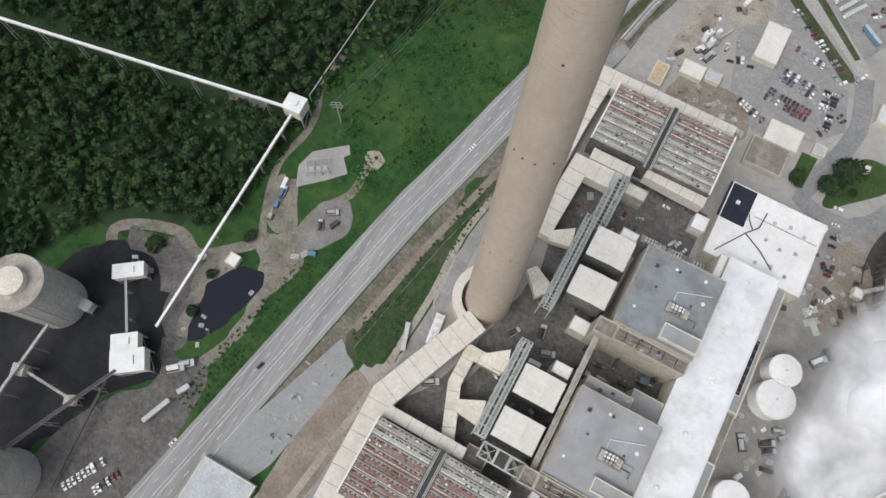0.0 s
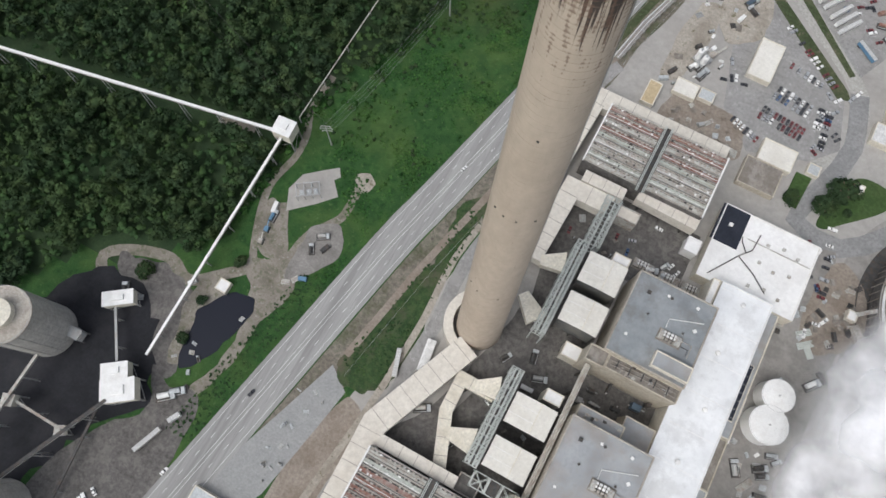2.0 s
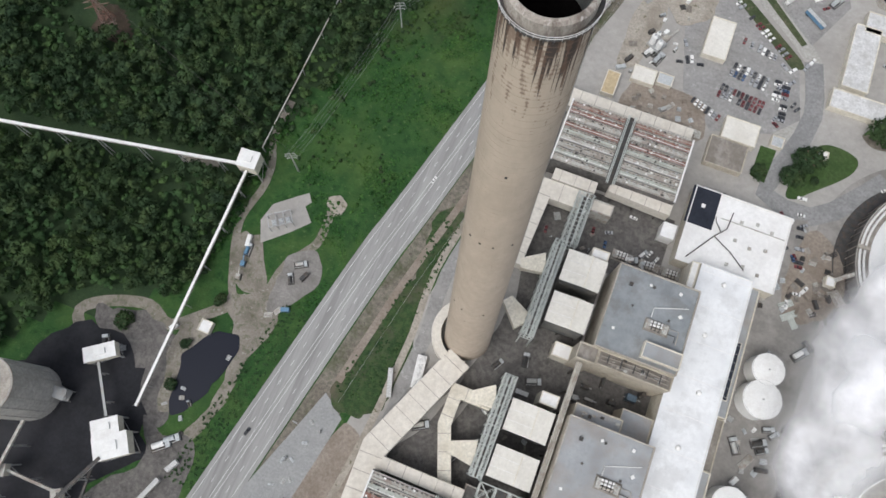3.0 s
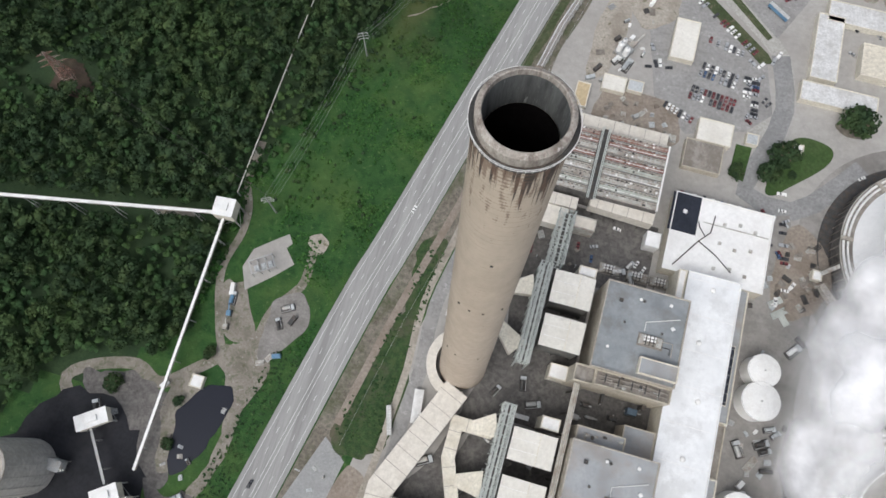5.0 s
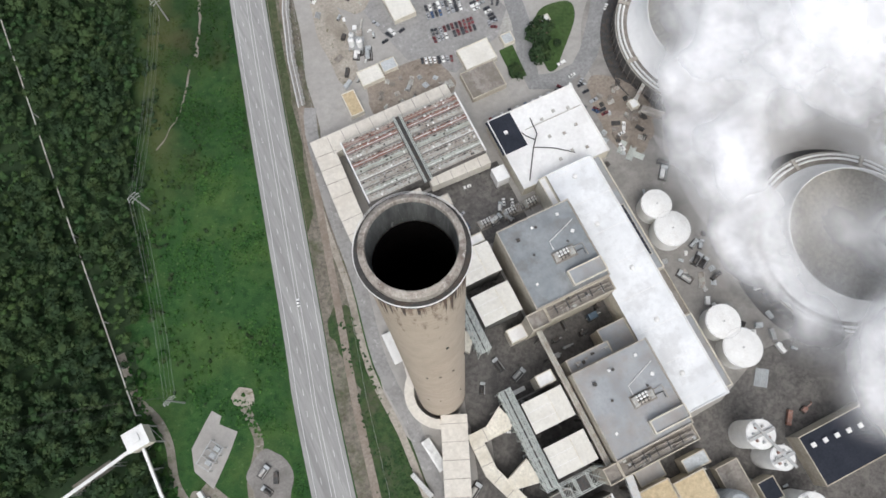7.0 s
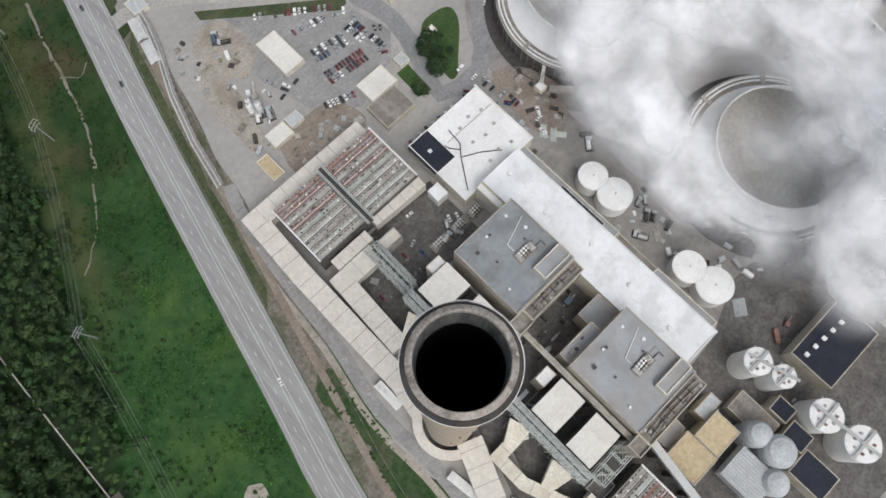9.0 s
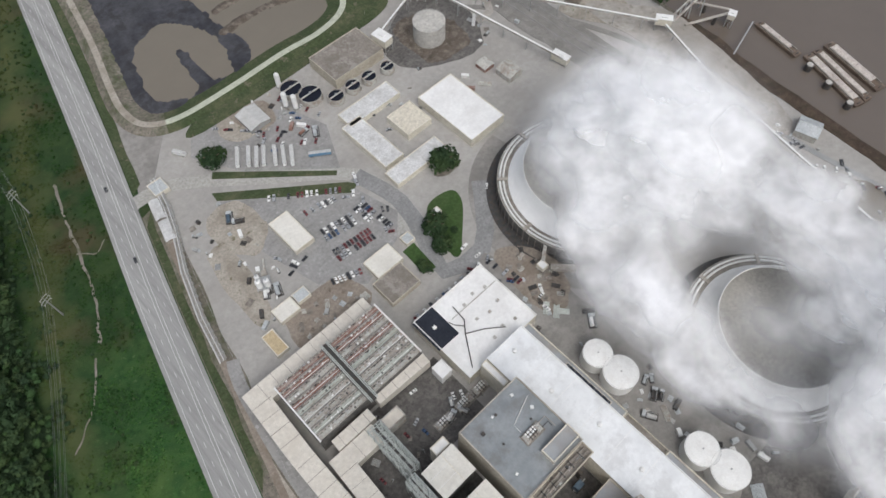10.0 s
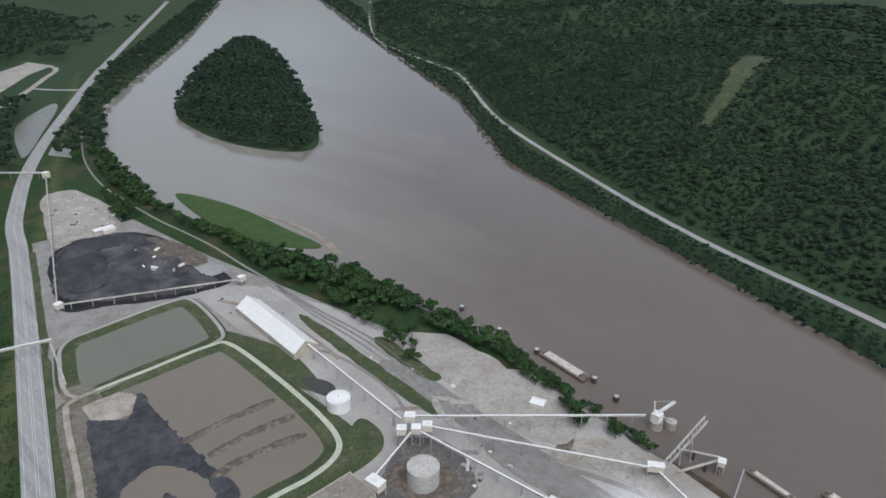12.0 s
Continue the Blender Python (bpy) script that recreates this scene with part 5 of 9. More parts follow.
patch("ground_gate_clearing", ragged([(98, 352), (112, 366), (126, 350), (116, 330), (100, 336)], 2, 6, 33), 0.19, M["dirt_pale"], "tan bare dirt beside the trailer lot", "dirt")
patch("ground_gate_clearing", ragged([(112, 362), (140, 352), (136, 332), (120, 330)], 2, 6, 34), 0.185, M["dirt"], "brown disturbed dirt beside the trailer lot", "dirt")
patch("ground_skid_dirt", ragged([(46, 290), (70, 292), (76, 262), (58, 246), (44, 262)], 2, 6, 35), 0.185, M["dirt_pale"], "tan bare dirt round an equipment skid", "dirt")
# worn wheel tracks on the sand and gravel
for k, line in enumerate(([(300, 340), (340, 300), (372, 250), (396, 180), (404, 110)], [(320, 400), (352, 372), (384, 330), (398, 280), (384, 250)], [(336, 480), (372, 440), (404, 420), (420, 370), (412, 320)], [(296, 560), (330, 520), (338, 440), (322, 380), (300, 350)], [(300, 700), (326, 640), (334, 560), (332, 500)], [(400, 90), (398, 40), (404, -10), (410, -80)])):
    strip("ground_wheel_track", dense(line, 8), 2.6 - 0.25 * (k % 4), 0.205, M["dirt" if k % 3 == 1 else "asphalt_pale" if k % 3 else "dark_gravel"], "worn wheel track across pale gravel", "track")

strip("road_river", dense([(358, 690), (362, 585), (364, 494), (366, 414), (364, 388), (380, 372), (400, 369)]), 4.2, 0.215, M["gravel"], "pale gravel road beside the river tracks", "gravel road")

# settling ponds behind grassed dykes
DYKE = [(258, 604), (262, 560), (262, 480), (262, 400), (255, 384), (232, 371), (160, 366), (97, 369), (72, 392), (68, 440), (84, 510), (104, 600), (116, 640), (200, 620)]
patch("lawn_dyke_outer", rounded([(272, 612), (274, 500), (277, 395), (262, 374), (225, 360), (90, 358), (92, 372), (160, 380), (225, 392), (246, 410), (250, 500), (252, 600)], 5), 0.5, M["lawn"], "mown grass slope outside the settling pond", "grass")


def dyke_ring(name, pts, half, z, left, right, mats, label):
    """A closed bank with a track on top and grass slopes."""
    n = len(pts)
    p = np.array(pts)
    d = np.roll(p, -1, 0) - np.roll(p, 1, 0)
    d /= np.linalg.norm(d, axis=1)[:, None]
    nr = np.c_[d[:, 1], -d[:, 0]]
    for nm, offs, mat, lb in ((name, ((-half - left, 0.0), (-half, z), (half, z), (half + right, 0.0)), mats[0], label), ("road_dyke_track", ((-half * 0.85, z + 0.1), (half * 0.85, z + 0.1)), mats[1], "pale gravel track along the dyke's top")):
        vs, fs, m = [], [], len(offs)
        for i in range(n):
            vs += [(*(p[i] + nr[i] * o), zz) for o, zz in offs]
        for i in range(n):
            j = (i + 1) % n
            fs += [(i * m + k, i * m + k + 1, j * m + k + 1, j * m + k) for k in range(m - 1)]
        ob = tagged(raw(nm, vs, fs, mat), lb, "dyke", kind="structure")
        ob.data.materials.append(M["verge" if nm == name else "dirt_pale"])
        for poly in ob.data.polygons:
            if poly.center[0] < 0.24 * (poly.center[1] - 400) + 80 and poly.center[1] < 640:
                poly.material_index = 1


def inset(pts, d):
    """An outline drawn in by d on all sides."""
    p = np.array(pts)
    t = np.roll(p, -1, 0) - np.roll(p, 1, 0)
    t /= np.linalg.norm(t, axis=1)[:, None]
    nr = np.c_[t[:, 1], -t[:, 0]]
    if not inside(*(p[0] + nr[0] * d), list(pts)):
        nr = -nr
    nxt = np.roll(p, -1, 0)

    def gap(q):
        u = np.clip(((q - p) * (nxt - p)).sum(1) / ((nxt - p) ** 2).sum(1), 0, 1)
        return np.hypot(*(p + (nxt - p) * u[:, None] - q).T).min()
    return [tuple(q) for q in p + nr * d if gap(q) > d - 0.7]


MAIN = rounded([(262, 598), (266, 524), (264, 442), (257, 400), (242, 383), (214, 377), (180, 379), (130, 378), (84, 380), (62, 392), (57, 414), (62, 442), (77, 498), (97, 592), (112, 611), (180, 612), (244, 611)], 6)
dyke_ring("ground_dyke_main", MAIN, 3.0, 3.0, 6.0, 14.0, (M["lawn"], M["gravel_green"]), "grassed dyke round the settling pond")
UPPER = rounded([(112, 616), (185, 612.5), (250, 613), (269, 632), (276, 712), (256, 730), (174, 727), (138, 721), (121, 690)], 6)
dyke_ring("ground_dyke_upper", UPPER, 2.4, 2.7, 17.0, 3.0, (M["lawn"], M["gravel"]), "grassed dyke round the upper pond")
patch("water_settling_pond", inset(MAIN, 12.4), 0.75, M["pond"], "brown silty settling pond", "pond", drop=1.0)
patch("water_upper_pond", inset(UPPER, 15.0), 0.8, M["pond_grey"], "grey-brown upper pond", "pond", drop=1.0)


def heap(name, pts, h, mat, label, cat, base=0.5, seed=0, step=2.6, kind="structure"):
    """A low uneven heap inside an outline."""
    pts = ragged(pts, 2.5, 6, seed)
    xs, ys = [p[0] for p in pts], [p[1] for p in pts]
    gx_, gy_ = np.arange(min(xs), max(xs) + step, step), np.arange(min(ys), max(ys) + step, step)
    idx, vs, fs = {}, [], []
    arr = np.array(pts)
    for i, x in enumerate(gx_):
        for j, y in enumerate(gy_):
            ins = inside(x, y, pts)
            dist = np.min(np.hypot(arr[:, 0] - x, arr[:, 1] - y))
            e = min(1, dist / 14.0) if ins else -min(1, dist / 5)
            v = Vector((x * 0.045 + seed, y * 0.045, seed))
            zz = base + h * max(e, -0.5) * (0.6 + 0.7 * noise.noise(v) + 0.25 * noise.noise(v * 4))
            idx[i, j] = len(vs)
            vs.append((x, y, zz if ins else base - 0.8 * -e - 0.2))
    for i in range(len(gx_) - 1):
        for j in range(len(gy_) - 1):
            q = [idx[i, j], idx[i + 1, j], idx[i + 1, j + 1], idx[i, j + 1]]
            if any(vs[k][2] > base - 0.3 for k in q):
                fs.append(q)
    ob = raw(name, vs, fs, mat)
    for poly in ob.data.polygons:
        poly.use_smooth = True
    return tagged(ob, label, cat, kind=kind)


heap("coal_heap", [(112, 574), (136, 556), (160, 586), (159, 541), (161, 490), (164, 439), (167, 413), (158, 394), (140, 390), (153, 422), (149, 449), (134, 475), (116, 476), (93, 462), (84, 436), (80, 415), (86, 401), (100, 393), (88, 386), (73, 397), (67, 414), (71, 436), (86, 492), (103, 560)], 1.9, M["coal_fines"], "smooth black coal fines spread in the settling pond", "coal heap", 0.95, 1, kind="stuff")
heap("coal_heap", [(121, 441), (127, 434), (127, 398), (138, 390), (118, 386), (100, 391), (112, 396), (114, 416)], 1.7, M["coal_fines"], "black coal bank jutting into the pond", "coal heap", 0.8, 2, 2.4, kind="stuff")
heap("sand_heap", [(112, 600), (150, 594), (156, 562), (118, 560)], 2.2, M["dirt_pale"], "pale sandy spoil heap beside the pond", "spoil heap", 0.7, 3, kind="stuff")
for a, b in (((158, 489), (242, 487)), ((170, 459), (244, 455)), ((160, 434), (238, 426))):
    heap("mud_berm", [(a[0], a[1] - 3.6), (a[0], a[1] + 3.6), ((a[0] + b[0]) / 2, a[1] + 4.4), (b[0], b[1] + 3.6), (b[0], b[1] - 3.6), ((a[0] + b[0]) / 2, a[1] - 2.8)], 8.0, M["brown_mud"], "thin brown mud berm across the pond", "berm", 0.9, a[1] * 0.01, 2.0, kind="stuff")
heap("coal_stockpile", [(165, 838), (180, 905), (214, 978), (296, 972), (322, 880), (318, 790), (322, 742), (265, 752), (205, 786)], 7, M["coal"], "black coal stockpile beside the river road", "coal stockpile", 0.4, 5, 6.0, kind="stuff")
for k, (pts, h, lb) in enumerate((([(176, 838), (186, 900), (214, 962), (250, 958), (236, 880), (206, 822)], 7.5, "steep black coal ridge on the stockpile"), ([(236, 985), (300, 952), (306, 925), (262, 930), (228, 962)], 5.0, "smooth black coal ridge by the gravel lot"), ([(215, 800), (252, 872), (276, 862), (262, 800), (240, 772)], 4.0, "low worked coal heap"))):
    heap("coal_ridge", pts, h, M["coal_fines"], lb, "coal heap", 5.4, 60 + k, 3.6, kind="stuff")
heap("coal_spread", [(300, 950), (336, 880), (340, 815), (326, 800), (300, 840), (290, 900)], 1.6, M["brown_mud"], "brown dirt mixed with coal beside the stockpile", "dirt heap", 3.2, 71, 3.4, kind="stuff")
patch("pavement_north_lot", ragged([(206, 990), (228, 1112), (254, 1212), (292, 1222), (310, 1196), (320, 1068), (293, 996), (254, 986)], 3, 5, 41), 0.3, M["sand"], "pale gravel lot with parked machines", "lot")
patch("ground_rail_ballast", ragged([(362, 470), (376, 440), (377, 351), (378, 293), (376, 219), (378, 100), (372, -60), (346, -60), (346, 120), (340, 230), (338, 290), (348, 350), (352, 402), (352, 450)], 2.5, 6, 72), 0.14, M["dark_gravel"], "wide grey ballast bed under the river tracks", "ballast")
strip("road_bend", dense([(391, 408), (400, 384), (396, 362), (383, 355), (369, 368), (360, 386), (347, 362), (344, 322), (335, 300), (318, 299)]), 3.4, 0.66, M["sand"], "pale sandy lane winding over the rail tracks", "lane")
patch("ground_jetty_sand", ragged([(377, 260), (404, 260), (426, 246), (424, 227), (414, 206), (389, 228)], 2, 6, 73), 0.26, M["dirt_pale"], "pale bare sand beside the jetty conveyor", "sand")
patch("ground_bank_slope", ragged([(430, 190), (444, 192), (446, 150), (440, 120), (436, 60), (430, -20), (420, -20), (424, 60), (427, 110), (430, 150)], 2, 6, 74), 0.24, M["bare_soil"], "dark weedy earth at the river bank's edge", "soil")
patch("ground_hopper_pit", ragged([(386, 263), (400, 266), (409, 260), (393, 254)], 1, 4, 75), 0.3, M["brown_mud"], "dark muddy hollow beside the conveyor", "mud")
patch("ground_silo_coal", ragged([(272, 348), (302, 361), (325, 330), (312, 286), (285, 276), (243, 300), (243, 331)], 2, 6, 15), 0.2, M["dark_yard"], "coal-darkened ground round a concrete silo", "yard")
patch("ground_sand_bank", ragged([(408, 480), (440, 432), (446, 368), (450, 300), (404, 260), (378, 300), (384, 390)], 3, 6, 16), 0.2, M["sand"], "pale bare sandy ground beside the river", "sand")
patch("ground_sand_jetty", ragged([(395, 250), (440, 200), (436, 140), (412, 60), (388, 70), (400, 140)], 3, 6, 17), 0.2, M["sand"], "pale sandy ground by the jetty", "sand")
patch("lawn_river", ragged([(356, 600), (358, 540), (354, 450), (352, 384), (342, 362), (338, 408), (341, 497), (346, 590)], 2.5, 6, 46), 0.25, M["lawn"], "long grass strip beside the river tracks", "grass")
patch("lawn_river_tree", ragged([(392, 500), (391, 440), (386, 404), (374, 411), (374, 442), (378, 500)], 3, 6, 47), 0.28, M["lawn"], "green grass patch by the river trees", "grass")
patch("lawn_barn", rounded([(268, 640), (300, 560), (298, 500), (286, 470), (272, 500), (266, 600)], 5), 0.25, M["lawn"], "grass beside the storage barn", "grass")
patch("lawn_tank", rounded([(268, 400), (290, 410), (292, 384), (276, 364), (240, 360), (262, 374)], 5), 0.42, M["lawn"], "grass beside the pond road", "grass")
patch("water_tank_pond", ragged([(284, 496), (294, 492), (302, 466), (290, 456), (282, 470)], 1.5, 5, 18), 0.3, M["tank_pond"], "dark pond beside a white tank", "pond")
patch("water_bank_pond", rounded([(384, 8), (402, -6), (398, -30), (388, -70), (372, -66), (374, -17)], 5), 0.3, M["pond"], "brown settling basin near the river", "pond")
FAR_POND = [(294, 1494), (309, 1491), (384, 1656), (474, 1862), (470, 1908), (348, 1730)]
FAR_LOT = [(494, 2471), (601, 2589), (628, 2458), (520, 2330), (409, 2118), (369, 1948), (385, 1966), (515, 2203), (640, 2440), (650, 2520), (600, 2620), (500, 2500)]
patch("water_far_pond", rounded(FAR_POND, 4), 0.4, M["pond_grey"], "grey pond beside the far highway", "pond")
patch("pavement_far_lot", [(494, 2471), (601, 2589), (634, 2470), (545, 2365), (420, 2150), (400, 2160)], 0.5, M["sand"], "pale far gravel works beside the highway", "lot", drop=10)
strip("road_far_lane", dense([(372, 1950), (470, 2110), (560, 2270), (640, 2430), (600, 2600)], 40), 8, 0.6, M["sand"], "pale lane round the far gravel works", "lane", drop=10)
strip("road_far_lane", dense([(496, 2137), (540, 2080), (589, 2037)], 30), 7, 0.65, M["road"], "pale lane joining the far highway", "lane", drop=10)
patch("pavement_far_yard", [(334, 1457), (355, 1505), (383, 1480), (362, 1408)], 0.45, M["asphalt_pale"], "small grey lot beside the far highway", "lot")

for k, (pts, h, mt, lb) in enumerate((([(318, 798), (338, 812), (346, 780), (328, 762)], 2.5, "asphalt_pale", "pale grey rubble heap beside the coal"), ([(262, 846), (286, 870), (300, 846), (280, 822)], 2.0, "dark_gravel", "grey stony heap on the coal yard"), ([(300, 900), (318, 930), (326, 890), (312, 872)], 2.0, "dirt", "brown spoil heap beside the coal"))):
    heap("rubble_heap", pts, h, M[mt], lb, "rubble heap", 1.2, 50 + k, 3.0, kind="stuff")
patch("ground_coal_apron", ragged([(158, 800), (176, 912), (212, 984), (300, 978), (332, 900), (340, 770), (330, 730), (262, 742), (196, 776)], 4, 6, 42), 0.21, M["coal_ground"], "black coal-dusted ground under the stockpile", "coal ground")
hall("lot_shed", "long white shed at the edge of a gravel lot", "shed", 262, 292, 996, 1010, 5, M["pale_panel"], M["white_roof"], parapet=0.2)


# rail tracks by the river
def rail_track(line, label):
    e = thing("rail_track", label, "rail track")
    pts = dense(line, 15)
    p = np.array(pts)
    d = np.gradient(p, axis=0)
    d /= np.linalg.norm(d, axis=1)[:, None]
    nr = np.c_[d[:, 1], -d[:, 0]]
    for nm, o0, o1, z0, z1, mt in (("ballast", -1.7, 1.7, 0.1, 0.4, M["dark_gravel"]), ("rail", -0.82, -0.66, 0.4, 0.6, M["steel"]), ("rail", 0.66, 0.82, 0.4, 0.6, M["steel"])):
        vs, fs = [], []
        for i in range(len(p)):
            a, b = p[i] + nr[i] * o0, p[i] + nr[i] * o1
            vs += [(*a, z0), (*a, z1), (*b, z1), (*b, z0)]
            if i:
                o = 4 * (i - 1)
                fs += [(o + k, o + k + 1, o + k + 5, o + k + 4) for k in range(3)]
        raw(nm, vs, fs, mt, e)


for k, o in enumerate((8, 16, 23)):
    rail_track([(366 + o * 0.25, 680), (358 + o * 0.7, 600), (358 + o, 497), (348 + o, 379), (344 + o, 310), (346 + o, 230), (352 + o, 120), (350 + o, -60)], "rusty rail track on dark ballast by the river")


rail_track(RAIL_N[:-1] + [(371, 676)], "single rail track between the trees of the river bank")


# ---------------------------------------------------------------- roofs and plant beside the boilers
def roof_machine(x, y, z, label):
    """A fan unit of drums and pipes on a boiler roof."""
    e = thing("roof_fan_unit", label, "roof fan", (x, y, z), 0, "boiler roof fans")
    part("base_frame", B(-6.6, 6.6, -3.4, 3.4, 0, 0.35), M["brown_roof"], e, "rust-stained base")
    part("duct_bend", B(-6.2, -4.0, -2.6, 2.4, 0.35, 2.4), M["pale_panel"], e)
    for yy in (-1.6, 0.2, 1.9):
        part("drum", pipe(bmesh.new(), [(-4.0, yy, 1.3), (2.6, yy + 0.3, 1.3)], 0.7, 12), M["white_paint" if yy > -1 else "pale_stained"], e, "white drum")
    for xx in (-2.6, -0.6, 1.4):
        part("clamp", B(xx - 0.2, xx + 0.2, -2.5, 2.9, 0.35, 2.15), M["dark_steel"], e)
    part("end_box", B(2.8, 5.6, -2.3, 2.5, 0.35, 2.0), M["pale_panel"], e)
    for xx, yy in ((3.4, -1.6), (4.2, 0.1), (5.0, 1.7), (3.5, 1.5), (-5.2, -1.4), (-5.0, 1.2)):
        part("stub_pipe", pipe(bmesh.new(), [(xx, yy, 2.0), (xx, yy, 3.3)], 0.34), M["steel"], e)
    part("pipe_run", pipe(bmesh.new(), [(5.6, -1.4, 0.7), (10.5, -1.4, 0.7), (10.5, -4.6, 0.7)], 0.25), M["dark_steel"], e)
    part("pipe_run", pipe(bmesh.new(), [(5.6, 1.4, 0.7), (11.6, 1.6, 0.7), (11.6, -5.6, 0.7)], 0.22), M["pale_stained"], e)


for fx, fy in ((69, 78.5), (85.5, 78.5), (99.5, 78.5)):
    roof_machine(fx, fy, 0.12, "white and grey draught fan unit beside the boiler")
for bi, (yb, mach) in enumerate(((14.5, (91, 35)), (-70.5, (91, -49)))):
    roof_machine(mach[0], mach[1], 37.1, "white and grey fan unit on a boiler roof")
    pb = hall("roof_penthouse", "low pale roof penthouse on a boiler house", "penthouse", 87, 107, yb + (2.5 if bi == 0 else 3.5), yb + (11 if bi == 0 else 10.5), 4.2, M["cream"], M["grey_roof"], z0=37.1, parapet=0.6, group="boiler penthouses")
    for k, (ox, oy, s) in enumerate(((72, yb + 38, 0.9), (82, yb + 41, 0.6), (84, yb + 40.5, 0.6), (101, yb + 30, 0.8), (76, yb + 27, 0.5), (98, yb + 42, 0.7), (96, yb + 26, 0.5), (70, yb + 12, 0.6))):
        v = thing("roof_vent", "small grey metal roof vent", "roof vent", (ox, oy, 37.1), 15 * k, "boiler roof vents")
        part("curb", B(-s, s, -s, s, 0, 0.6), M["steel"], v)
        part("hood", B(-s * 1.15, s * 1.15, -s * 1.15, s * 1.15, 0.75, 1.2), M["white_paint"] if k % 2 else M["dark_steel"], v)
    cd = thing("roof_conduit", "thin pale pipe run across a boiler roof", "pipe", (0, 0, 37.2))
    part("pipe_run", pipe(bmesh.new(), [(87, yb + 25, 0.4), (87, yb + 30, 0.4), (104, yb + 36, 0.4)], 0.22), M["white_paint"], cd)

hall("boiler_stair_tower", "square tan stair tower with open roof", "stair tower", 56.8, 67.5, 5.5, 14.2, 36, M["tan"], M["brown_roof"], parapet=1.6)
hall("boiler_bay", "tan boiler bay with stained roof and pipes", "boiler bay", 68, 107.5, 6.5, 14.2, 34.5, M["tan"], M["brown_roof"], parapet=1.2)
hall("boiler_bay", "low tan boiler bay with grey roof", "boiler bay", 65.5, 90.5, -22.7, -15.5, 31, M["tan"], M["grey_roof"], parapet=0.8)
hall("boiler_link", "grey-roofed block in the boiler courtyard", "block", 91, 107.8, -22.7, -8, 20, M["tan"], M["grey_roof"], parapet=0.5)
hall("boiler_stair_tower", "square tan stair tower with open roof", "stair tower", 56, 64, -79.5, -71, 34, M["tan"], M["brown_roof"], parapet=1.6)
hall("boiler_bay", "tan boiler bay with pipework on its roof", "boiler bay", 64.5, 108, -79.5, -71, 33, M["tan"], M["brown_roof"], parapet=1.2)
for xx0, xx1, yy, zz in ((70, 106, 9.2, 33.9), (70, 106, 11.5, 33.9), (68, 106, -76.5, 32.4), (68, 106, -74, 32.4)):
    rp_ = thing("roof_pipes", "rusty brown pipes in a roof trench", "pipes", (0, yy, zz))
    part("pipe_run", pipe(bmesh.new(), [(xx0, 0, 0.4), ((xx0 + xx1) / 2, 0.8, 0.4), (xx1, 0, 0.4)], 0.4), M["brown_roof"], rp_)
    for k in range(5):
        part("support", B(xx0 + 3 + k * 7, xx0 + 3.6 + k * 7, -0.9, 1.3, 0, 0.9), M["dark_steel"], rp_)
prng = np.random.default_rng(8)
for xx0, xx1, yy0, yy1, zz in ((70, 106, 7.5, 13.2, 33.4), (66, 106, -78.5, -72, 31.9), (67, 89, -21.5, -16.5, 30.3)):
    for k in range(9):
        x, y = prng.uniform(xx0, xx1), prng.uniform(yy0, yy1)
        u = thing("roof_unit", "small grey pipework unit on a boiler bay roof", "roof unit", (x, y, zz), 90 * (k % 2), "bay roof units")
        part("box", B(-0.9, 0.9, -0.6, 0.6, 0, prng.uniform(0.6, 1.6)), M[prng.choice(["pale_stained", "steel", "dark_steel", "pale_panel"])], u)
        part("pipe_run", pipe(bmesh.new(), [(-2.4, 0.2, 0.3), (-0.9, 0.2, 0.3)], 0.16, 6), M["steel"], u)
# courtyard machinery
for k, (x, y, w, d, h, mt) in enumerate(((72, -2, 5, 3, 4, "dark_steel"), (80, 4, 7, 2, 5, "dark_steel"), (97, 1, 7, 5, 7, "blue_dark"), (88, -5, 3, 6, 5, "dark_steel"), (68, -10, 4, 4, 6, "steel"), (102, 5, 3, 3, 9, "dark_steel"), (76, -8, 6, 2, 3, "steel"))):
    e = thing("courtyard_machine", "dark pump and pipe skid in the courtyard", "machine", (x, y, 0), 90 * (k % 2), "courtyard machines")
    part("skid", B(-w / 2, w / 2, -d / 2, d / 2, 0.12, 1.0), M["dark_steel"], e)
    part("casing", B(-w * 0.4, w * 0.35, -d * 0.35, d * 0.35, 1.0, h), M[mt], e)
    part("pipe_run", pipe(bmesh.new(), [(-w * 0.5, 0, 1.5), (w * 0.5, 0, h * 0.8), (w * 0.7, 0, h * 0.8)], 0.4), M["steel"], e)

# pipe gallery west of the second boiler
gal = thing("pipe_gallery", "rusty tan elevated pipe gallery between the boilers", "gallery")
part("deck", beam(bmesh.new(), (60.8, 5, 28), (60.8, -72, 28), 3.2, 1.2), M["tan"], gal)
gl = bmesh.new()
for o in (-1.2, 0, 1.1):
    pipe(gl, [(60.8 + o, 5, 29.1), (60.8 + o, -72, 29.1)], 0.35)
part("pipe_run", gl, M["pale_panel"], gal)
for yy in range(-70, 6, 12):
    part("post", B(60.2, 61.4, yy - 0.5, yy + 0.5, 0, 27.4), M["dark_steel"], gal)

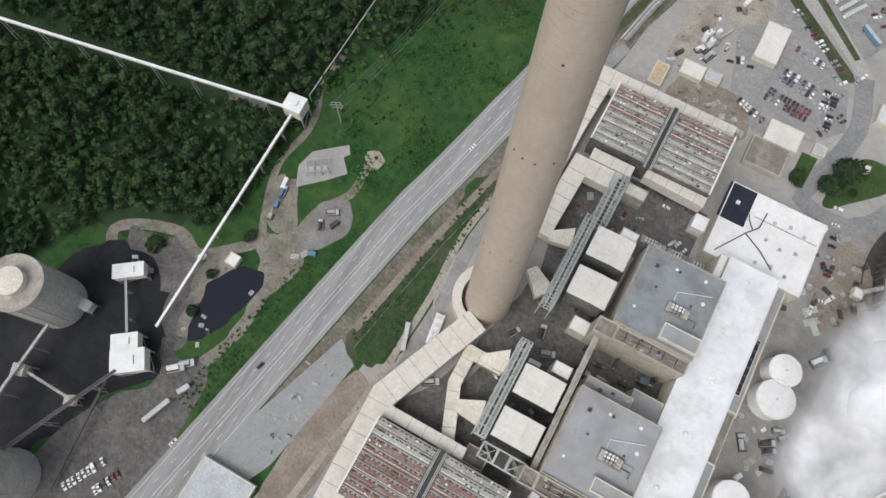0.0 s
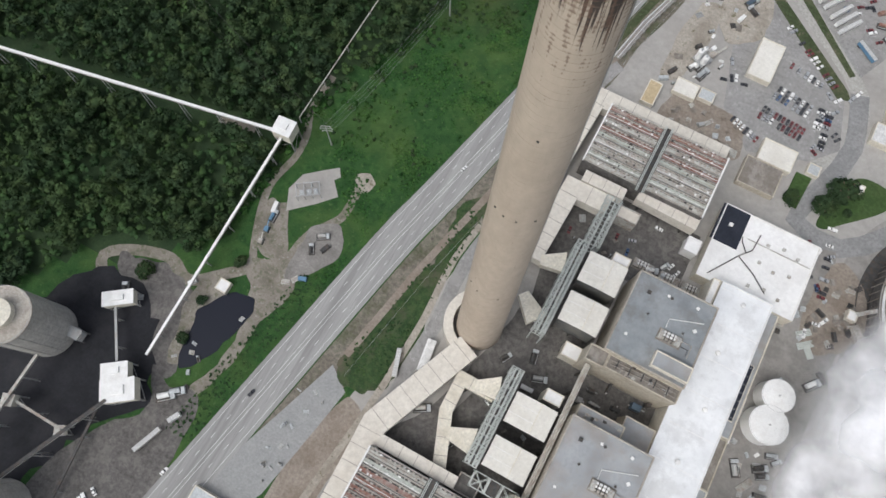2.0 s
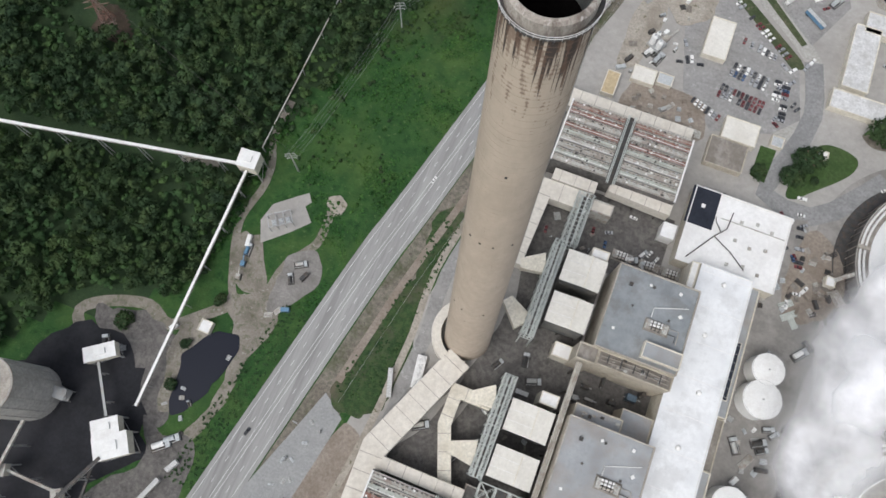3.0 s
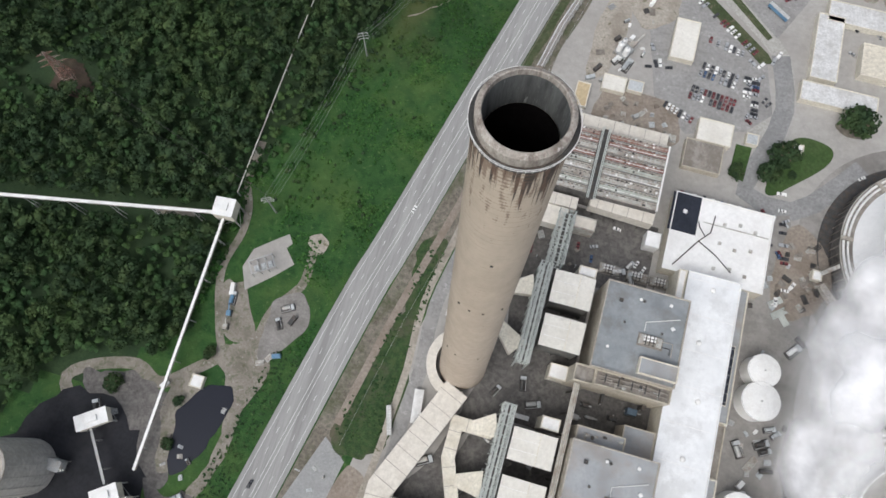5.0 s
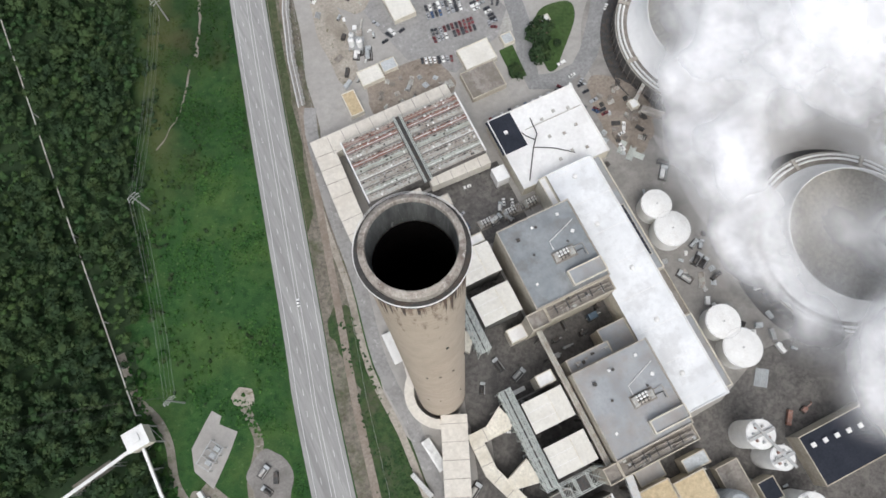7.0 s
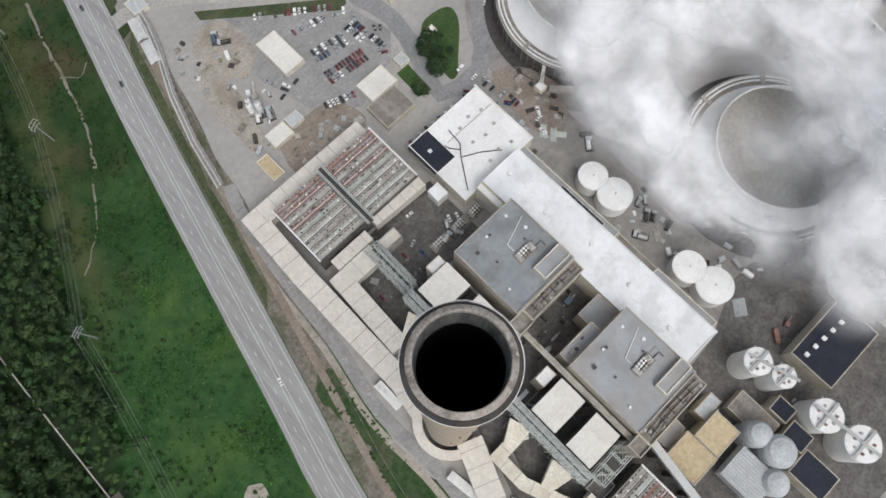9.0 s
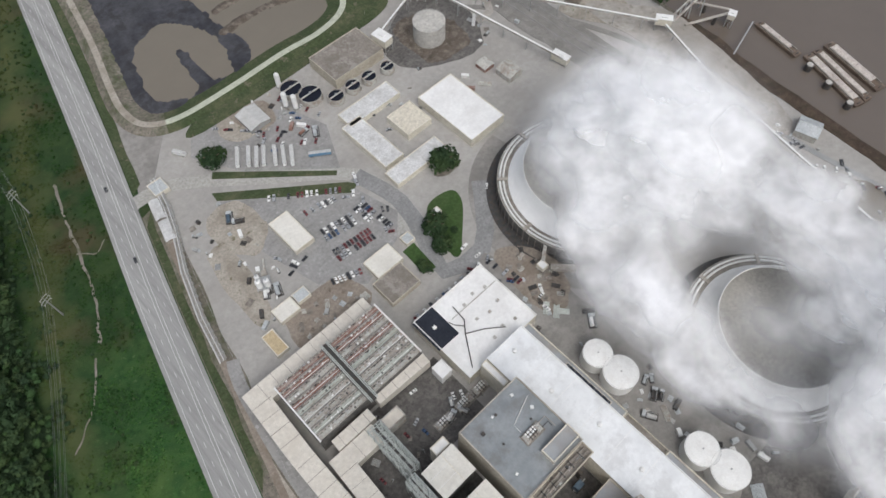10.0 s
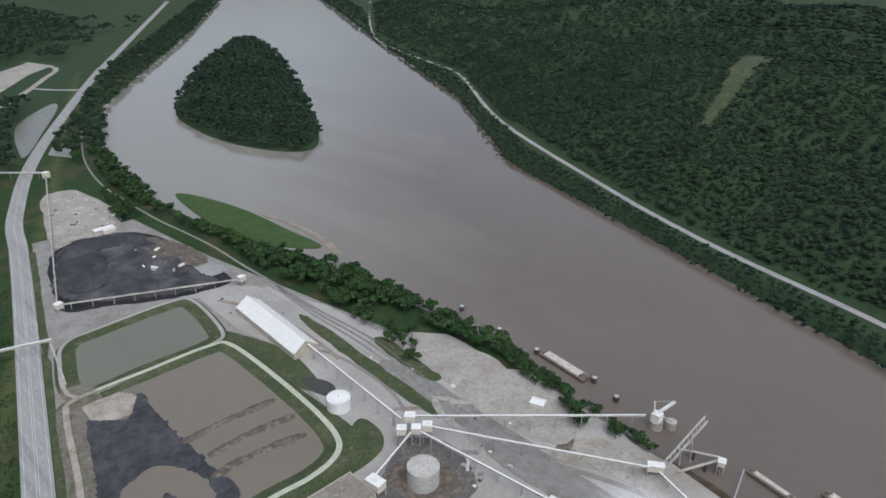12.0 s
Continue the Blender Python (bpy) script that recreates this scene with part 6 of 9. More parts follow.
# turbine hall roof and its side annex
for k, yy in enumerate(range(-48, 80, 31)):
    v = thing("roof_ventilator", "weathered white round ventilator on the turbine hall roof", "ventilator", (123 + 2.5 * ((k % 3) - 1), yy, 21.6), 0, "turbine roof vents")
    part("base", lathe(bmesh.new(), [(1.3, 0), (1.2, 0.7)], 14), M["pale_panel"], v)
    part("cowl", lathe(bmesh.new(), [(1.3, 0.6), (1.4, 0.95), (0.8, 1.3), (0, 1.35)], 14), M["white_paint"], v)
for yy in range(-60, 82, 20):
    j = thing("roof_seam", "raised white seam across the turbine hall roof", "roof seam", (123, yy, 21.6), 0, "turbine roof seams")
    part("batten", B(-14.2, 14.2, -0.12, 0.12, 0, 0.12), M["white_roof"], j)
side = hall("switchgear_annex", "narrow grey-roofed annex along the turbine hall", "annex", 138.2, 146.8, 8, 86, 10, M["cream"], M["grey_roof"], parapet=0.7)
hall("switchgear_annex", "narrow grey-roofed annex along the turbine hall", "annex", 138.2, 146.5, -66, -22, 10, M["cream"], M["grey_roof"], parapet=0.7)
hall("brown_annex", "brown-roofed link block beside the turbine hall", "annex", 138.2, 147, -21.5, 7.5, 8, M["tan"], M["brown_roof"], parapet=0.3)
sk = thing("skylight", "long black glazed skylight beside the turbine hall", "skylight", (142.3, 34.5, 9.4))
part("frame", B(-2.3, 2.3, -17, 17, 0, 0.7), M["cream"], sk)
part("glazing", B(-1.9, 1.9, -16.6, 16.6, 0.72, 0.9), M["dark_roof"], sk)
for yy in range(-15, 16, 5):
    part("glazing_bar", B(-1.9, 1.9, yy - 0.12, yy + 0.12, 0.9, 1.0), M["steel"], sk)
gut = thing("pipe_cover", "white pipe cover beside the turbine hall annex", "pipe", (149, 24, 0))
part("pipe_run", B(-0.9, 0.9, -16, 12, 0, 2.2), M["white_paint"], gut)

# annex: black roof bay, pipes across the white roof
bb = thing("roof_bay", "black felt roof bay on the office annex", "roof bay", (102.3, 121, 11.7))
part("felt", B(-8.3, 8.3, -12, 12, 0, 0.35), M["dark_roof"], bb)
part("hatch", B(-1.1, 1.1, -0.2, 1.9, 0.35, 1.2), M["white_paint"], bb, "white roof hatch")
part("kerb", B(8.3, 8.7, -12, 12, 0, 0.6), M["white_roof"], bb)
for k, pts in enumerate((((113, 106), (119, 113), (120, 124)), ((113, 106), (124, 100), (134, 92)), ((113, 106), (107, 97), (101, 88)), ((116, 110), (112, 115), (111, 118)))):
    t_ = thing("roof_pipe", "dark pipe lying across the white annex roof", "pipe", (0, 0, 11.7), 0, "annex roof pipes")
    part("pipe_run", pipe(bmesh.new(), [(*p, 0.55) for p in pts], 0.32), M["dark_steel"], t_)
for k in range(9):
    v = thing("roof_vent", "small grey roof vent on the white annex roof", "roof vent", (124 + 9 * (k % 3) + (k // 3), 92 + 14 * (k // 3) + 2 * (k % 2), 11.6), 0, "annex roof vents")
    part("curb", B(-0.8, 0.8, -0.8, 0.8, 0, 0.7), M["steel"], v)
    part("hood", B(-0.95, 0.95, -0.95, 0.95, 0.8, 1.1), M["pale_panel"], v)
st = thing("roof_step", "raised seam across the white annex roof", "roof seam", (124, 118.5, 11.6))
part("batten", B(-10, 28, -0.25, 0.25, 0, 0.5), M["pale_panel"], st)
yw = hall("stair_block", "yellow-cream block beside the turbine hall", "stair block", 103.6, 107.8, 66, 84, 20, M["cream"], M["white_roof"], parapet=0.4)


# ---------------------------------------------------------------- precipitators
def precipitator(x0, x1, y0, y1, h, label, red_rows, rows=9):
    e = thing("precipitator", label, "precipitator", (x0, y0, 0), 0, "precipitators")
    w, d = x1 - x0, y1 - y0
    part("casing", B(0, w, 0, d, 0, h - 1.0), M["dark_yard"], e, "dark steel casing")
    mid = w * 0.49
    pitch = d / rows
    for side, (a, b) in enumerate(((0.8, mid - 3.2), (mid + 3.2, w - 0.8))):
        for k in range(rows):
            ya = k * pitch
            mt = M["rust_red"] if k in red_rows else M["panel_green"] if k % 3 == 1 else M["pale_panel"]
            row = part("roof_panel", B(a, b, ya + 0.5, ya + pitch * 0.66, h - 1.0, h - 0.1 * (k % 3)), mt, e, "rust-red roof panel" if k in red_rows else "pale weathered roof panel")
            rg = np.random.default_rng(k * 7 + side)
            for xx in np.arange(a + 1.5, b - 1, 2.7):
                s = rg.uniform(0.35, 0.85)
                top = h + rg.uniform(-0.3, 0.7)
                yo = rg.uniform(-0.3, 0.3)
                part("rapper_box", B(xx - s, xx + s, ya + pitch * 0.72 - 0.45 + yo, ya + pitch * 0.72 + 0.45 + yo, h - 1.0, top), M[rg.choice(["pale_panel", "steel", "white_paint", "pale_stained", "dark_steel"], p=[0.36, 0.2, 0.04, 0.26, 0.14])], row)
            for xx in rg.uniform(a + 1, b - 1, 4):
                part("roof_hatch", B(xx - 0.5, xx + 0.5, ya + pitch * 0.3 - 0.5, ya + pitch * 0.3 + 0.5, h, h + rg.uniform(0.3, 0.9)), M[rg.choice(["pale_panel", "white_paint", "dark_steel"])], row)
            part("pipe_run", pipe(bmesh.new(), [(a + 0.4, ya + pitch * (0.15 + 0.1 * (k % 3)), h + 0.25), (b - 0.4, ya + pitch * (0.15 + 0.1 * (k % 3)), h + 0.25)], 0.2, 6), M["white_paint" if k % 2 else "pale_stained"], row)
            part("walkway", B(a, b, ya + pitch * 0.84, ya + pitch * 0.97, h - 1.0, h - 0.55), M["pale_stained"], e)
            part("handrail", beam(bmesh.new(), (a, ya + pitch * 0.99, h + 0.3), (b, ya + pitch * 0.99, h + 0.3), 0.14), M["steel"], e)
    for xx in (0.35, w - 0.35):
        part("edge_beam", B(xx - 0.45, xx + 0.45, 0, d, h - 1.0, h + 0.5), M["white_paint"], e, "white edge beam")
    # the steel gallery down the middle
    for o in (-2.4, -1.5, 1.5, 2.4):
        part("gallery_beam", beam(bmesh.new(), (mid + o, -3, h + 1.6), (mid + o, d + 1, h + 1.6), 0.35), M["steel_green"], e)
        part("gallery_beam", beam(bmesh.new(), (mid + o, -3, h + 0.2), (mid + o, d + 1, h + 0.2), 0.35), M["steel_green"], e)
    for s in (-1, 1):
        for yy in np.arange(-3, d, 1.7):
            part("brace", beam(bmesh.new(), (mid + s * 1.5, yy, h + 1.6), (mid + s * 2.4, yy + 1.7, h + 1.6), 0.12), M["steel_green"], e)
            part("brace", beam(bmesh.new(), (mid + s * 2.4, yy, h + 0.2), (mid + s * 2.4, yy + 1.7, h + 1.6), 0.12), M["steel_green"], e)
    part("gallery_deck", B(mid - 1.4, mid + 1.4, -3, d + 1, h - 0.6, h - 0.4), M["dark_steel"], e)
    return e


precipitator(8.6, 84.6, 114, 156, 20, "large steel precipitator with rusty and pale roof rows", {5, 7, 8})
precipitator(-20, 57, -127.5, -85, 20, "large steel precipitator with rust-red roof rows", {0, 1, 2, 3, 4, 5, 6})


# ---------------------------------------------------------------- flue ducts
def duct(line, half, z0, z1, label, name="flue_duct", mat="duct_cream", legs=True, bands=9.5):
    """A big square duct along a line, with flange bands and legs."""
    e = thing(name, label, "duct")
    p = np.array(line, float)
    seg = np.diff(p, axis=0)
    seg /= np.linalg.norm(seg, axis=1)[:, None]
    nr = np.c_[seg[:, 1], -seg[:, 0]]
    offs = []
    for i in range(len(p)):
        if i in (0, len(p) - 1):
            m = nr[min(i, len(nr) - 1)]
        else:
            m = nr[i - 1] + nr[i]
            m = m / (m @ nr[i])
        offs.append(m * half)
    for i in range(len(p) - 1):
        bm = bmesh.new()
        q = [p[i] - offs[i], p[i] + offs[i], p[i + 1] + offs[i + 1], p[i + 1] - offs[i + 1]]
        prism(bm, [tuple(v) for v in q], z0, z1)
        run_ = part("duct_run", bm, M[mat], e)
        ln = np.linalg.norm(p[i + 1] - p[i])
        for s in np.arange(bands * 0.5, ln - 2, bands):
            c = p[i] + seg[i] * s
            a, b = c - nr[i] * (half + 0.25), c + nr[i] * (half + 0.25)
            part("flange", beam(bmesh.new(), (*a, z1 - 0.1), (*b, z1 - 0.1), 0.35, 0.6), M["pale_stained"], run_)
        if legs:
            for s in np.arange(4, ln, 14):
                for o in (-half * 0.8, half * 0.8):
                    c = p[i] + seg[i] * s + nr[i] * o
                    part("leg", B(c[0] - 0.4, c[0] + 0.4, c[1] - 0.4, c[1] + 0.4, 0, z0 + 0.05), M["dark_steel"], e)
    return e


duct([(84, 161.5), (-1.5, 161.5), (-3.5, 118), (-3.8, 74), (-4, 34), (-7, 14)], 6.5, 4, 12, "long white flue duct from the precipitator to the chimney")
duct([(36, 98), (10.8, 98), (8.7, 48)], 5.8, 5, 14, "bent white flue duct beside the chimney")
duct([(1, -14), (-24, -74), (-22.5, -140), (-22.5, -190)], 7.2, 4, 12, "long white flue duct south of the chimney")
duct([(26, -31), (6, -31), (6, -50), (17, -78), (20, -84)], 3.6, 4, 10, "small bent tan flue duct between the ducts", mat="cream")
duct([(13.5, 108), (40, 108)], 3.6, 6, 15, "white header duct beside the precipitator", bands=9)
duct([(47, 113), (85, 111.5)], 4.2, 6, 15, "white header duct beside the precipitator", bands=9)
duct([(-18, -80.5), (28, -80.5)], 3.4, 6, 15, "white header duct beside the southern precipitator", bands=9)
hall("fan_house", "small pale block with framed roof", "block", 41, 53.5, 94.5, 102, 13, M["pale_panel"], M["duct_cream"], parapet=0.5)
hall("fan_house", "small white block beside the precipitator", "block", 84, 92, 96, 105, 10, M["white_roof"], M["white_roof"], parapet=0.3)
hall("fan_house", "small pale block with framed roof", "block", 28, 40, -84, -74, 12, M["pale_panel"], M["dark_yard"], parapet=0.5)


# ---------------------------------------------------------------- white catalyst boxes and the steel frames beside them
def reactor(x0, x1, y0, y1, label):
    e = thing("reactor_box", label, "reactor", (x0, y0, 0), 0, "reactor boxes")
    w, d = x1 - x0, y1 - y0
    part("body", B(0.6, w - 0.6, 0.6, d - 0.6, 7, 29), M["shade_grey_body"], e)
    bm = bmesh.new()
    r = [(0, 29), (w * 0.62, 30.2), (w, 29.4)]
    lo, hi = [bm.verts.new((x, 0, z)) for x, z in r], [bm.verts.new((x, d, z)) for x, z in r]
    lo2, hi2 = [bm.verts.new((x, 0, z - 0.7)) for x, z in r], [bm.verts.new((x, d, z - 0.7)) for x, z in r]
    for i in range(2):
        bm.faces.new((lo[i], lo[i + 1], hi[i + 1], hi[i]))
        bm.faces.new((lo2[i], lo2[i + 1], lo[i + 1], lo[i]))
        bm.faces.new((hi[i], hi[i + 1], hi2[i + 1], hi2[i]))
        bm.faces.new((lo2[i + 1], lo2[i], hi2[i], hi2[i + 1]))
    bm.faces.new((lo2[0], lo[0], hi[0], hi2[0]))
    bm.faces.new((lo[2], lo2[2], hi2[2], hi[2]))
    bmesh.ops.recalc_face_normals(bm, faces=bm.faces)
    part("roof", bm, M["reactor_sheet"], e, "ivory sheet roof")
    part("ridge_strip", B(w * 0.62 - 0.25, w * 0.62 + 0.25, 0, d, 30.15, 30.35), M["cream"], e)
    for a in (1.2, w / 2, w - 1.2):
        for b in (1.2, d - 1.2):
            part("leg", B(a - 0.5, a + 0.5, b - 0.5, b + 0.5, 0, 7), M["dark_steel"], e)
    for b in (d * 0.33, d * 0.66):
        part("roof_seam", beam(bmesh.new(), (0, b, 29.12), (w * 0.62, b, 30.32), 0.2, 0.1), M["white_roof"], e)


for x0, x1, y0, y1 in ((36, 58.4, 43.6, 62), (36, 58.4, 19.2, 36.8), (34.5, 57.6, -41.8, -25), (34.5, 57.6, -66, -49.6)):
    reactor(x0, x1, y0, y1, "white sheet-clad reactor box on steel legs")
for x0, x1, y0, y1, h in ((48.5, 58, 63, 68.5, 27), (47, 57, 6, 14, 14), (48, 57.5, -22, -15.5, 25)):
    hall("reactor_annex", "small white roofed block beside the reactors", "block", x0, x1, y0, y1, h, M["cream"], M["white_roof"], parapet=0.25)


def frame_tower(x0, x1, y0, y1, h, label):
    """Braced steelwork with walkways on several levels."""
    e = thing("steel_frame", label, "steel frame", (x0, y0, 0), 0, "steel frames")
    w, d = x1 - x0, y1 - y0
    n = int(d / 5)
    ys = [d * k / n for k in range(n + 1)]
    for yy in ys:
        for xx in (0, w):
            part("column", B(xx - 0.3, xx + 0.3, yy - 0.3, yy + 0.3, 0, h), M["steel_green"], e)
    for z in (h - 12, h - 6, h):
        for xx in (0, w * 0.35, w * 0.65, w):
            part("girder", B(xx - 0.22, xx + 0.22, 0, d, z - 0.4, z), M["steel_green"], e)
        bm = bmesh.new()
        for yy in ys:
            box(bm, 0, w, yy - 0.18, yy + 0.18, z - 0.35, z)
        for k in range(n):
            beam(bm, (0, ys[k], z), (w * 0.35, ys[k + 1], z), 0.2)
            beam(bm, (w * 0.35, ys[k], z), (0, ys[k + 1], z), 0.2)
            beam(bm, (w, ys[k], z), (w * 0.65, ys[k + 1], z), 0.2)
            beam(bm, (w * 0.65, ys[k], z), (w, ys[k + 1], z), 0.2)
        tagged(part("cross_bracing", bm, M["steel_green"], e), "thin crossed steel bracing", kind="stuff")
    part("walkway", B(w * 0.38, w * 0.62, 0, d, h - 6.3, h - 6.15), M["dark_steel"], e)
    for k in range(n):
        for xx in (0, w):
            part("side_brace", beam(bmesh.new(), (xx, ys[k], 2), (xx, ys[k + 1], h - 12), 0.22), M["steel_green"], e)
            part("side_brace", beam(bmesh.new(), (xx, ys[k + 1], h - 12), (xx, ys[k], h - 2), 0.22), M["steel_green"], e)
    bm = bmesh.new()
    for xx in (0, w):
        beam(bm, (xx, 0, h + 1.1), (xx, d, h + 1.1), 0.12)
    part("handrail", bm, M["steel"], e)


frame_tower(27.2, 33.6, 8, 64, 32, "pale green-grey braced steel frame beside the reactors")
frame_tower(26.6, 33, -69, -15, 32, "pale green-grey braced steel frame beside the reactors")
frame_tower(31, 40, 68, 100, 22, "pale steel frame carrying pipes to the precipitator")
frame_tower(34, 58, -78, -70, 26, "pale steel frame with pipes beside the boiler")


def funnel(x0, y0, x1, y1, w0, w1, z0, z1, label):
    """A tapering duct from a wide mouth to a narrow neck."""
    e = thing("transition_duct", label, "duct")
    d = Vector((x1 - x0, y1 - y0, 0)).normalized()
    n_ = Vector((-d.y, d.x, 0))
    bm = bmesh.new()
    a = [Vector((x0, y0, z)) + n_ * s for z, s in ((z0, -w0 / 2), (z0, w0 / 2), (z0 + 6, w0 / 2), (z0 + 6, -w0 / 2))]
    b = [Vector((x1, y1, z)) + n_ * s for z, s in ((z1, -w1 / 2), (z1, w1 / 2), (z1 + 6, w1 / 2), (z1 + 6, -w1 / 2))]
    a, b = [bm.verts.new(v) for v in a], [bm.verts.new(v) for v in b]
    bm.faces.new(a)
    bm.faces.new(b[::-1])
    for i in range(4):
        bm.faces.new((a[(i + 1) % 4], a[i], b[i], b[(i + 1) % 4]))
    bmesh.ops.recalc_face_normals(bm, faces=bm.faces)
    part("duct_run", bm, M["cream"], e)
    part("leg", B((x0 + x1) / 2 - 0.5, (x0 + x1) / 2 + 0.5, (y0 + y1) / 2 - 0.5, (y0 + y1) / 2 + 0.5, 0, (z0 + z1) / 2), M["dark_steel"], e)


funnel(27, 53, 14, 49, 12, 6, 12, 8, "tan tapering duct into the flue")
funnel(27, 16, 14, 27, 12, 6, 12, 8, "tan tapering duct into the flue")
funnel(26.5, -27, 14, -31, 13, 6, 12, 4, "tan tapering duct into the flue")
funnel(26.5, -58, 12, -60, 14, 6, 12, 4, "tan tapering duct into the flue")

# fan coolers beside the chimney
def cooler(x, y, turn, label):
    e = thing("fan_cooler", label, "cooler", (x, y, 0), turn, "fan coolers")
    part("frame", B(-2.6, 2.6, -9.3, 9.3, 2.6, 4.0), M["white_paint"], e)
    for k in range(4):
        c = -6.9 + 4.6 * k
        f = part("fan_ring", lathe(bmesh.new(), [(1.75, 4.0), (1.85, 4.7), (1.7, 4.7), (1.6, 4.0)], 20, 0, c, close=True), M["white_paint"], e)
        bm = bmesh.new()
        for a in (0, 1.05, 2.09):
            beam(bm, (-1.6 * math.cos(a), c - 1.6 * math.sin(a), 4.35), (1.6 * math.cos(a), c + 1.6 * math.sin(a), 4.35), 0.5, 0.08)
        part("fan_blade", bm, M["white_paint"], f)
    for sx in (-2.3, 2.3):
        for sy in (-8.8, 0, 8.8):
            part("leg", B(sx - 0.2, sx + 0.2, sy - 0.2, sy + 0.2, 0, 2.6), M["steel"], e)


cooler(-17.8, -28.5, 8, "white four-fan cooler on steel legs")
cooler(-14.2, 34.5, 0, "white four-fan cooler on steel legs")


# ---------------------------------------------------------------- tanks
def tank(x, y, r, h, label, dome=1.2, mat="white_paint", group="white tanks", band=None):
    e = thing("storage_tank", label, "tank", (x, y, 0), 0, group)
    part("shell", lathe(bmesh.new(), [(r, 0), (r, h)], 40), M[mat], e)
    part("roof", lathe(bmesh.new(), [(r + 0.12, h - 0.15), (r + 0.12, h + 0.1), (r * 0.6, h + dome * 0.7), (0, h + dome)], 40), M[mat], e)
    part("top_rail", lathe(bmesh.new(), [(r - 0.05, h + 1.05), (r + 0.05, h + 1.05), (r + 0.05, h + 1.15), (r - 0.05, h + 1.15)], 40, close=True), M["steel"], e)
    bm = bmesh.new()
    for k in range(26):
        a = -0.4 + k * 0.05
        rr = r + 0.5
        box(bm, rr * math.cos(a) - 0.5, rr * math.cos(a) + 0.5, rr * math.sin(a) - 0.4, rr * math.sin(a) + 0.4, h * k / 26, h * k / 26 + 0.12)
    part("stair", bm, M["steel"], e)
    part("vent", lathe(bmesh.new(), [(0.5, h + dome - 0.1), (0.5, h + dome + 0.6), (0, h + dome + 0.7)], 10), M["steel"], e)
    return e


for x, y, r in ((161.3, 42.5, 9.0), (162, 25.5, 10.6), (159.5, -34, 9.8), (161.5, -51.2, 11.0)):
    tank(x, y, r, 11.5, "white steel storage tank with low dome roof")
tank(285, 436.5, 11, 12, "white steel storage tank beside the pond dyke", 1.5)
heap("coal_bank", [(262, 340), (286, 342), (304, 314), (298, 286), (262, 288), (256, 314)], 3.0, M["brown_mud"], "brown earth bank round the foot of a silo", "earth bank", 0.4, 81, 2.6)
tank(277, 312, 13, 18, "weathered concrete-grey silo ringed by coal dust", 0.6, "concrete", "")
for x, y, r, h in ((140.2, -92.5, 7.6, 24), (143.9, -107.3, 6.4, 24), (144.5, -136, 9.0, 22), (146.5, -158, 9.6, 22)):
    t_ = tank(x, y, r, h, "white absorber tank with stained cluttered top", 0.5, "white_paint", "absorber tanks")
    for k in range(7):
        a = 0.9 * k
        part("top_nozzle", B(r * 0.55 * math.cos(a) - 0.6, r * 0.55 * math.cos(a) + 0.6, r * 0.55 * math.sin(a) - 0.6, r * 0.55 * math.sin(a) + 0.6, h, h + 1.6), M["steel"] if k % 2 else M["rust_red"], t_)
    part("top_walkway", B(-r, r, -0.8, 0.8, h + 1.6, h + 1.9), M["steel"], t_)
lk = thing("tank_bridge", "steel walkway bridging the absorber tanks", "bridge")
part("deck", beam(bmesh.new(), (139, -86, 26.2), (147, -114, 26.2), 1.6, 0.4), M["steel"], lk)
part("deck", beam(bmesh.new(), (144, -128, 24.4), (147, -167, 24.4), 1.8, 0.4), M["steel"], lk)

# scrubber buildings
hall("scrubber_building", "tall tan-roofed scrubber building beside grey ducts", "scrubber building", 88.6, 107, -111.5, -95.5, 16, M["tan"], M["tan_roof"], parapet=0.2)
hall("scrubber_building", "tan-roofed scrubber building with sheet-metal walls", "scrubber building", 69.3, 88.4, -112.5, -92, 14, M["tan"], M["tan_roof"], parapet=0.2)
hall("scrubber_annex", "pale grey-roofed annex of the scrubber", "annex", 99.5, 113.5, -95.2, -88, 12, M["tan"], M["pale_grey"], parapet=0.2)
hall("scrubber_annex", "dark grey-roofed low annex of the scrubber", "annex", 74.5, 90, -91.6, -79.8, 8, M["tan"], M["grey_roof"], parapet=0.2)
hall("filter_building", "black-roofed filter building with white vents", "filter building", 161, 204, -132, -104.5, 14, M["tan"], M["dark_roof"], parapet=0.3, rim=0)
hall("filter_building", "small black-roofed process block with tan walls", "filter building", 129, 139, -126.5, -115, 13, M["tan"], M["dark_roof"], parapet=0.3, rim=0)
hall("filter_building", "black-roofed process building with tan metal walls", "filter building", 122.5, 134, -141.8, -128.5, 13, M["tan"], M["dark_roof"], parapet=0.3, rim=0)
hall("filter_building", "black-roofed process building with tan metal walls", "filter building", 110.5, 127, -164, -142.5, 13, M["tan"], M["dark_roof"], parapet=0.3, rim=0)
hall("filter_building", "tan-walled process block beside the absorbers", "filter building", 114.5, 128, -126, -100, 9, M["tan"], M["brown_roof"], parapet=0.3, rim=0)
for k in range(5):
    v = thing("roof_vent", "white box vent on a black roof", "roof vent", (166 + 7 * k, -111 - 0.6 * k, 13.7), 0, "filter roof vents")
    part("curb", B(-0.9, 0.9, -0.9, 0.9, 0, 0.8), M["white_paint"], v)
    part("hood", B(-1.2, 1.2, -1.2, 1.2, 0.9, 1.6), M["white_paint"], v)
sc = thing("scrubber_vessel", "pale ribbed scrubber vessels and ductwork", "scrubber vessel", (106, -126, 0))
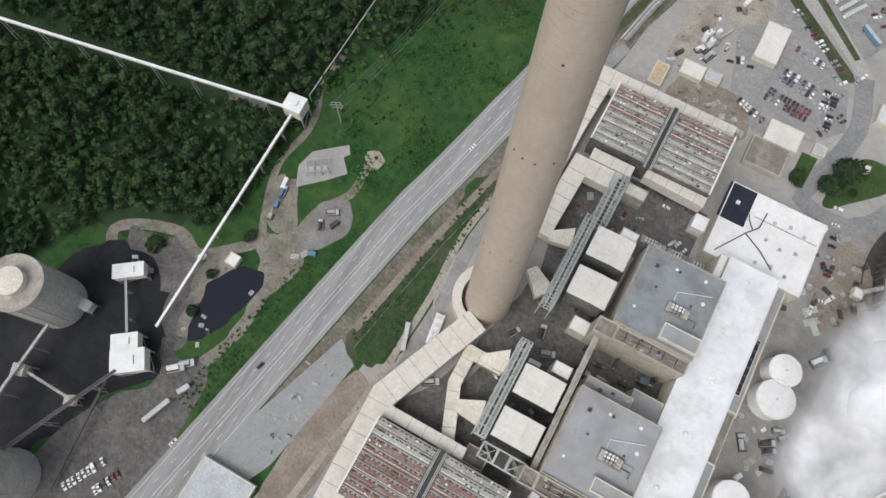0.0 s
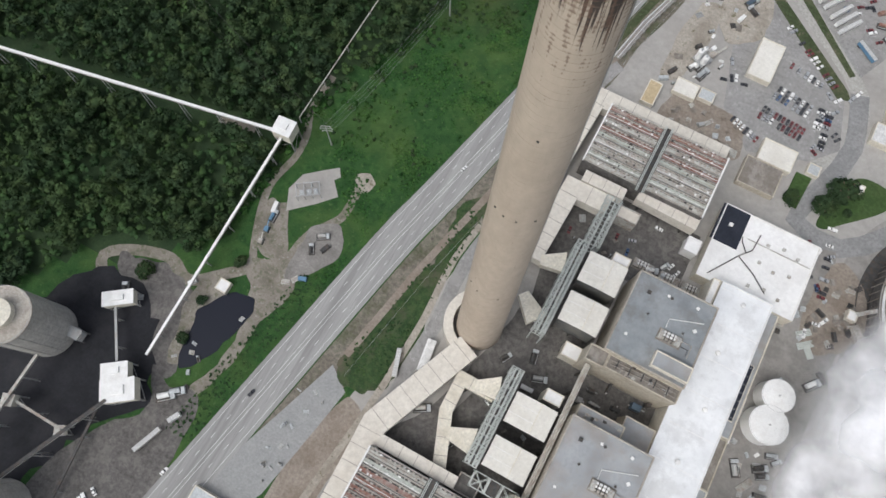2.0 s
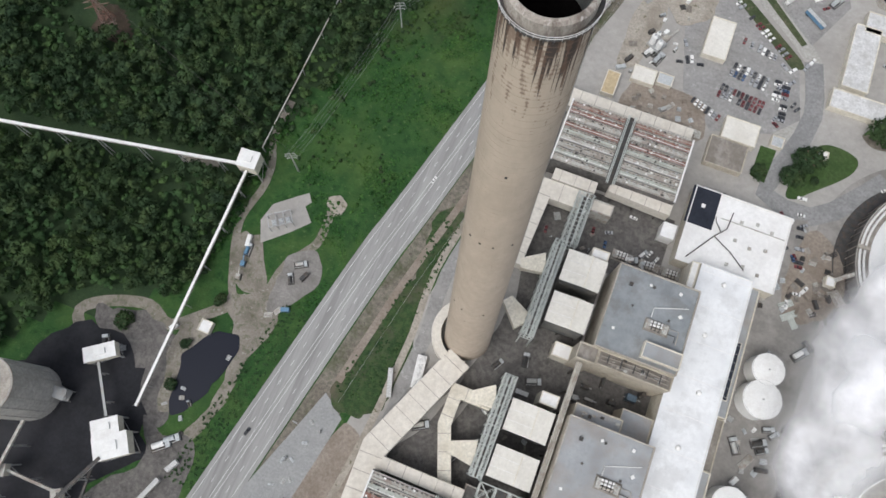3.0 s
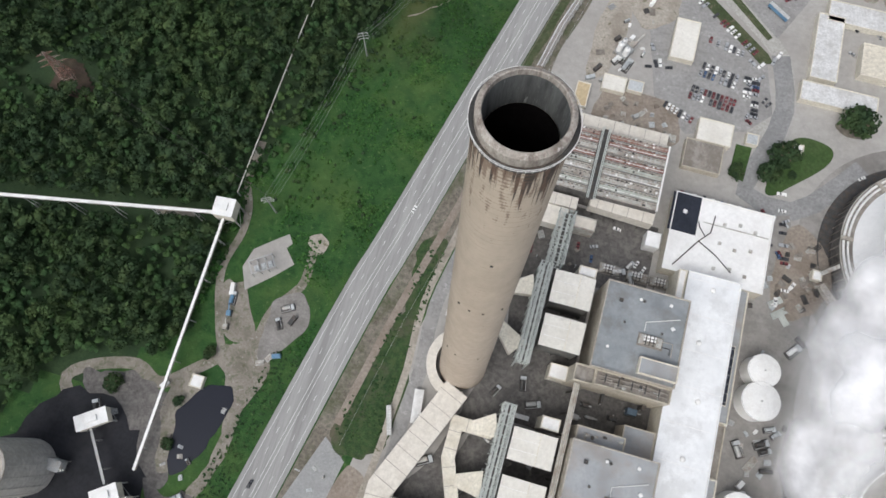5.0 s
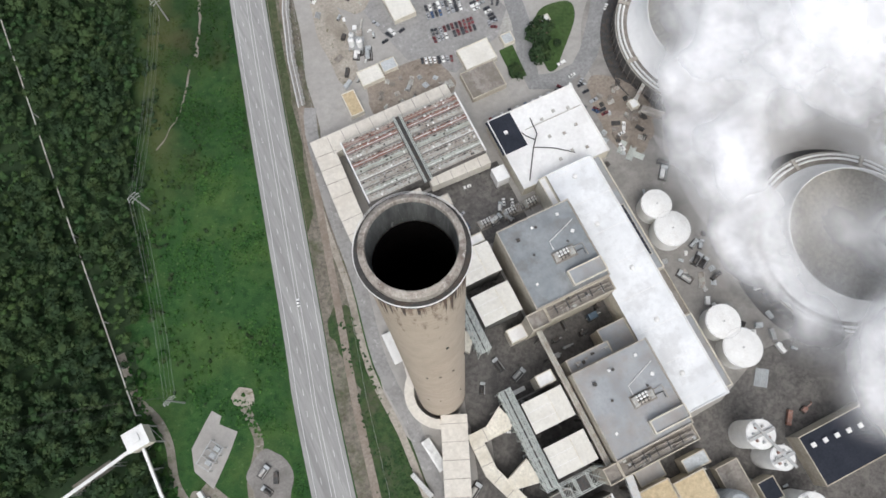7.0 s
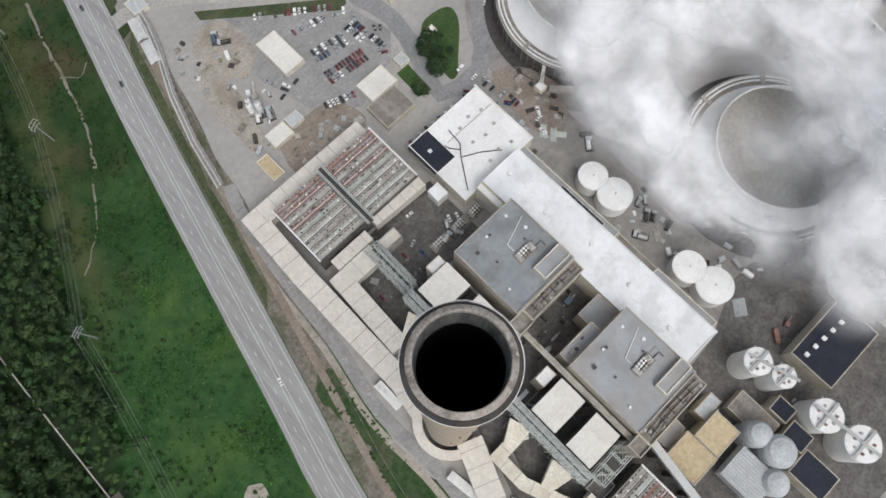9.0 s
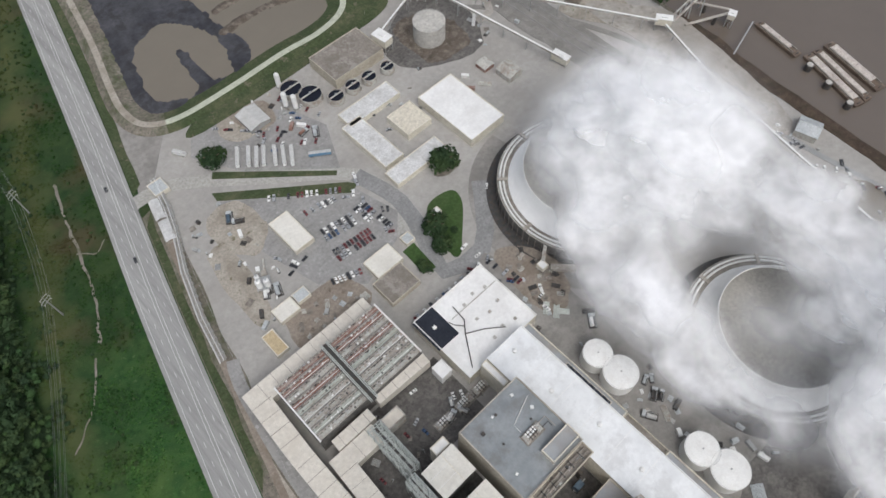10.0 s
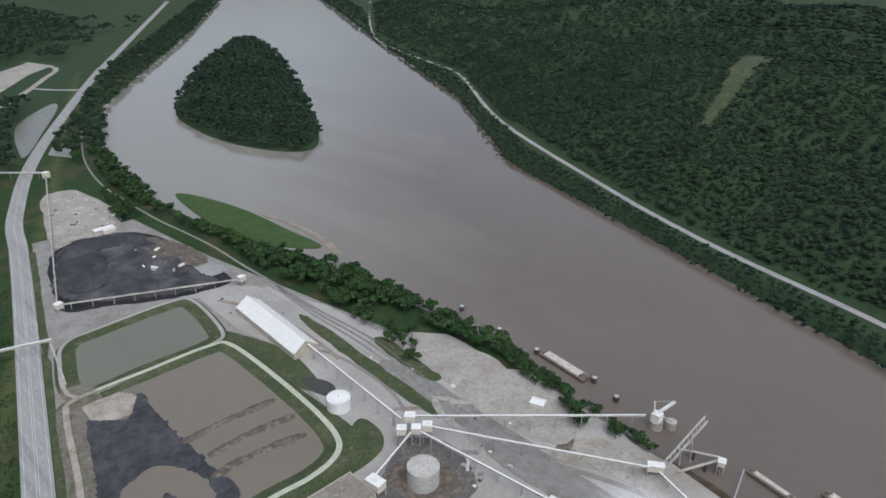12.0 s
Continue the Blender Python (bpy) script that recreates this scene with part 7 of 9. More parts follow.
for k, (x, y, r, h) in enumerate(((6.5, 8, 7, 20), (7, -4.5, 8.5, 22), (-6, -14, 7, 18))):
    part("vessel", lathe(bmesh.new(), [(r, 0), (r, h), (r * 0.8, h + 2.5), (r * 0.35, h + 4), (0, h + 4.2)], 28, x, y), M["pale_grey"], sc)
    rb = bmesh.new()
    for zz in np.arange(3, h, 3.5):
        lathe(rb, [(r, zz), (r + 0.3, zz), (r + 0.3, zz + 0.4), (r, zz + 0.4)], 28, x, y, close=True)
    part("stiffener_ring", rb, M["pale_grey"], sc)
part("duct_run", B(-23, -3, -14, 9, 9, 17), M["pale_grey"], sc)
rb = bmesh.new()
for xx in np.arange(-22.5, -3.4, 1.7):
    box(rb, xx, xx + 0.4, -14.2, 9.2, 17, 17.5)
part("duct_rib", rb, M["steel"], sc)
gl = thing("conveyor_gallery", "grey sheet-clad conveyor gallery to the boiler house", "conveyor gallery")
part("casing", beam(bmesh.new(), (67.5, -80, 27), (57, -165, 17), 4.2, 3.4), M["steel"], gl)
for t in np.linspace(0.1, 0.95, 7):
    part("bent", B(66.1 - 10.5 * t, 68.9 - 10.5 * t, -80 - 85 * t - 0.5, -80 - 85 * t + 0.5, 0, 25 - 10 * t), M["dark_steel"], gl)


# ---------------------------------------------------------------- cooling towers and their steam
def arc(r, a0, a1, z, n=15):
    return [(r * math.cos(a0 + (a1 - a0) * s / (n - 1)), r * math.sin(a0 + (a1 - a0) * s / (n - 1)), z) for s in range(n)]


def cooling_tower(x, y, ro, label):
    e = thing("cooling_tower", label, "cooling tower", (x, y, 0), 0, "cooling towers")
    ri = ro - 7
    part("basin", lathe(bmesh.new(), [(ro + 7, 0), (ro + 7, 0.5), (ro + 6.3, 0.5), (ro + 6.3, 0.28), (ri, 0.28)], 96), M["dark_steel"], e, "dark wet basin")
    part("fill_wall", lathe(bmesh.new(), [(ro - 1.2, 0.3), (ro, 11.4), (ro - 0.3, 12.0)], 96), M["dark_yard"], e, "dark louvred fill wall")
    part("deck", lathe(bmesh.new(), [(ro, 11.6), (ro + 0.2, 12.2), (ri - 0.5, 12.2), (ri - 0.5, 11.2)], 96), M["brown_roof"], e, "brown-stained concrete deck ring")
    for k in range(8):
        a0, a1 = k * math.pi / 4 + 0.03, (k + 1) * math.pi / 4 - 0.03
        for rr in (ro - 1.7, ro - 4.2):
            part("distribution_pipe", pipe(bmesh.new(), arc(rr, a0, a1, 12.9), 0.7, 8), M["white_paint"], e, "white distribution pipe")
        part("kerb", pipe(bmesh.new(), arc(ro - 0.1, a0, a1, 12.35), 0.28, 5), M["concrete"], e)
        for s in range(10):
            a = a0 + (a1 - a0) * (s + 0.5) / 10
            part("branch_pipe", beam(bmesh.new(), ((ro - 4.2) * math.cos(a), (ro - 4.2) * math.sin(a), 12.9), ((ro - 1.7) * math.cos(a), (ro - 1.7) * math.sin(a), 12.9), 0.4), M["steel"], e)
    for k in range(8):
        a = k * math.pi / 4
        bm = bmesh.new()
        beam(bm, (ri * math.cos(a), ri * math.sin(a), 12.9), ((ro + 0.1) * math.cos(a), (ro + 0.1) * math.sin(a), 12.9), 2.2, 1.5)
        part("valve_house", bm, M["pale_stained"], e)
    for k in range(72):
        a = k * 2 * math.pi / 72
        part("column", beam(bmesh.new(), (ro * math.cos(a), ro * math.sin(a), 0.3), ((ro + 0.25) * math.cos(a), (ro + 0.25) * math.sin(a), 11.6), 0.4), M["brown_roof"], e)
    prof = [(ri - 0.2, 11.9)] + [(ri - 9.0 * math.sin(math.pi / 2 * t) ** 0.9, 12 + 16 * t) for t in np.linspace(0.03, 1, 12)]
    prof += [(ri - 9.5, 28.15), (ri - 9.6, 27)] + [(ri - 9.6 + 8.6 * (1 - t) ** 1.3, 12 + 15 * t) for t in (0.7, 0.4, 0.15, 0)]
    sh = part("shell", lathe(bmesh.new(), prof, 144), M["shell"], e, "smooth white concrete shell")
    for poly in sh.data.polygons:
        poly.use_smooth = True
    part("drift_floor", lathe(bmesh.new(), [(ri - 2, 13.5), (0, 13.5)], 64), M["concrete"], e, "wet pale drift eliminators")
    return e


cooling_tower(247, -24, 55, "wide white concrete cooling tower with pipe ring")
cooling_tower(249, 131, 57, "wide white concrete cooling tower with pipe ring")
acc = thing("tower_stair", "steel stair bridge up to the cooling tower deck", "stair bridge")
part("bridge_deck", beam(bmesh.new(), (187, 108.5, 6), (197, 116, 12), 2.4, 0.5), M["pale_panel"], acc)
part("post", B(188, 189, 108.5, 109.5, 0, 6.2), M["steel"], acc)
hall("pump_house", "small white pump house beside the cooling tower", "pump house", 183, 188.5, 104.5, 110.5, 4.5, M["cream"], M["white_roof"], parapet=0.2)
pr_ = thing("pipe_header", "pale pipe header beside the cooling tower", "pipe header")
part("casing", beam(bmesh.new(), (189, 103, 2), (207, 84, 2), 4.0, 4.0), M["pale_stained"], pr_)


# ---------------------------------------------------------------- workshops, sheds and offices
for nm, lb, x0, x1, y0, y1, h, rf in (
        ("warehouse", "large warehouse with plain white flat roof", 223, 257, 210, 267, 8, "white_roof"),
        ("workshop", "square workshop with cream flat roof", 194, 217, 246, 270, 6.5, "cream_roof"),
        ("workshop", "long low workshop with stained white roof", 164, 181, 237, 286, 5, "white_stained"),
        ("workshop", "long low workshop with stained white roof", 160, 208, 219.5, 233.5, 5, "white_stained"),
        ("workshop", "long low workshop with stained white roof", 170, 218, 282, 298, 5, "white_stained"),
        ("filter_plant", "flat brown-roofed water treatment building", 188, 236, 321, 354, 10, "brown_roof"),
        ("car_park_office", "white-roofed office beside the car park", 75.5, 91, 227, 257, 4.5, "reactor_sheet"),
        ("gate_store", "white-roofed store beside the car park", 102, 123.5, 174, 189.5, 5, "reactor_sheet"),
        ("store", "brown-roofed lean-to store beside a white shed", 96.5, 120, 154, 173.5, 5, "brown_roof"),
        ("workshop_small", "small white-roofed metal shed on gravel", 38, 53, 193, 204, 4, "reactor_sheet"),
        ("workshop_small", "small pale-roofed lean-to shed", 54, 64, 196.5, 204.5, 3.6, "pale_grey"),
        ("site_hut", "small tan-roofed site hut on pale gravel", 23, 31.5, 177, 194, 3.8, "tan_roof"),
        ("kiosk", "small pale-roofed kiosk beside a lawn", 132.5, 140, 180.5, 188, 3.4, "pale_grey"),
        ("kiosk", "small white-roofed hut on the lawn island", 161.5, 168, 184, 189, 3, "white_roof"),
        ("gate_office", "grey gate office at the plant entrance", 33, 44, 330, 342, 4, "pale_grey"),
        ("lot_office", "small white-roofed office on a gravel lot", 273, 291, 991, 1000, 5, "white_roof"),
        ("roadside_building", "pale blue-grey roofed building beside the highway", -92, -60, -182, -147, 5, "pale_grey"),
        ("coal_office", "small white-roofed hut beside the black pond", -144, -137, -53, -46, 4, "white_roof")):
    hall(nm, lb, nm.replace("_", " "), x0, x1, y0, y1, h, M["cream"] if rf != "brown_roof" else M["tan"], M[rf], parapet=0.25, rim=0.35)
gable("workshop_shed", "white ribbed-roof shed beside the trailer lot", "shed", 115, 132, 331, 351, 4, 2.0, M["steel"], M["trailer_roof"], ribs=2)
gable("yard_shed", "pale ribbed-roof shed near the cooling tower", "shed", 288, 302, 233, 248, 5, 2.5, M["pale_panel"], M["pale_panel"], ribs=3)
gable("yard_shed", "red-brown container shed near the warehouse", "shed", 282, 292, 254, 264, 3.5, 1.0, M["rust_red"], M["pale_panel"])
gable("storage_barn", "long storage barn with bright white pitched roof", "barn", 299, 328, 529, 656, 8, 10, M["tan"], M["white_paint"], ribs=9, turn=-2)
gable("river_shed", "small white shed beside the river tracks", "shed", 418, 428, 305, 318, 4, 1.5, M["cream"], M["white_paint"], turn=20)
gable("river_workshop", "pale workshop near the river bank", "workshop", 402, 418, 40, 56, 6, 3, M["pale_panel"], M["pale_grey"], turn=15, ribs=4)
for y0, y1, x0 in ((312, 329, 24.5), (293, 310, 20.5)):
    gable("gate_canopy", "dusty white ribbed canopy over the weighbridge", "canopy", x0, x0 + 6.5, y0, y1, 3.2, 1.0, M["pale_panel"], M["white_stained"], ribs=2.5, turn=-14, group="gate canopies")


# ---------------------------------------------------------------- vehicles
def car_model(paint_mat, kind):
    """One parked vehicle with body, glass and wheels; it faces +x."""
    e = thing("car", "", "car")
    ln, wd = (4.7, 1.8) if kind == "car" else (5.7, 2.0)
    prof = [(-ln / 2, 0.35), (ln / 2, 0.35), (ln / 2, 0.75), (ln * 0.24, 0.98), (-ln * 0.30, 1.0), (-ln / 2, 0.92)] if kind == "car" else [(-ln / 2, 0.45), (ln / 2, 0.45), (ln / 2, 0.95), (ln * 0.2, 1.15), (-ln / 2, 1.12)]
    bm = bmesh.new()
    a, b = [bm.verts.new((x, -wd / 2, z)) for x, z in prof], [bm.verts.new((x, wd / 2, z)) for x, z in prof]
    bm.faces.new(a)
    bm.faces.new(b[::-1])
    for i in range(len(prof)):
        j = (i + 1) % len(prof)
        bm.faces.new((a[j], a[i], b[i], b[j]))
    bmesh.ops.recalc_face_normals(bm, faces=bm.faces)
    part("body", bm, paint_mat, e)
    c0, c1 = (-ln * 0.36, ln * 0.2) if kind == "car" else (-ln * 0.02, ln * 0.26)
    bm = bmesh.new()
    lo = [bm.verts.new(p) for p in ((c0, -wd * 0.46, 0.98), (c1, -wd * 0.46, 0.98), (c1, wd * 0.46, 0.98), (c0, wd * 0.46, 0.98))]
    hi = [bm.verts.new(p) for p in ((c0 + 0.5, -wd * 0.38, 1.45), (c1 - 0.75, -wd * 0.38, 1.45), (c1 - 0.75, wd * 0.38, 1.45), (c0 + 0.5, wd * 0.38, 1.45))]
    for i in range(4):
        bm.faces.new((lo[i], lo[(i + 1) % 4], hi[(i + 1) % 4], hi[i]))
    bm.faces.new(hi)
    part("glass", bm, M["car_glass"], e, "dark car windows")
    part("car_roof", B(c0 + 0.5, c1 - 0.75, -wd * 0.38, wd * 0.38, 1.44, 1.5), paint_mat, e)
    for sx in (-ln * 0.3, ln * 0.3):
        for sy in (-wd / 2 + 0.1, wd / 2 - 0.1):
            part("wheel", pipe(bmesh.new(), [(sx, sy - 0.11, 0.33), (sx, sy + 0.11, 0.33)], 0.33, 10), M["tyre"], e)
    return e


CAR_KINDS = [("white", "white_paint", "car"), ("silver", "car_silver", "car"), ("dark grey", "car_dark", "car"), ("red", "car_red", "car"), ("blue", "car_blue", "car"), ("white pickup", "white_paint", "truck"), ("dark pickup", "car_dark", "truck"), ("maroon", "car_maroon", "car"), ("grey pickup", "car_silver", "truck")]
models = []
for nm, mt, kd in CAR_KINDS:
    models.append((nm, car_model(M[mt], kd)))
placed = [False] * len(models)
crng = np.random.default_rng(5)


def put_car(k, x, y, turn, where="car park", z=0.16):
    nm, base = models[k]
    if placed[k]:
        ob = copy_thing(base, pose(x, y, z, 0, 0, turn))
    else:
        base.matrix_world = pose(x, y, z, 0, 0, turn)
        placed[k], ob = True, base
    tagged(ob, f"{nm} parked on grey paving in the {where}" if "pickup" in nm else f"{nm} car parked on grey paving in the {where}", "pickup" if "pickup" in nm else "car", f"vehicles in the {where}")


def car_row(xa, ya, xb, yb, turn, where, fill=0.85, weights=None, pitch=2.75):
    ln = math.hypot(xb - xa, yb - ya)
    for k in range(int(ln / pitch) + 1):
        if crng.random() < fill:
            t = k * pitch / ln
            w = weights or (0.42, 0.14, 0.16, 0.12, 0.06, 0.12, 0.06, 0.05, 0.03)
            put_car(int(crng.choice(9, p=np.array(w) / sum(w))), xa + (xb - xa) * t + crng.uniform(-0.2, 0.2), ya + (yb - ya) * t + crng.uniform(-0.3, 0.3), turn + crng.uniform(-2, 2) + 180 * int(crng.random() < 0.5), where)


REDS = (0.15, 0.08, 0.16, 0.30, 0.05, 0.06, 0.04, 0.14, 0.02)
DARKS = (0.16, 0.14, 0.34, 0.03, 0.12, 0.06, 0.12, 0.02, 0.05)
car_row(84, 280, 133, 245, 54, "car park", 0.8, pitch=3.3)
car_row(100, 249, 122, 244, 84, "car park", 0.75)
car_row(99, 229, 123, 225, 82, "car park", 0.95, DARKS)
car_row(98, 223.5, 122, 219.5, 82, "car park", 0.9, DARKS)
car_row(95, 211, 124, 207.5, 83, "car park", 0.95, REDS)
car_row(94, 205.5, 123, 202, 83, "car park", 0.9, REDS)
car_row(80, 195, 100, 187, 75, "car park", 0.75)
car_row(133, 228, 136, 196, 3, "car park", 0.85)
car_row(127, 236, 129, 214, 3, "car park", 0.5)
car_row(101, 137.5, 151, 136.5, 88, "annex lane", 0.5)
car_row(76, 90, 92, 82, 70, "boiler courtyard", 0.5)
car_row(160, 154, 171, 92, 5, "tower road", 0.4)
car_row(-149, -196, -139, -176, 150, "truck lot", 0.9)
car_row(-134, -190, -126, -174, 150, "truck lot", 0.6)
car_row(112, 318, 146, 292, 40, "trailer lot", 0.35)
car_row(96, 356, 128, 320, 140, "trailer lot", 0.35)
car_row(150, 345, 165, 305, 30, "trailer lot", 0.3)
car_row(374, 88, 386, 66, 30, "river lot", 0.9)
car_row(384, 30, 396, 14, 30, "river lot", 0.7)
for k, x, y, tn in ((0, 68, 104.5, 175), (0, 71, 163, 80), (5, 174, 98, 60), (1, 57, 90, 20), (5, 166, 86, 95), (0, 206, 178, 40)):
    put_car(k, x, y, tn, "plant yard")
for k, x, y in ((2, -93.5, -93), (0, -112, -150), (0, -53, 83), (2, 11, 362), (2, -4, 298), (1, 133, 850)):
    put_car(k, x, y, math.degrees(math.atan2(1, 0.26)), "highway lanes", 0.28)

for k, (x, y) in enumerate(((302, 1189), (305, 1161), (309, 1141), (312, 1112), (314, 1088), (309, 1055), (298, 1026), (300, 1150), (311, 1127), (242, 1093), (231, 1065), (223, 1035), (239, 1033), (273, 1099), (286, 1081), (269, 1103), (280, 1168), (262, 1180), (256, 1150), (250, 1120), (262, 1060), (248, 1052), (292, 1050), (284, 1120), (270, 1140))):
    put_car(5 if k % 3 else 0, x, y, 70 + 35 * (k % 4), "gravel lot", 0.34)



def trailer(x, y, turn, ln, label, mat="white_paint", group="box trailers"):
    e = thing("box_trailer", label, "trailer", (x, y, 0.15), turn, group)
    part("box", B(-ln / 2, ln / 2, -1.28, 1.28, 1.15, 4.0), M[mat], e)
    part("roof_sheet", B(-ln / 2 - 0.03, ln / 2 + 0.03, -1.31, 1.31, 4.0, 4.08), M["trailer_roof"], e)
    for xx in np.arange(-ln / 2 + 1, ln / 2, 1.5):
        part("roof_bow", B(xx - 0.05, xx + 0.05, -1.3, 1.3, 4.08, 4.12), M[mat], e)
    for sx in (-ln / 2 + 1.4, -ln / 2 + 2.6):
        for sy in (-1.0, 1.0):
            part("wheel", pipe(bmesh.new(), [(sx, sy - 0.2, 0.5), (sx, sy + 0.2, 0.5)], 0.5, 10), M["tyre"], e)
    part("landing_leg", B(ln / 2 - 2.2, ln / 2 - 2.0, -0.9, 0.9, 0, 1.15), M["dark_steel"], e)


for (xa, ya), (xb, yb) in (((99, 327), (89, 312)), ((105.5, 322), (95, 307)), ((109.5, 317.5), (99, 303)), ((113.5, 314.5), (103.5, 300)), ((119.5, 310), (109.5, 294)), ((124, 306), (114, 289.5)), ((128.5, 301.5), (118, 285.5))):
    trailer((xa + xb) / 2, (ya + yb) / 2, math.degrees(math.atan2(ya - yb, xa - xb)), 17.5, "long white box trailer parked in a row")
trailer(-30.6, -40, 108, 16, "long white box trailer beside the plant lane", group="")
trailer(-122.8, -124, 62, 7, "white box trailer parked beside the highway", group="")
trailer(-129, -140.5, 70, 17, "long pale box trailer parked beside the highway", "pale_panel", group="")
trailer(139, 281, -35, 16, "pale blue box trailer beside the lawn strip", "blue", group="")
trailer(316, 300, 40, 12, "white trailer beside the coal-dusted yard", group="")
trailer(192, 231, 5, 12, "white container trailer beside a workshop", group="")
trailer(66, 352, 120, 10, "white truck body near the gate", group="")


# ---------------------------------------------------------------- water treatment
def clarifier(x, y, r, h, label):
    e = thing("clarifier", label, "clarifier", (x, y, 0), 0, "clarifier tanks")
    part("wall", lathe(bmesh.new(), [(r, 0), (r, h), (r - 0.5, h), (r - 0.5, h - 1.2)], 40), M["pale_panel"], e)
    part("water", lathe(bmesh.new(), [(r - 0.45, h - 1.0), (0, h - 1.0)], 40), M["black_pond"], e, "dark still water")
    part("bridge", B(-r, r, -0.6, 0.6, h, h + 0.35), M["pale_panel"], e)
    part("drive", lathe(bmesh.new(), [(0.9, h + 0.3), (0.9, h + 1.4), (0, h + 1.5)], 12), M["steel"], e)


for x, y, r in ((161, 343, 8.6), (168, 328, 9.2), (181, 313, 6.4), (197, 312.5, 6.2), (212, 311, 6.0), (229, 309, 5.6)):
    clarifier(x, y, r, 6, "round clarifier tank with dark water and bridge")
for x, y in ((157, 353), (153, 327), (149, 334)):
    e = thing("lime_silo", "slim white lime silo", "silo", (x, y, 0), 0, "lime silos")
    part("shell", lathe(bmesh.new(), [(2.0, 3), (2.0, 15), (1.2, 16.2), (0, 16.4)], 20), M["white_paint"], e)
    part("hopper", lathe(bmesh.new(), [(2.0, 3), (0.5, 0.8)], 20), M["white_paint"], e)
    for sx in (-1.4, 1.4):
        for sy in (-1.4, 1.4):
            part("leg", B(sx - 0.15, sx + 0.15, sy - 0.15, sy + 0.15, 0, 4), M["steel"], e)


# ---------------------------------------------------------------- conveyors
def conveyor(p, q, w=3.0, h=2.6, label="white-roofed elevated conveyor gallery", mat="white_paint", side="pale_panel", step=22.0, group=""):
    e = thing("conveyor", label, "conveyor", (0, 0, 0), 0, group)
    p, q = Vector(p), Vector(q)
    up = Vector((0, 0, 1))
    part("gallery", beam(bmesh.new(), p, q, w, h), M[side], e)
    part("roof", beam(bmesh.new(), p + up * (h / 2 + 0.12), q + up * (h / 2 + 0.12), w + 0.25, 0.2), M[mat], e)
    ln = (q - p).length
    d = (q - p).normalized()
    s = Vector((-d.y, d.x, 0)).normalized()
    n_ = max(1, int(ln / step))
    for k in range(n_):
        c = p + d * (ln * (k + 0.5) / n_)
        g = lift(c.x, c.y)
        if c.z - h / 2 - g < 1.5:
            continue
        b = part("bent", beam(bmesh.new(), c + s * w * 0.45 - up * h / 2, Vector((*(c + s * w * 0.8).xy, g)), 0.4), M["steel"], e)
        part("bent", beam(bmesh.new(), c - s * w * 0.45 - up * h / 2, Vector((*(c - s * w * 0.8).xy, g)), 0.4), M["steel"], e)
        part("cross_tie", beam(bmesh.new(), c + s * w * 0.6 - up * (c.z - g) * 0.5, c - s * w * 0.6 - up * (c.z - g) * 0.5, 0.25), M["steel"], b)
    return e


def tower_house(x, y, w, d, z0, h, label, turn=0, mat="white_paint", group="transfer houses", base="steel"):
    """A boxed house on steel legs where conveyors meet."""
    e = thing("transfer_house", label, "transfer house", (x, y, lift(x, y)), turn, group)
    part("house", B(-w / 2, w / 2, -d / 2, d / 2, z0, z0 + h), M["cream"], e)
    part("roof", B(-w / 2 - 0.3, w / 2 + 0.3, -d / 2 - 0.3, d / 2 + 0.3, z0 + h, z0 + h + 0.35), M[mat], e)
    part("roof_hood", B(-w * 0.2, w * 0.2, -d * 0.2, d * 0.2, z0 + h + 0.35, z0 + h + 1.3), M[mat], e)
    if z0 > 0:
        for sx in (-w / 2 + 0.5, w / 2 - 0.5):
            for sy in (-d / 2 + 0.5, d / 2 - 0.5):
                part("leg", B(sx - 0.35, sx + 0.35, sy - 0.35, sy + 0.35, 0, z0), M[base], e)
        bm = bmesh.new()
        for sy in (-d / 2 + 0.5, d / 2 - 0.5):
            beam(bm, (-w / 2 + 0.5, sy, 0.3), (w / 2 - 0.5, sy, z0), 0.25)
        for sx in (-w / 2 + 0.5, w / 2 - 0.5):
            beam(bm, (sx, -d / 2 + 0.5, 0.3), (sx, d / 2 - 0.5, z0), 0.25)
        part("bracing", bm, M["steel"], e)


tower_house(-156, 47.5, 11.5, 10.5, 12, 9, "cream transfer house where two conveyors meet", 5)
conveyor((-156, 42, 15), (-155, -103, 5), 1.3, 1.8, "long white-roofed conveyor along the wood's edge")
conveyor((-161, 43.2, 19), (-344, 2, 36.6), 1.5, 1.8, "long white-roofed conveyor through the wood")
for (x, y), (w, d), z0, h, tn, lb in (((-185, -84), (17, 8), 6, 6, 36, "cream-roofed house over the coal crusher"), ((-161, -117.5), (14, 8.5), 8, 7, 36, "cream-roofed house over the coal conveyor"), ((-153, -125), (18, 12), 8, 8, 36, "white-roofed house over the coal conveyor")):
    tower_house(x, y, w, d, z0, h, lb, tn)
conveyor((-155, -132, 16), (-186, -212, 24), 1.6, 1.5, "dark open conveyor over the coal yard", "dark_steel", "pale_panel")
conveyor((-160, -140, 8), (-153, -200, 4), 1.2, 0.9, "thin dark conveyor beside the coal yard", "dark_steel", "dark_steel")
conveyor((-202, -130, 16), (-200, -185, 18), 1.3, 1.5, "pale conveyor between the coal silos", "pale_panel", "pale_panel")
conveyor((-201, -156, 12), (-170, -157, 8), 1.2, 1.4, "pale conveyor across the black coal yard", "pale_panel", "pale_panel")
conveyor((-186, -88, 7), (-165, -113, 10), 1.2, 1.2, "grey chute conveyor between crusher houses", "steel", "dark_steel", 12)
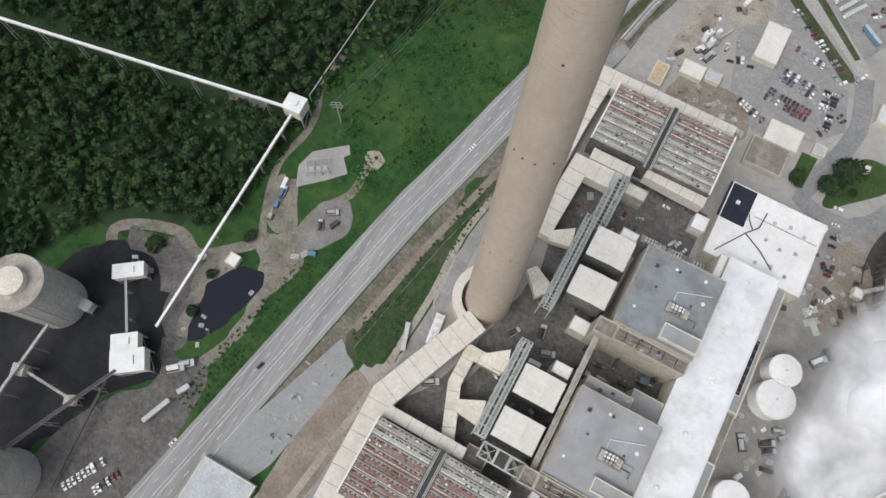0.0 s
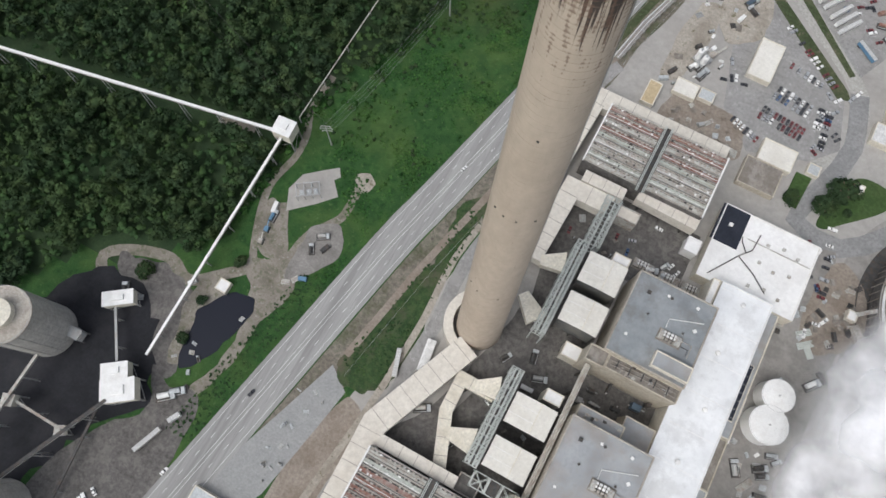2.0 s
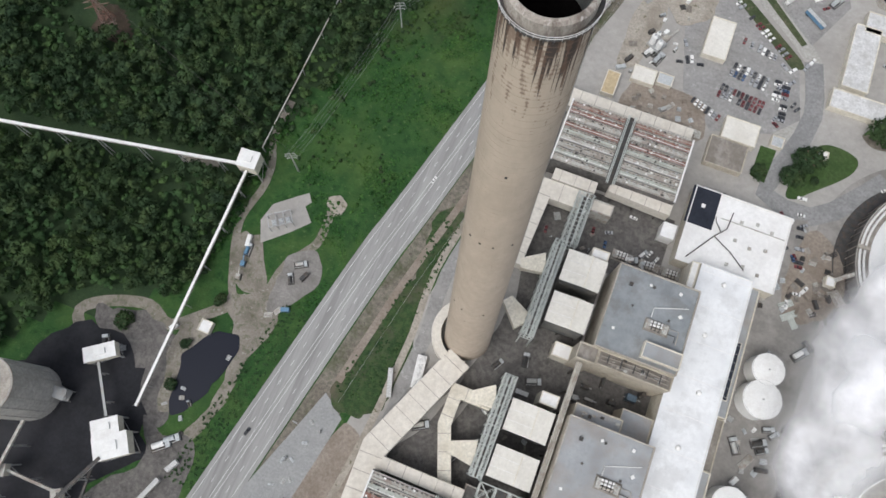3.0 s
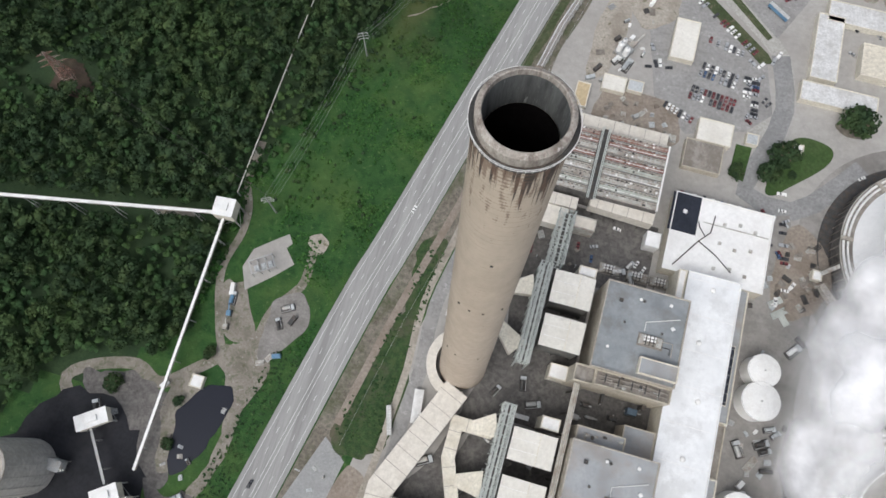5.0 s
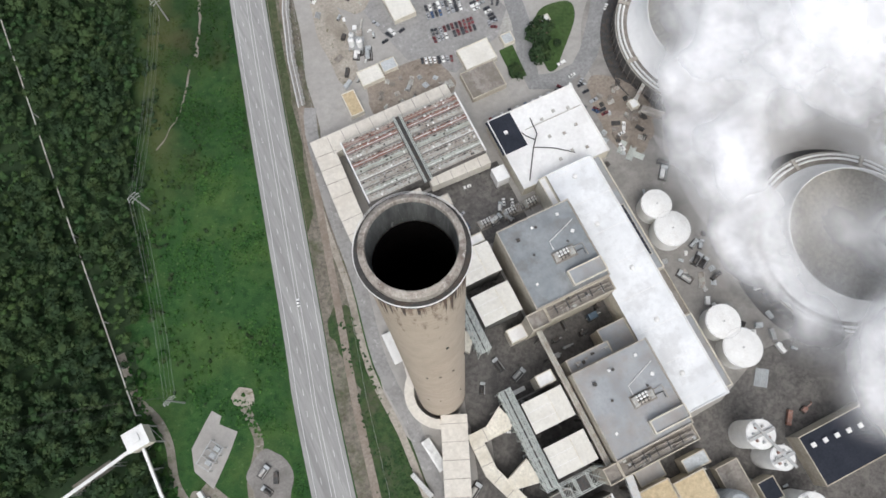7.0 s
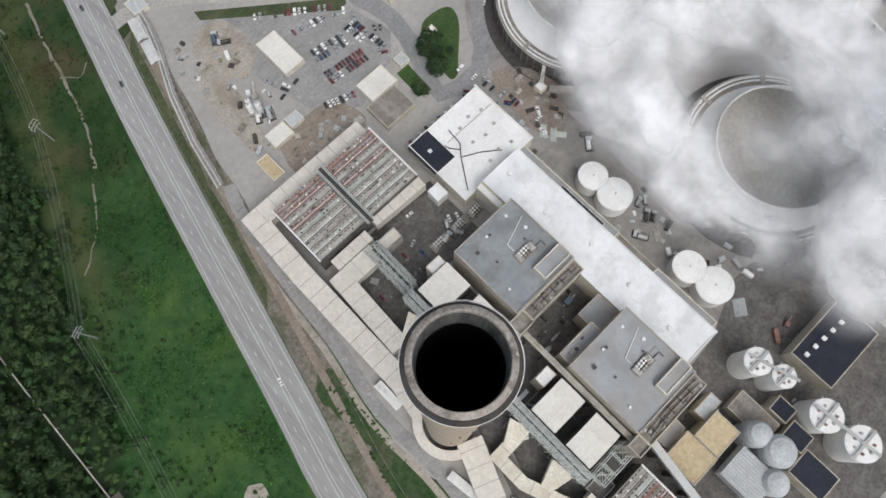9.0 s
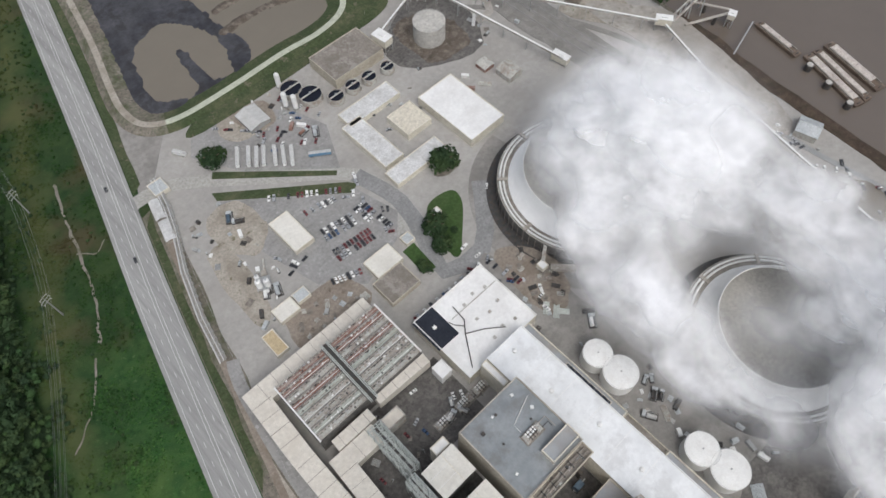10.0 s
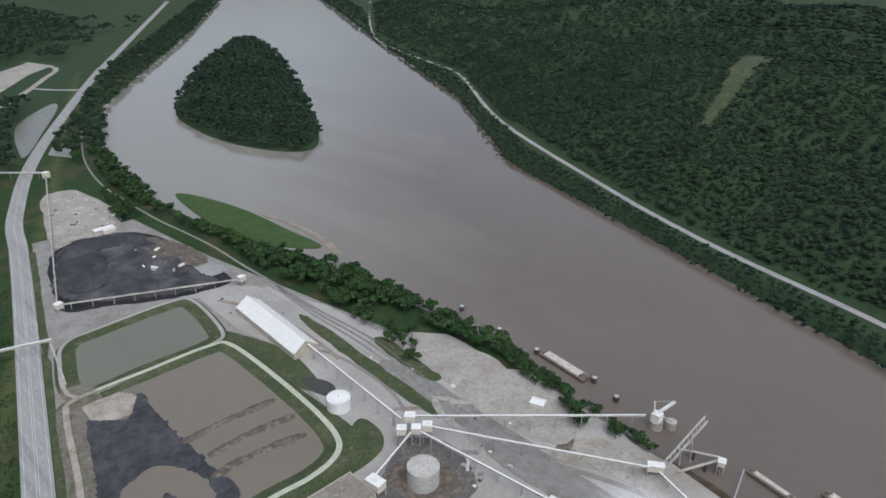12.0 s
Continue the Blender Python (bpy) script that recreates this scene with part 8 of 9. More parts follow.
tower_house(-201.5, -157, 6, 6, 10, 5, "grey roofed drive house on the coal conveyor", 20, "pale_panel")
tower_house(-169.5, -157.5, 5, 5, 7, 4, "grey roofed drive house on the coal conveyor", 30, "pale_panel")


def coal_silo(x, y, r, h, label):
    e = thing("coal_silo", label, "silo", (x, y, 0), 0, "coal silos")
    part("shell", lathe(bmesh.new(), [(r, 0), (r, h)], 48), M["concrete"], e, "streaked pale concrete shell")
    for k in range(16):
        a = 2 * math.pi * k / 16
        part("pilaster", beam(bmesh.new(), (r * math.cos(a), r * math.sin(a), 0.2), (r * math.cos(a), r * math.sin(a), h), 0.5), M["concrete"], e)
    part("roof", lathe(bmesh.new(), [(r + 0.3, h - 0.6), (r + 0.3, h + 0.4), (r - 1.2, h + 0.4), (r - 1.4, h), (r * 0.55, h + 1.2), (0, h + 1.4)], 48), M["pale_stained"], e)
    part("head_house", lathe(bmesh.new(), [(r * 0.5, h + 0.8), (r * 0.5, h + 5), (0, h + 6)], 24), M["cream"], e)
    bm = bmesh.new()
    for zz in (h + 1.0, h + 1.5):
        lathe(bm, [(r, zz), (r + 0.12, zz), (r + 0.12, zz + 0.12), (r, zz + 0.12)], 48, close=True)
    for k in range(36):
        a = 2 * math.pi * k / 36
        beam(bm, (r * math.cos(a), r * math.sin(a), h), (r * math.cos(a), r * math.sin(a), h + 1.6), 0.12)
    part("railing", bm, M["steel"], e)


coal_silo(-213, -118, 15, 46, "tall pale concrete coal silo with streaked shell")
coal_silo(-176, -206, 15, 40, "tall pale concrete coal silo with streaked shell")
lc = thing("loading_frame", "steel loading frame at the silo's foot", "frame", (-196, -112, 0))
for k in range(3):
    part("deck", B(-4, 4, -3, 3, 3 + 3 * k, 3.3 + 3 * k), M["steel"], lc)
for sx in (-3.8, 3.8):
    for sy in (-2.8, 2.8):
        part("post", B(sx - 0.2, sx + 0.2, sy - 0.2, sy + 0.2, 0, 10), M["steel"], lc)

# river side conveyors, transfer houses and jetty
for x, y, w, d, z0, h in ((309, 364, 9, 7, 14, 7), (295, 359, 8, 7, 12, 6), (304, 350.5, 8, 7, 13, 6), (313.5, 346.5, 8, 7, 13, 6)):
    tower_house(x, y, w, d, z0, h, "white boxed transfer house on steel legs", -45)
conveyor((313, 362, 18), (465, 225, 15), 1.3, 1.7, "long white conveyor to the barge unloader")
conveyor((315, 344, 16), (414, 190, 11), 1.3, 1.7, "long white conveyor to the jetty")
conveyor((306, 347, 14), (331, 217, 8), 1.3, 1.7, "white conveyor beside the rail tracks")
conveyor((304, 370, 15), (314, 530, 12), 1.3, 1.7, "white conveyor to the storage barn")
conveyor((300, 352, 14), (244, 334, 12), 1.2, 1.5, "slim conveyor to a white transfer house")
tower_house(242.5, 329.5, 9, 14, 7, 7, "white-roofed transfer house beside the filter plant", 8)
tower_house(333, 221, 14, 6, 2, 6, "white-roofed conveyor house beside the tracks", -82)
conveyor((418, 184, 8), (398, 120, 6), 1.2, 1.5, "white conveyor along the river bank")
conveyor((398, 120, 6), (366, -40, 6), 1.2, 1.5, "white conveyor along the river bank")
tower_house(420, 188, 13, 6, 6, 6, "white-roofed jetty drive house", -55)
conveyor((156, 800, 8), (341, 712, 10), 1.2, 1.5, "long pale conveyor beside the coal stockpile", "pale_panel")
conveyor((154, 802, 8), (287, 1304, 8), 1.3, 1.7, "long pale conveyor beside the highway", "pale_panel")
tower_house(155, 801, 8, 7, 4, 6, "small white house on the roadside conveyor", 15)
tower_house(341, 716, 8, 7, 6, 6, "small white house at the conveyor's end", 15)
tower_house(288, 1305, 10, 10, 4, 9, "small white house on the roadside conveyor", 15)
conveyor((124, 716, 14), (-70, 762, 20), 2.0, 2.4, "white covered conveyor bridge over the highway")
conveyor((288, 1305, 12), (120, 1440, 16), 2.0, 2.4, "white covered conveyor bridge over the highway")
conveyor((122, 716, 10), (112, 640, 4), 1.6, 1.8, "short pale conveyor down from the bridge", "pale_panel")

un = thing("barge_unloader", "white barge unloader on a river pier", "barge unloader", (482, 222, -10))
part("pier", lathe(bmesh.new(), [(6, 0), (6, 12), (0, 12)], 24), M["pale_stained"], un)
part("pier", lathe(bmesh.new(), [(5, 0), (5, 12), (0, 12)], 24, 9, -10), M["pale_stained"], un)
part("cabin", B(-4, 4, -4, 4, 12, 20), M["white_paint"], un)
part("boom", beam(bmesh.new(), (0, 0, 20), (14, -8, 30), 2.2, 2.2), M["white_paint"], un)
part("mast", beam(bmesh.new(), (-2, 2, 20), (-3, 3, 33), 1.0), M["white_paint"], un)
part("stay", beam(bmesh.new(), (-3, 3, 33), (13, -7.5, 30.5), 0.4), M["steel"], un)
part("ladder_frame", beam(bmesh.new(), (4, -4, 16), (9, -10, 12), 1.4), M["steel"], un)
jt = thing("jetty_loader", "slanting steel barge loader boom on the jetty", "barge loader", (0, 0, 0))
for o in (-2.2, 2.2):
    part("boom", beam(bmesh.new(), (424 + o, 183 + o, 11), (485 + o, 180 + o, 27), 1.2, 1.6), M["pale_panel"], jt)
bm = bmesh.new()
for k in range(10):
    t0, t1 = k / 10, (k + 1) / 10
    beam(bm, (424 - 2.2 + 61 * t0, 183 - 2.2 - 3 * t0, 11 + 16 * t0), (424 + 2.2 + 61 * t1, 183 + 2.2 - 3 * t1, 11 + 16 * t1), 0.4)
part("bracing", bm, M["steel"], jt)
for x, y, h in ((448, 182, 16), (466, 181, 21)):
    for o in (-4, 4):
        part("leg", beam(bmesh.new(), (x + o, y + o, -10), (x, y, h), 0.7), M["steel"], jt)
part("walkway", beam(bmesh.new(), (436, 176, 2), (476, 158, 2), 2.4, 0.6), M["pale_stained"], jt)
part("walkway", beam(bmesh.new(), (462, 190, 2), (478, 160, 2), 2.4, 0.6), M["pale_stained"], jt)
for x, y in ((447, 171), (462, 164), (476, 158), (468, 178)):
    part("support_post", lathe(bmesh.new(), [(1.4, -10), (1.4, 2), (0, 2)], 14, x, y), M["dark_steel"], jt)
tower_house(470, 155, 7, 6, 12, 4.5, "small white cabin at the jetty's end", 20)
gw = thing("gangway", "thin steel gangway from bank to barge mooring", "gangway")
part("deck", beam(bmesh.new(), (438, 130, 1.0), (484, 141, -2.4), 1.2, 0.5), M["steel"], gw)


def barge(xa, ya, xb, yb, w, label, group="river barges"):
    """A long flat hopper barge with coamings and bow rake."""
    cx, cy, ln = (xa + xb) / 2, (ya + yb) / 2, math.hypot(xb - xa, yb - ya)
    e = thing("barge", label, "barge", (cx, cy, -6), math.degrees(math.atan2(yb - ya, xb - xa)), group)
    bm = bmesh.new()
    pr = [(-ln / 2, 1.2), (-ln / 2 + 4, -1.2), (ln / 2 - 4, -1.2), (ln / 2, 1.2), (ln / 2, 2.6), (-ln / 2, 2.6)]
    a, b = [bm.verts.new((x, -w / 2, z)) for x, z in pr], [bm.verts.new((x, w / 2, z)) for x, z in pr]
    bm.faces.new(a)
    bm.faces.new(b[::-1])
    for i in range(6):
        bm.faces.new((a[(i + 1) % 6], a[i], b[i], b[(i + 1) % 6]))
    bmesh.ops.recalc_face_normals(bm, faces=bm.faces)
    part("hull", bm, M["barge_hull"], e)
    for s in (-1, 1):
        part("coaming", B(-ln / 2 + 4, ln / 2 - 4, s * (w / 2 - 1.4) - 0.2, s * (w / 2 - 1.4) + 0.2, 2.6, 4.0), M["pale_stained"], e)
    for k in range(int((ln - 10) / 6)):
        part("hatch_cover", B(-ln / 2 + 5 + k * 6, -ln / 2 + 10.7 + k * 6, -w / 2 + 1.7, w / 2 - 1.7, 3.3, 4.2), M["barge_cover"], e)
    for xx in (-ln / 2 + 1.5, ln / 2 - 1.5):
        part("bollard", B(xx - 0.3, xx + 0.3, -1.4, 1.4, 2.6, 3.4), M["dark_steel"], e)


barge(488, 138, 479.5, 95, 7.5, "narrow pale mooring barge beside the gangway")
barge(485.5, 90, 467.5, 34, 9.0, "long covered hopper barge with pale hatches")
barge(494.5, 88, 477.0, 32, 7.5, "narrow covered hopper barge between two others")
barge(508, 85, 494, 31, 10.0, "long covered hopper barge with pale hatches")
barge(501.5, 367, 495, 306, 13, "long pale work barge moored at dolphins", "")
for x, y in ((504, 491), (499, 427), (489, 268), (497, 372), (499, 300), (473, 82), (467, 62), (460, 40)):
    e = thing("mooring_dolphin", "round dark mooring dolphin in the river", "mooring dolphin", (x, y, -10), 0, "mooring dolphins")
    part("pile_cell", lathe(bmesh.new(), [(3.0, 0), (3.0, 9.5), (2.6, 9.8), (0, 9.8)], 18), M["dark_steel"], e)
    part("cap", lathe(bmesh.new(), [(2.4, 9.8), (2.4, 10.2), (0, 10.3)], 18), M["concrete"], e)


# ---------------------------------------------------------------- power poles and wires
POLES = [(-34, 470), (-37, 382), (-58, 296), (-113, 176), (-133, 58)]
for i, (x, y) in enumerate(POLES):
    e = thing("power_pole", "tall pale steel power pole with crossarms", "power pole", (x, y, lift(x, y)), 25, "meadow power poles")
    part("mast", lathe(bmesh.new(), [(0.55, 0), (0.25, 26)], 10), M["steel"], e)
    for z, w in ((25.2, 5.5), (22.4, 7.0), (19.6, 5.5)):
        part("crossarm", beam(bmesh.new(), (-w / 2, 0, z), (w / 2, 0, z), 0.35), M["steel"], e)
        for s in (-1, 1):
            part("insulator", lathe(bmesh.new(), [(0.14, z - 1.4), (0.2, z - 0.7), (0.14, z)], 8, s * w / 2, 0), M["white_paint"], e)
for (xa, ya), (xb, yb) in zip(POLES, POLES[1:]):
    for z, w in ((25.2, 5.5), (22.4, 7.0), (19.6, 5.5)):
        for s in (-1, 1):
            ox, oy = s * w / 2 * math.cos(radians(25)), s * w / 2 * math.sin(radians(25))
            pts = []
            for k in range(13):
                t = k / 12
                pts.append((xa + ox + (xb - xa) * t, ya + oy + (yb - ya) * t, lift(xa, ya) * (1 - t) + lift(xb, yb) * t + z - 1.4 - 4.5 * 4 * t * (1 - t)))
            wr = thing("power_line", "sagging bare power line over the meadow", "power line", (0, 0, 0), 0, "meadow power lines")
            part("wire", pipe(bmesh.new(), pts, 0.035, 4), M["wire"], wr)

# brown clearing in the wood with a lattice tower, and the pipeline north of the transfer house
heap("bare_clearing", [(-314, 112), (-300, 118), (-284, 114), (-268, 98), (-278, 94), (-304, 97)], 0.8, M["bare_soil"], "bare brown clearing in the wood", "clearing", lift(-291, 106) + 0.3, 71, 2.6)
lt = thing("transmission_tower", "rusty brown steel lattice transmission tower in a bare clearing", "transmission tower", (-286, 104, lift(-286, 104)), 38)


def tower_half(z):
    """Half the tower's width at a height."""
    return 4.2 - 3.4 * min(z, 26) / 26.0


for sx in (-1, 1):
    for sy in (-1, 1):
        part("leg", beam(bmesh.new(), (sx * 4.2, sy * 4.2, 0), (sx * 0.8, sy * 0.8, 26), 0.35), M["rust_red"], lt)
        part("leg_top", beam(bmesh.new(), (sx * 0.8, sy * 0.8, 26), (sx * 0.3, sy * 0.3, 31), 0.25), M["rust_red"], lt)
levels = [0, 5.5, 10.5, 15, 19, 22.5, 26]
for z0, z1 in zip(levels, levels[1:]):
    a_, b_ = tower_half(z0), tower_half(z1)
    for ux, uy in ((1, 0), (0, 1), (-1, 0), (0, -1)):
        for k in (-1, 1):
            part("brace", beam(bmesh.new(), (a_ * (ux - k * uy), a_ * (uy + k * ux), z0), (b_ * (ux + k * uy), b_ * (uy - k * ux), z1), 0.16), M["rust_red"], lt)
        part("ring_bar", beam(bmesh.new(), (b_ * (ux - uy), b_ * (uy + ux), z1), (b_ * (ux + uy), b_ * (uy - ux), z1), 0.16), M["rust_red"], lt)
for z, w in ((19, 8.0), (24, 6.5), (29, 5.0)):
    for k in (-1, 1):
        arm = part("crossarm", beam(bmesh.new(), (0, 0, z + 1.4), (k * w, 0, z), 0.2), M["rust_red"], lt)
        part("arm_tie", beam(bmesh.new(), (0, 0.7, z), (k * w, 0, z), 0.16), M["rust_red"], arm)
        part("arm_tie", beam(bmesh.new(), (0, -0.7, z), (k * w, 0, z), 0.16), M["rust_red"], arm)
c_, s_ = math.cos(radians(38)), math.sin(radians(38))
for z, w in ((19, 8.0), (24, 6.5), (29, 5.0)):
    for k in (-1, 1):
        xa, ya, za = -286 + k * w * c_, 104 + k * w * s_, lift(-286, 104) + z
        xb, yb, zb = -133 + k * w * 0.18, 58 + k * w * 0.3, 19 + (z - 19) * 0.55
        pts = [(xa + (xb - xa) * t, ya + (yb - ya) * t, za + (zb - za) * t - 14 * t * (1 - t)) for t in np.linspace(0, 1, 15)]
        wr = thing("power_line", "sagging bare power line over the wood", "power line", (0, 0, 0), 0, "wood power lines")
        part("wire", pipe(bmesh.new(), pts, 0.03, 4), M["dark_steel"], wr)
pl = thing("pipeline", "pale overland pipeline on low stands in a forest cut", "pipeline")
for y0 in np.arange(62, 352, 29):
    y1 = min(y0 + 29, 352)
    ends = [(-157.5 + max(0, y - 180) * 0.02, y, lift(-158, y) + 7.0) for y in (y0, y1)]
    part("pipe_run", pipe(bmesh.new(), ends, 0.42, 10), M["pale_panel"], pl)
    part("stand", B(ends[0][0] - 0.3, ends[0][0] + 0.3, y0 - 0.3, y0 + 0.3, lift(-158, y0) - 0.2, ends[0][2]), M["steel"], pl)

# substation and yard equipment by the dirt tracks
ss = thing("substation_frame", "small steel substation frame on a gravel pad", "substation", (-128, 24, 0.2), 35)
for sx in (-7, -2.3, 2.3, 7):
    for sy in (-4, 4):
        part("post", B(sx - 0.2, sx + 0.2, sy - 0.2, sy + 0.2, 0, 7), M["steel"], ss)
for sy in (-4, 4):
    part("beam", B(-7.4, 7.4, sy - 0.3, sy + 0.3, 6.6, 7.1), M["steel"], ss)
for sx in (-7, -2.3, 2.3, 7):
    part("beam", B(sx - 0.25, sx + 0.25, -4, 4, 6.3, 6.6), M["steel"], ss)
for k in range(3):
    t_ = part("transformer", B(-5.6 + 4.2 * k, -3.2 + 4.2 * k, -1.6, 1.6, 0, 2.6), M["pale_grey"], ss)
    part("bushing", lathe(bmesh.new(), [(0.22, 2.6), (0.15, 4.2)], 8, -4.4 + 4.2 * k, 0), M["white_paint"], t_)


def yard_item(kind, x, y, turn, s=1.0, mat="steel", z=0.2):
    """Loose things of the yards: machines, stacks, containers, pipe bundles."""
    if kind == "container":
        e = thing("container", f"{LABEL[mat]} storage container standing on the ground", "container", (x, y, z), turn, "yard containers")
        part("box", B(-3.0 * s, 3.0 * s, -1.2, 1.2, 0, 2.6), M[mat], e)
        for k in range(8):
            part("rib", B(-2.8 * s + k * 0.75 * s, -2.6 * s + k * 0.75 * s, -1.26, 1.26, 0.1, 2.62), M[mat], e)
    elif kind == "excavator":
        e = thing("excavator", "weathered digging machine parked on the ground", "excavator", (x, y, z), turn, "yard machines")
        for sy in (-1.2, 1.2):
            part("track", B(-2.0, 2.0, sy - 0.35, sy + 0.35, 0, 0.9), M["dark_steel"], e)
        part("cab", B(-1.6, 1.4, -1.2, 1.2, 1.0, 2.8), M[mat], e)
        part("boom", beam(bmesh.new(), (1.2, 0, 2.2), (4.6, 0, 3.8), 0.5), M[mat], e)
        part("arm", beam(bmesh.new(), (4.6, 0, 3.8), (6.2, 0, 1.2), 0.4), M[mat], e)
    elif kind == "pipes":
        e = thing("pipe_stack", "bundle of pale pipes lying on the ground", "pipe stack", (x, y, z), turn, "pipe stacks")
        for k in range(5):
            part("pipe", pipe(bmesh.new(), [(-4 * s, -1.6 + 0.8 * k, 0.38), (4 * s, -1.6 + 0.8 * k, 0.38)], 0.36), M[mat], e)
    elif kind == "timber":
        e = thing("material_stack", "stack of brown timber and scrap on dirt", "material stack", (x, y, z), turn, "material stacks")
        for k in range(4):
            part("baulk", B(-2.4 * s + 0.1 * k, 2.2 * s, -1.5 + 0.8 * k, -0.9 + 0.8 * k, 0, 0.5 + 0.25 * (k % 3)), M[mat], e)
    elif kind == "skid":
        e = thing("equipment_skid", "grey equipment skid with tanks and pipes", "equipment skid", (x, y, z), turn, "equipment skids")
        part("base", B(-3.2 * s, 3.2 * s, -1.6 * s, 1.6 * s, 0, 0.5), M["dark_steel"], e)
        part("vessel", pipe(bmesh.new(), [(-2.4 * s, 0.4 * s, 1.5), (1.2 * s, 0.4 * s, 1.5)], 0.9 * s, 12), M[mat], e)
        part("cabinet", B(1.6 * s, 2.9 * s, -1.2 * s, 1.2 * s, 0.5, 2.4), M["pale_grey"], e)
        part("pipe_run", pipe(bmesh.new(), [(-2.8 * s, -1.1 * s, 0.9), (1.4 * s, -1.1 * s, 0.9)], 0.22), M["steel"], e)


LABEL = {"white_paint": "white", "pale_grey": "pale grey", "rust_red": "rusty red", "blue": "blue", "steel": "grey steel", "tan_roof": "tan", "pale_panel": "pale", "dark_steel": "dark grey", "cream": "cream"}
yrng = np.random.default_rng(21)
ITEMS = [("excavator", -138, -8, 100, 1, "blue"), ("excavator", -137, -16, 100, 1, "pale_panel"), ("skid", -139, 1, 95, 1.3, "blue"), ("skid", -106, 4, 30, 1.3, "steel"), ("skid", -108, -6, 120, 1.1, "dark_steel"), ("container", -101, -2, 70, 1, "dark_steel"), ("container", -103, -24, 20, 0.8, "blue"), ("timber", -107, -26, 60, 1, "pale_panel"), ("timber", -111, -30, 20, 1.1, "pale_panel"), ("container", -141, 6, 100, 1.2, "white_paint"),
         ("skid", 60, 282, 60, 1.6, "blue_dark"), ("skid", 63, 276, 150, 1.4, "dark_steel"), ("container", 58, 266, 70, 1, "white_paint"), ("skid", 47, 222, 70, 2.0, "white_paint"), ("skid", 51, 215, 70, 1.6, "pale_grey"), ("skid", 44, 218, 60, 1.4, "white_paint"), ("container", 33, 208, 60, 1, "dark_steel"), ("container", 30, 200, 30, 1, "pale_grey"),
         ("pipes", 169, 80, 40, 1.2, "steel_green"), ("pipes", 166, 86, 40, 1.1, "steel_green"), ("pipes", 172, 77, 130, 1.0, "steel_green"), ("skid", 180, 60, 50, 1.6, "white_paint"), ("container", 183, 66, 140, 1.2, "dark_steel"), ("container", 162, -20, 60, 0.8, "white_paint"), ("skid", 158, -2, 120, 1.6, "steel"), ("pipes", 166, -8, 60, 1.2, "pale_panel"), ("skid", 170, 4, 30, 1.4, "dark_steel"), ("pipes", 165, -70, 50, 1.3, "pale_grey"), ("pipes", 168, -72, 50, 1.3, "pale_grey"),
         ("container", 168, -96, 50, 1.4, "rust_red"), ("excavator", 178, -96, 20, 1, "rust_red"), ("skid", 74, 78, 20, 1.4, "white_paint"), ("skid", 82, 76, 110, 1.2, "steel"), ("skid", 80, 84, 60, 1.0, "white_paint"), ("skid", 16, -65, 60, 1.4, "steel"), ("skid", -6, -55, 30, 1.6, "pale_panel"), ("skid", 44, -10, 20, 1.5, "steel"), ("skid", 36, 0, 100, 1.4, "dark_steel"), ("container", 40, -18, 0, 1.2, "white_paint"), ("skid", 22, -8, 60, 1.2, "dark_steel"),
         ("container", 140, 316, 40, 1.2, "rust_red"), ("container", 146, 312, 130, 1.2, "white_paint"), ("skid", 150, 300, 60, 1.6, "pale_grey"), ("skid", 143, 306, 10, 1.3, "rust_red"), ("container", 262, 250, 130, 1.2, "rust_red"), ("container", 268, 262, 130, 1, "white_paint"), ("pipes", 274, 246, 130, 1.3, "pale_panel"), ("timber", -180, -78, 30, 1, "steel"), ("skid", -190, -78, 120, 1.4, "dark_steel"), ("skid", -134, -117, 40, 1.8, "white_paint"), ("skid", -130, -112, 40, 1.6, "pale_grey"), ("container", -158, -56, 60, 0.8, "white_paint")]
for kd, x, y, tn, s, mt in ITEMS:
    yard_item(kd, x, y, tn, s, mt)
for k in range(34):
    yard_item("timber", yrng.uniform(166, 190), yrng.uniform(84, 126), yrng.uniform(0, 180), yrng.uniform(0.5, 1.3), yrng.choice(["brown_roof", "dirt", "pale_panel", "dark_steel"]))
for k in range(22):
    yard_item("timber", yrng.uniform(44, 88), yrng.uniform(168, 192), yrng.uniform(0, 180), yrng.uniform(0.4, 0.9), yrng.choice(["brown_roof", "dirt", "pale_panel"]))
for k in range(26):
    yard_item(str(yrng.choice(["timber", "skid", "container"])), yrng.uniform(165, 196), yrng.uniform(-74, 20), yrng.uniform(0, 180), yrng.uniform(0.6, 1.2), str(yrng.choice(["pale_grey", "steel", "dark_steel", "white_paint"])))
for k in range(20):
    yard_item(str(yrng.choice(["timber", "container"])), yrng.uniform(230, 310), yrng.uniform(780, 900), yrng.uniform(0, 180), yrng.uniform(0.8, 2), str(yrng.choice(["pale_grey", "white_paint", "steel"])), 3.5)
for k in range(16):
    yard_item(str(yrng.choice(["timber", "skid"])), yrng.uniform(-72, -56), yrng.uniform(-130, -72), yrng.uniform(0, 180), yrng.uniform(0.2, 0.45), str(yrng.choice(["pale_grey", "pale_panel", "steel"])))
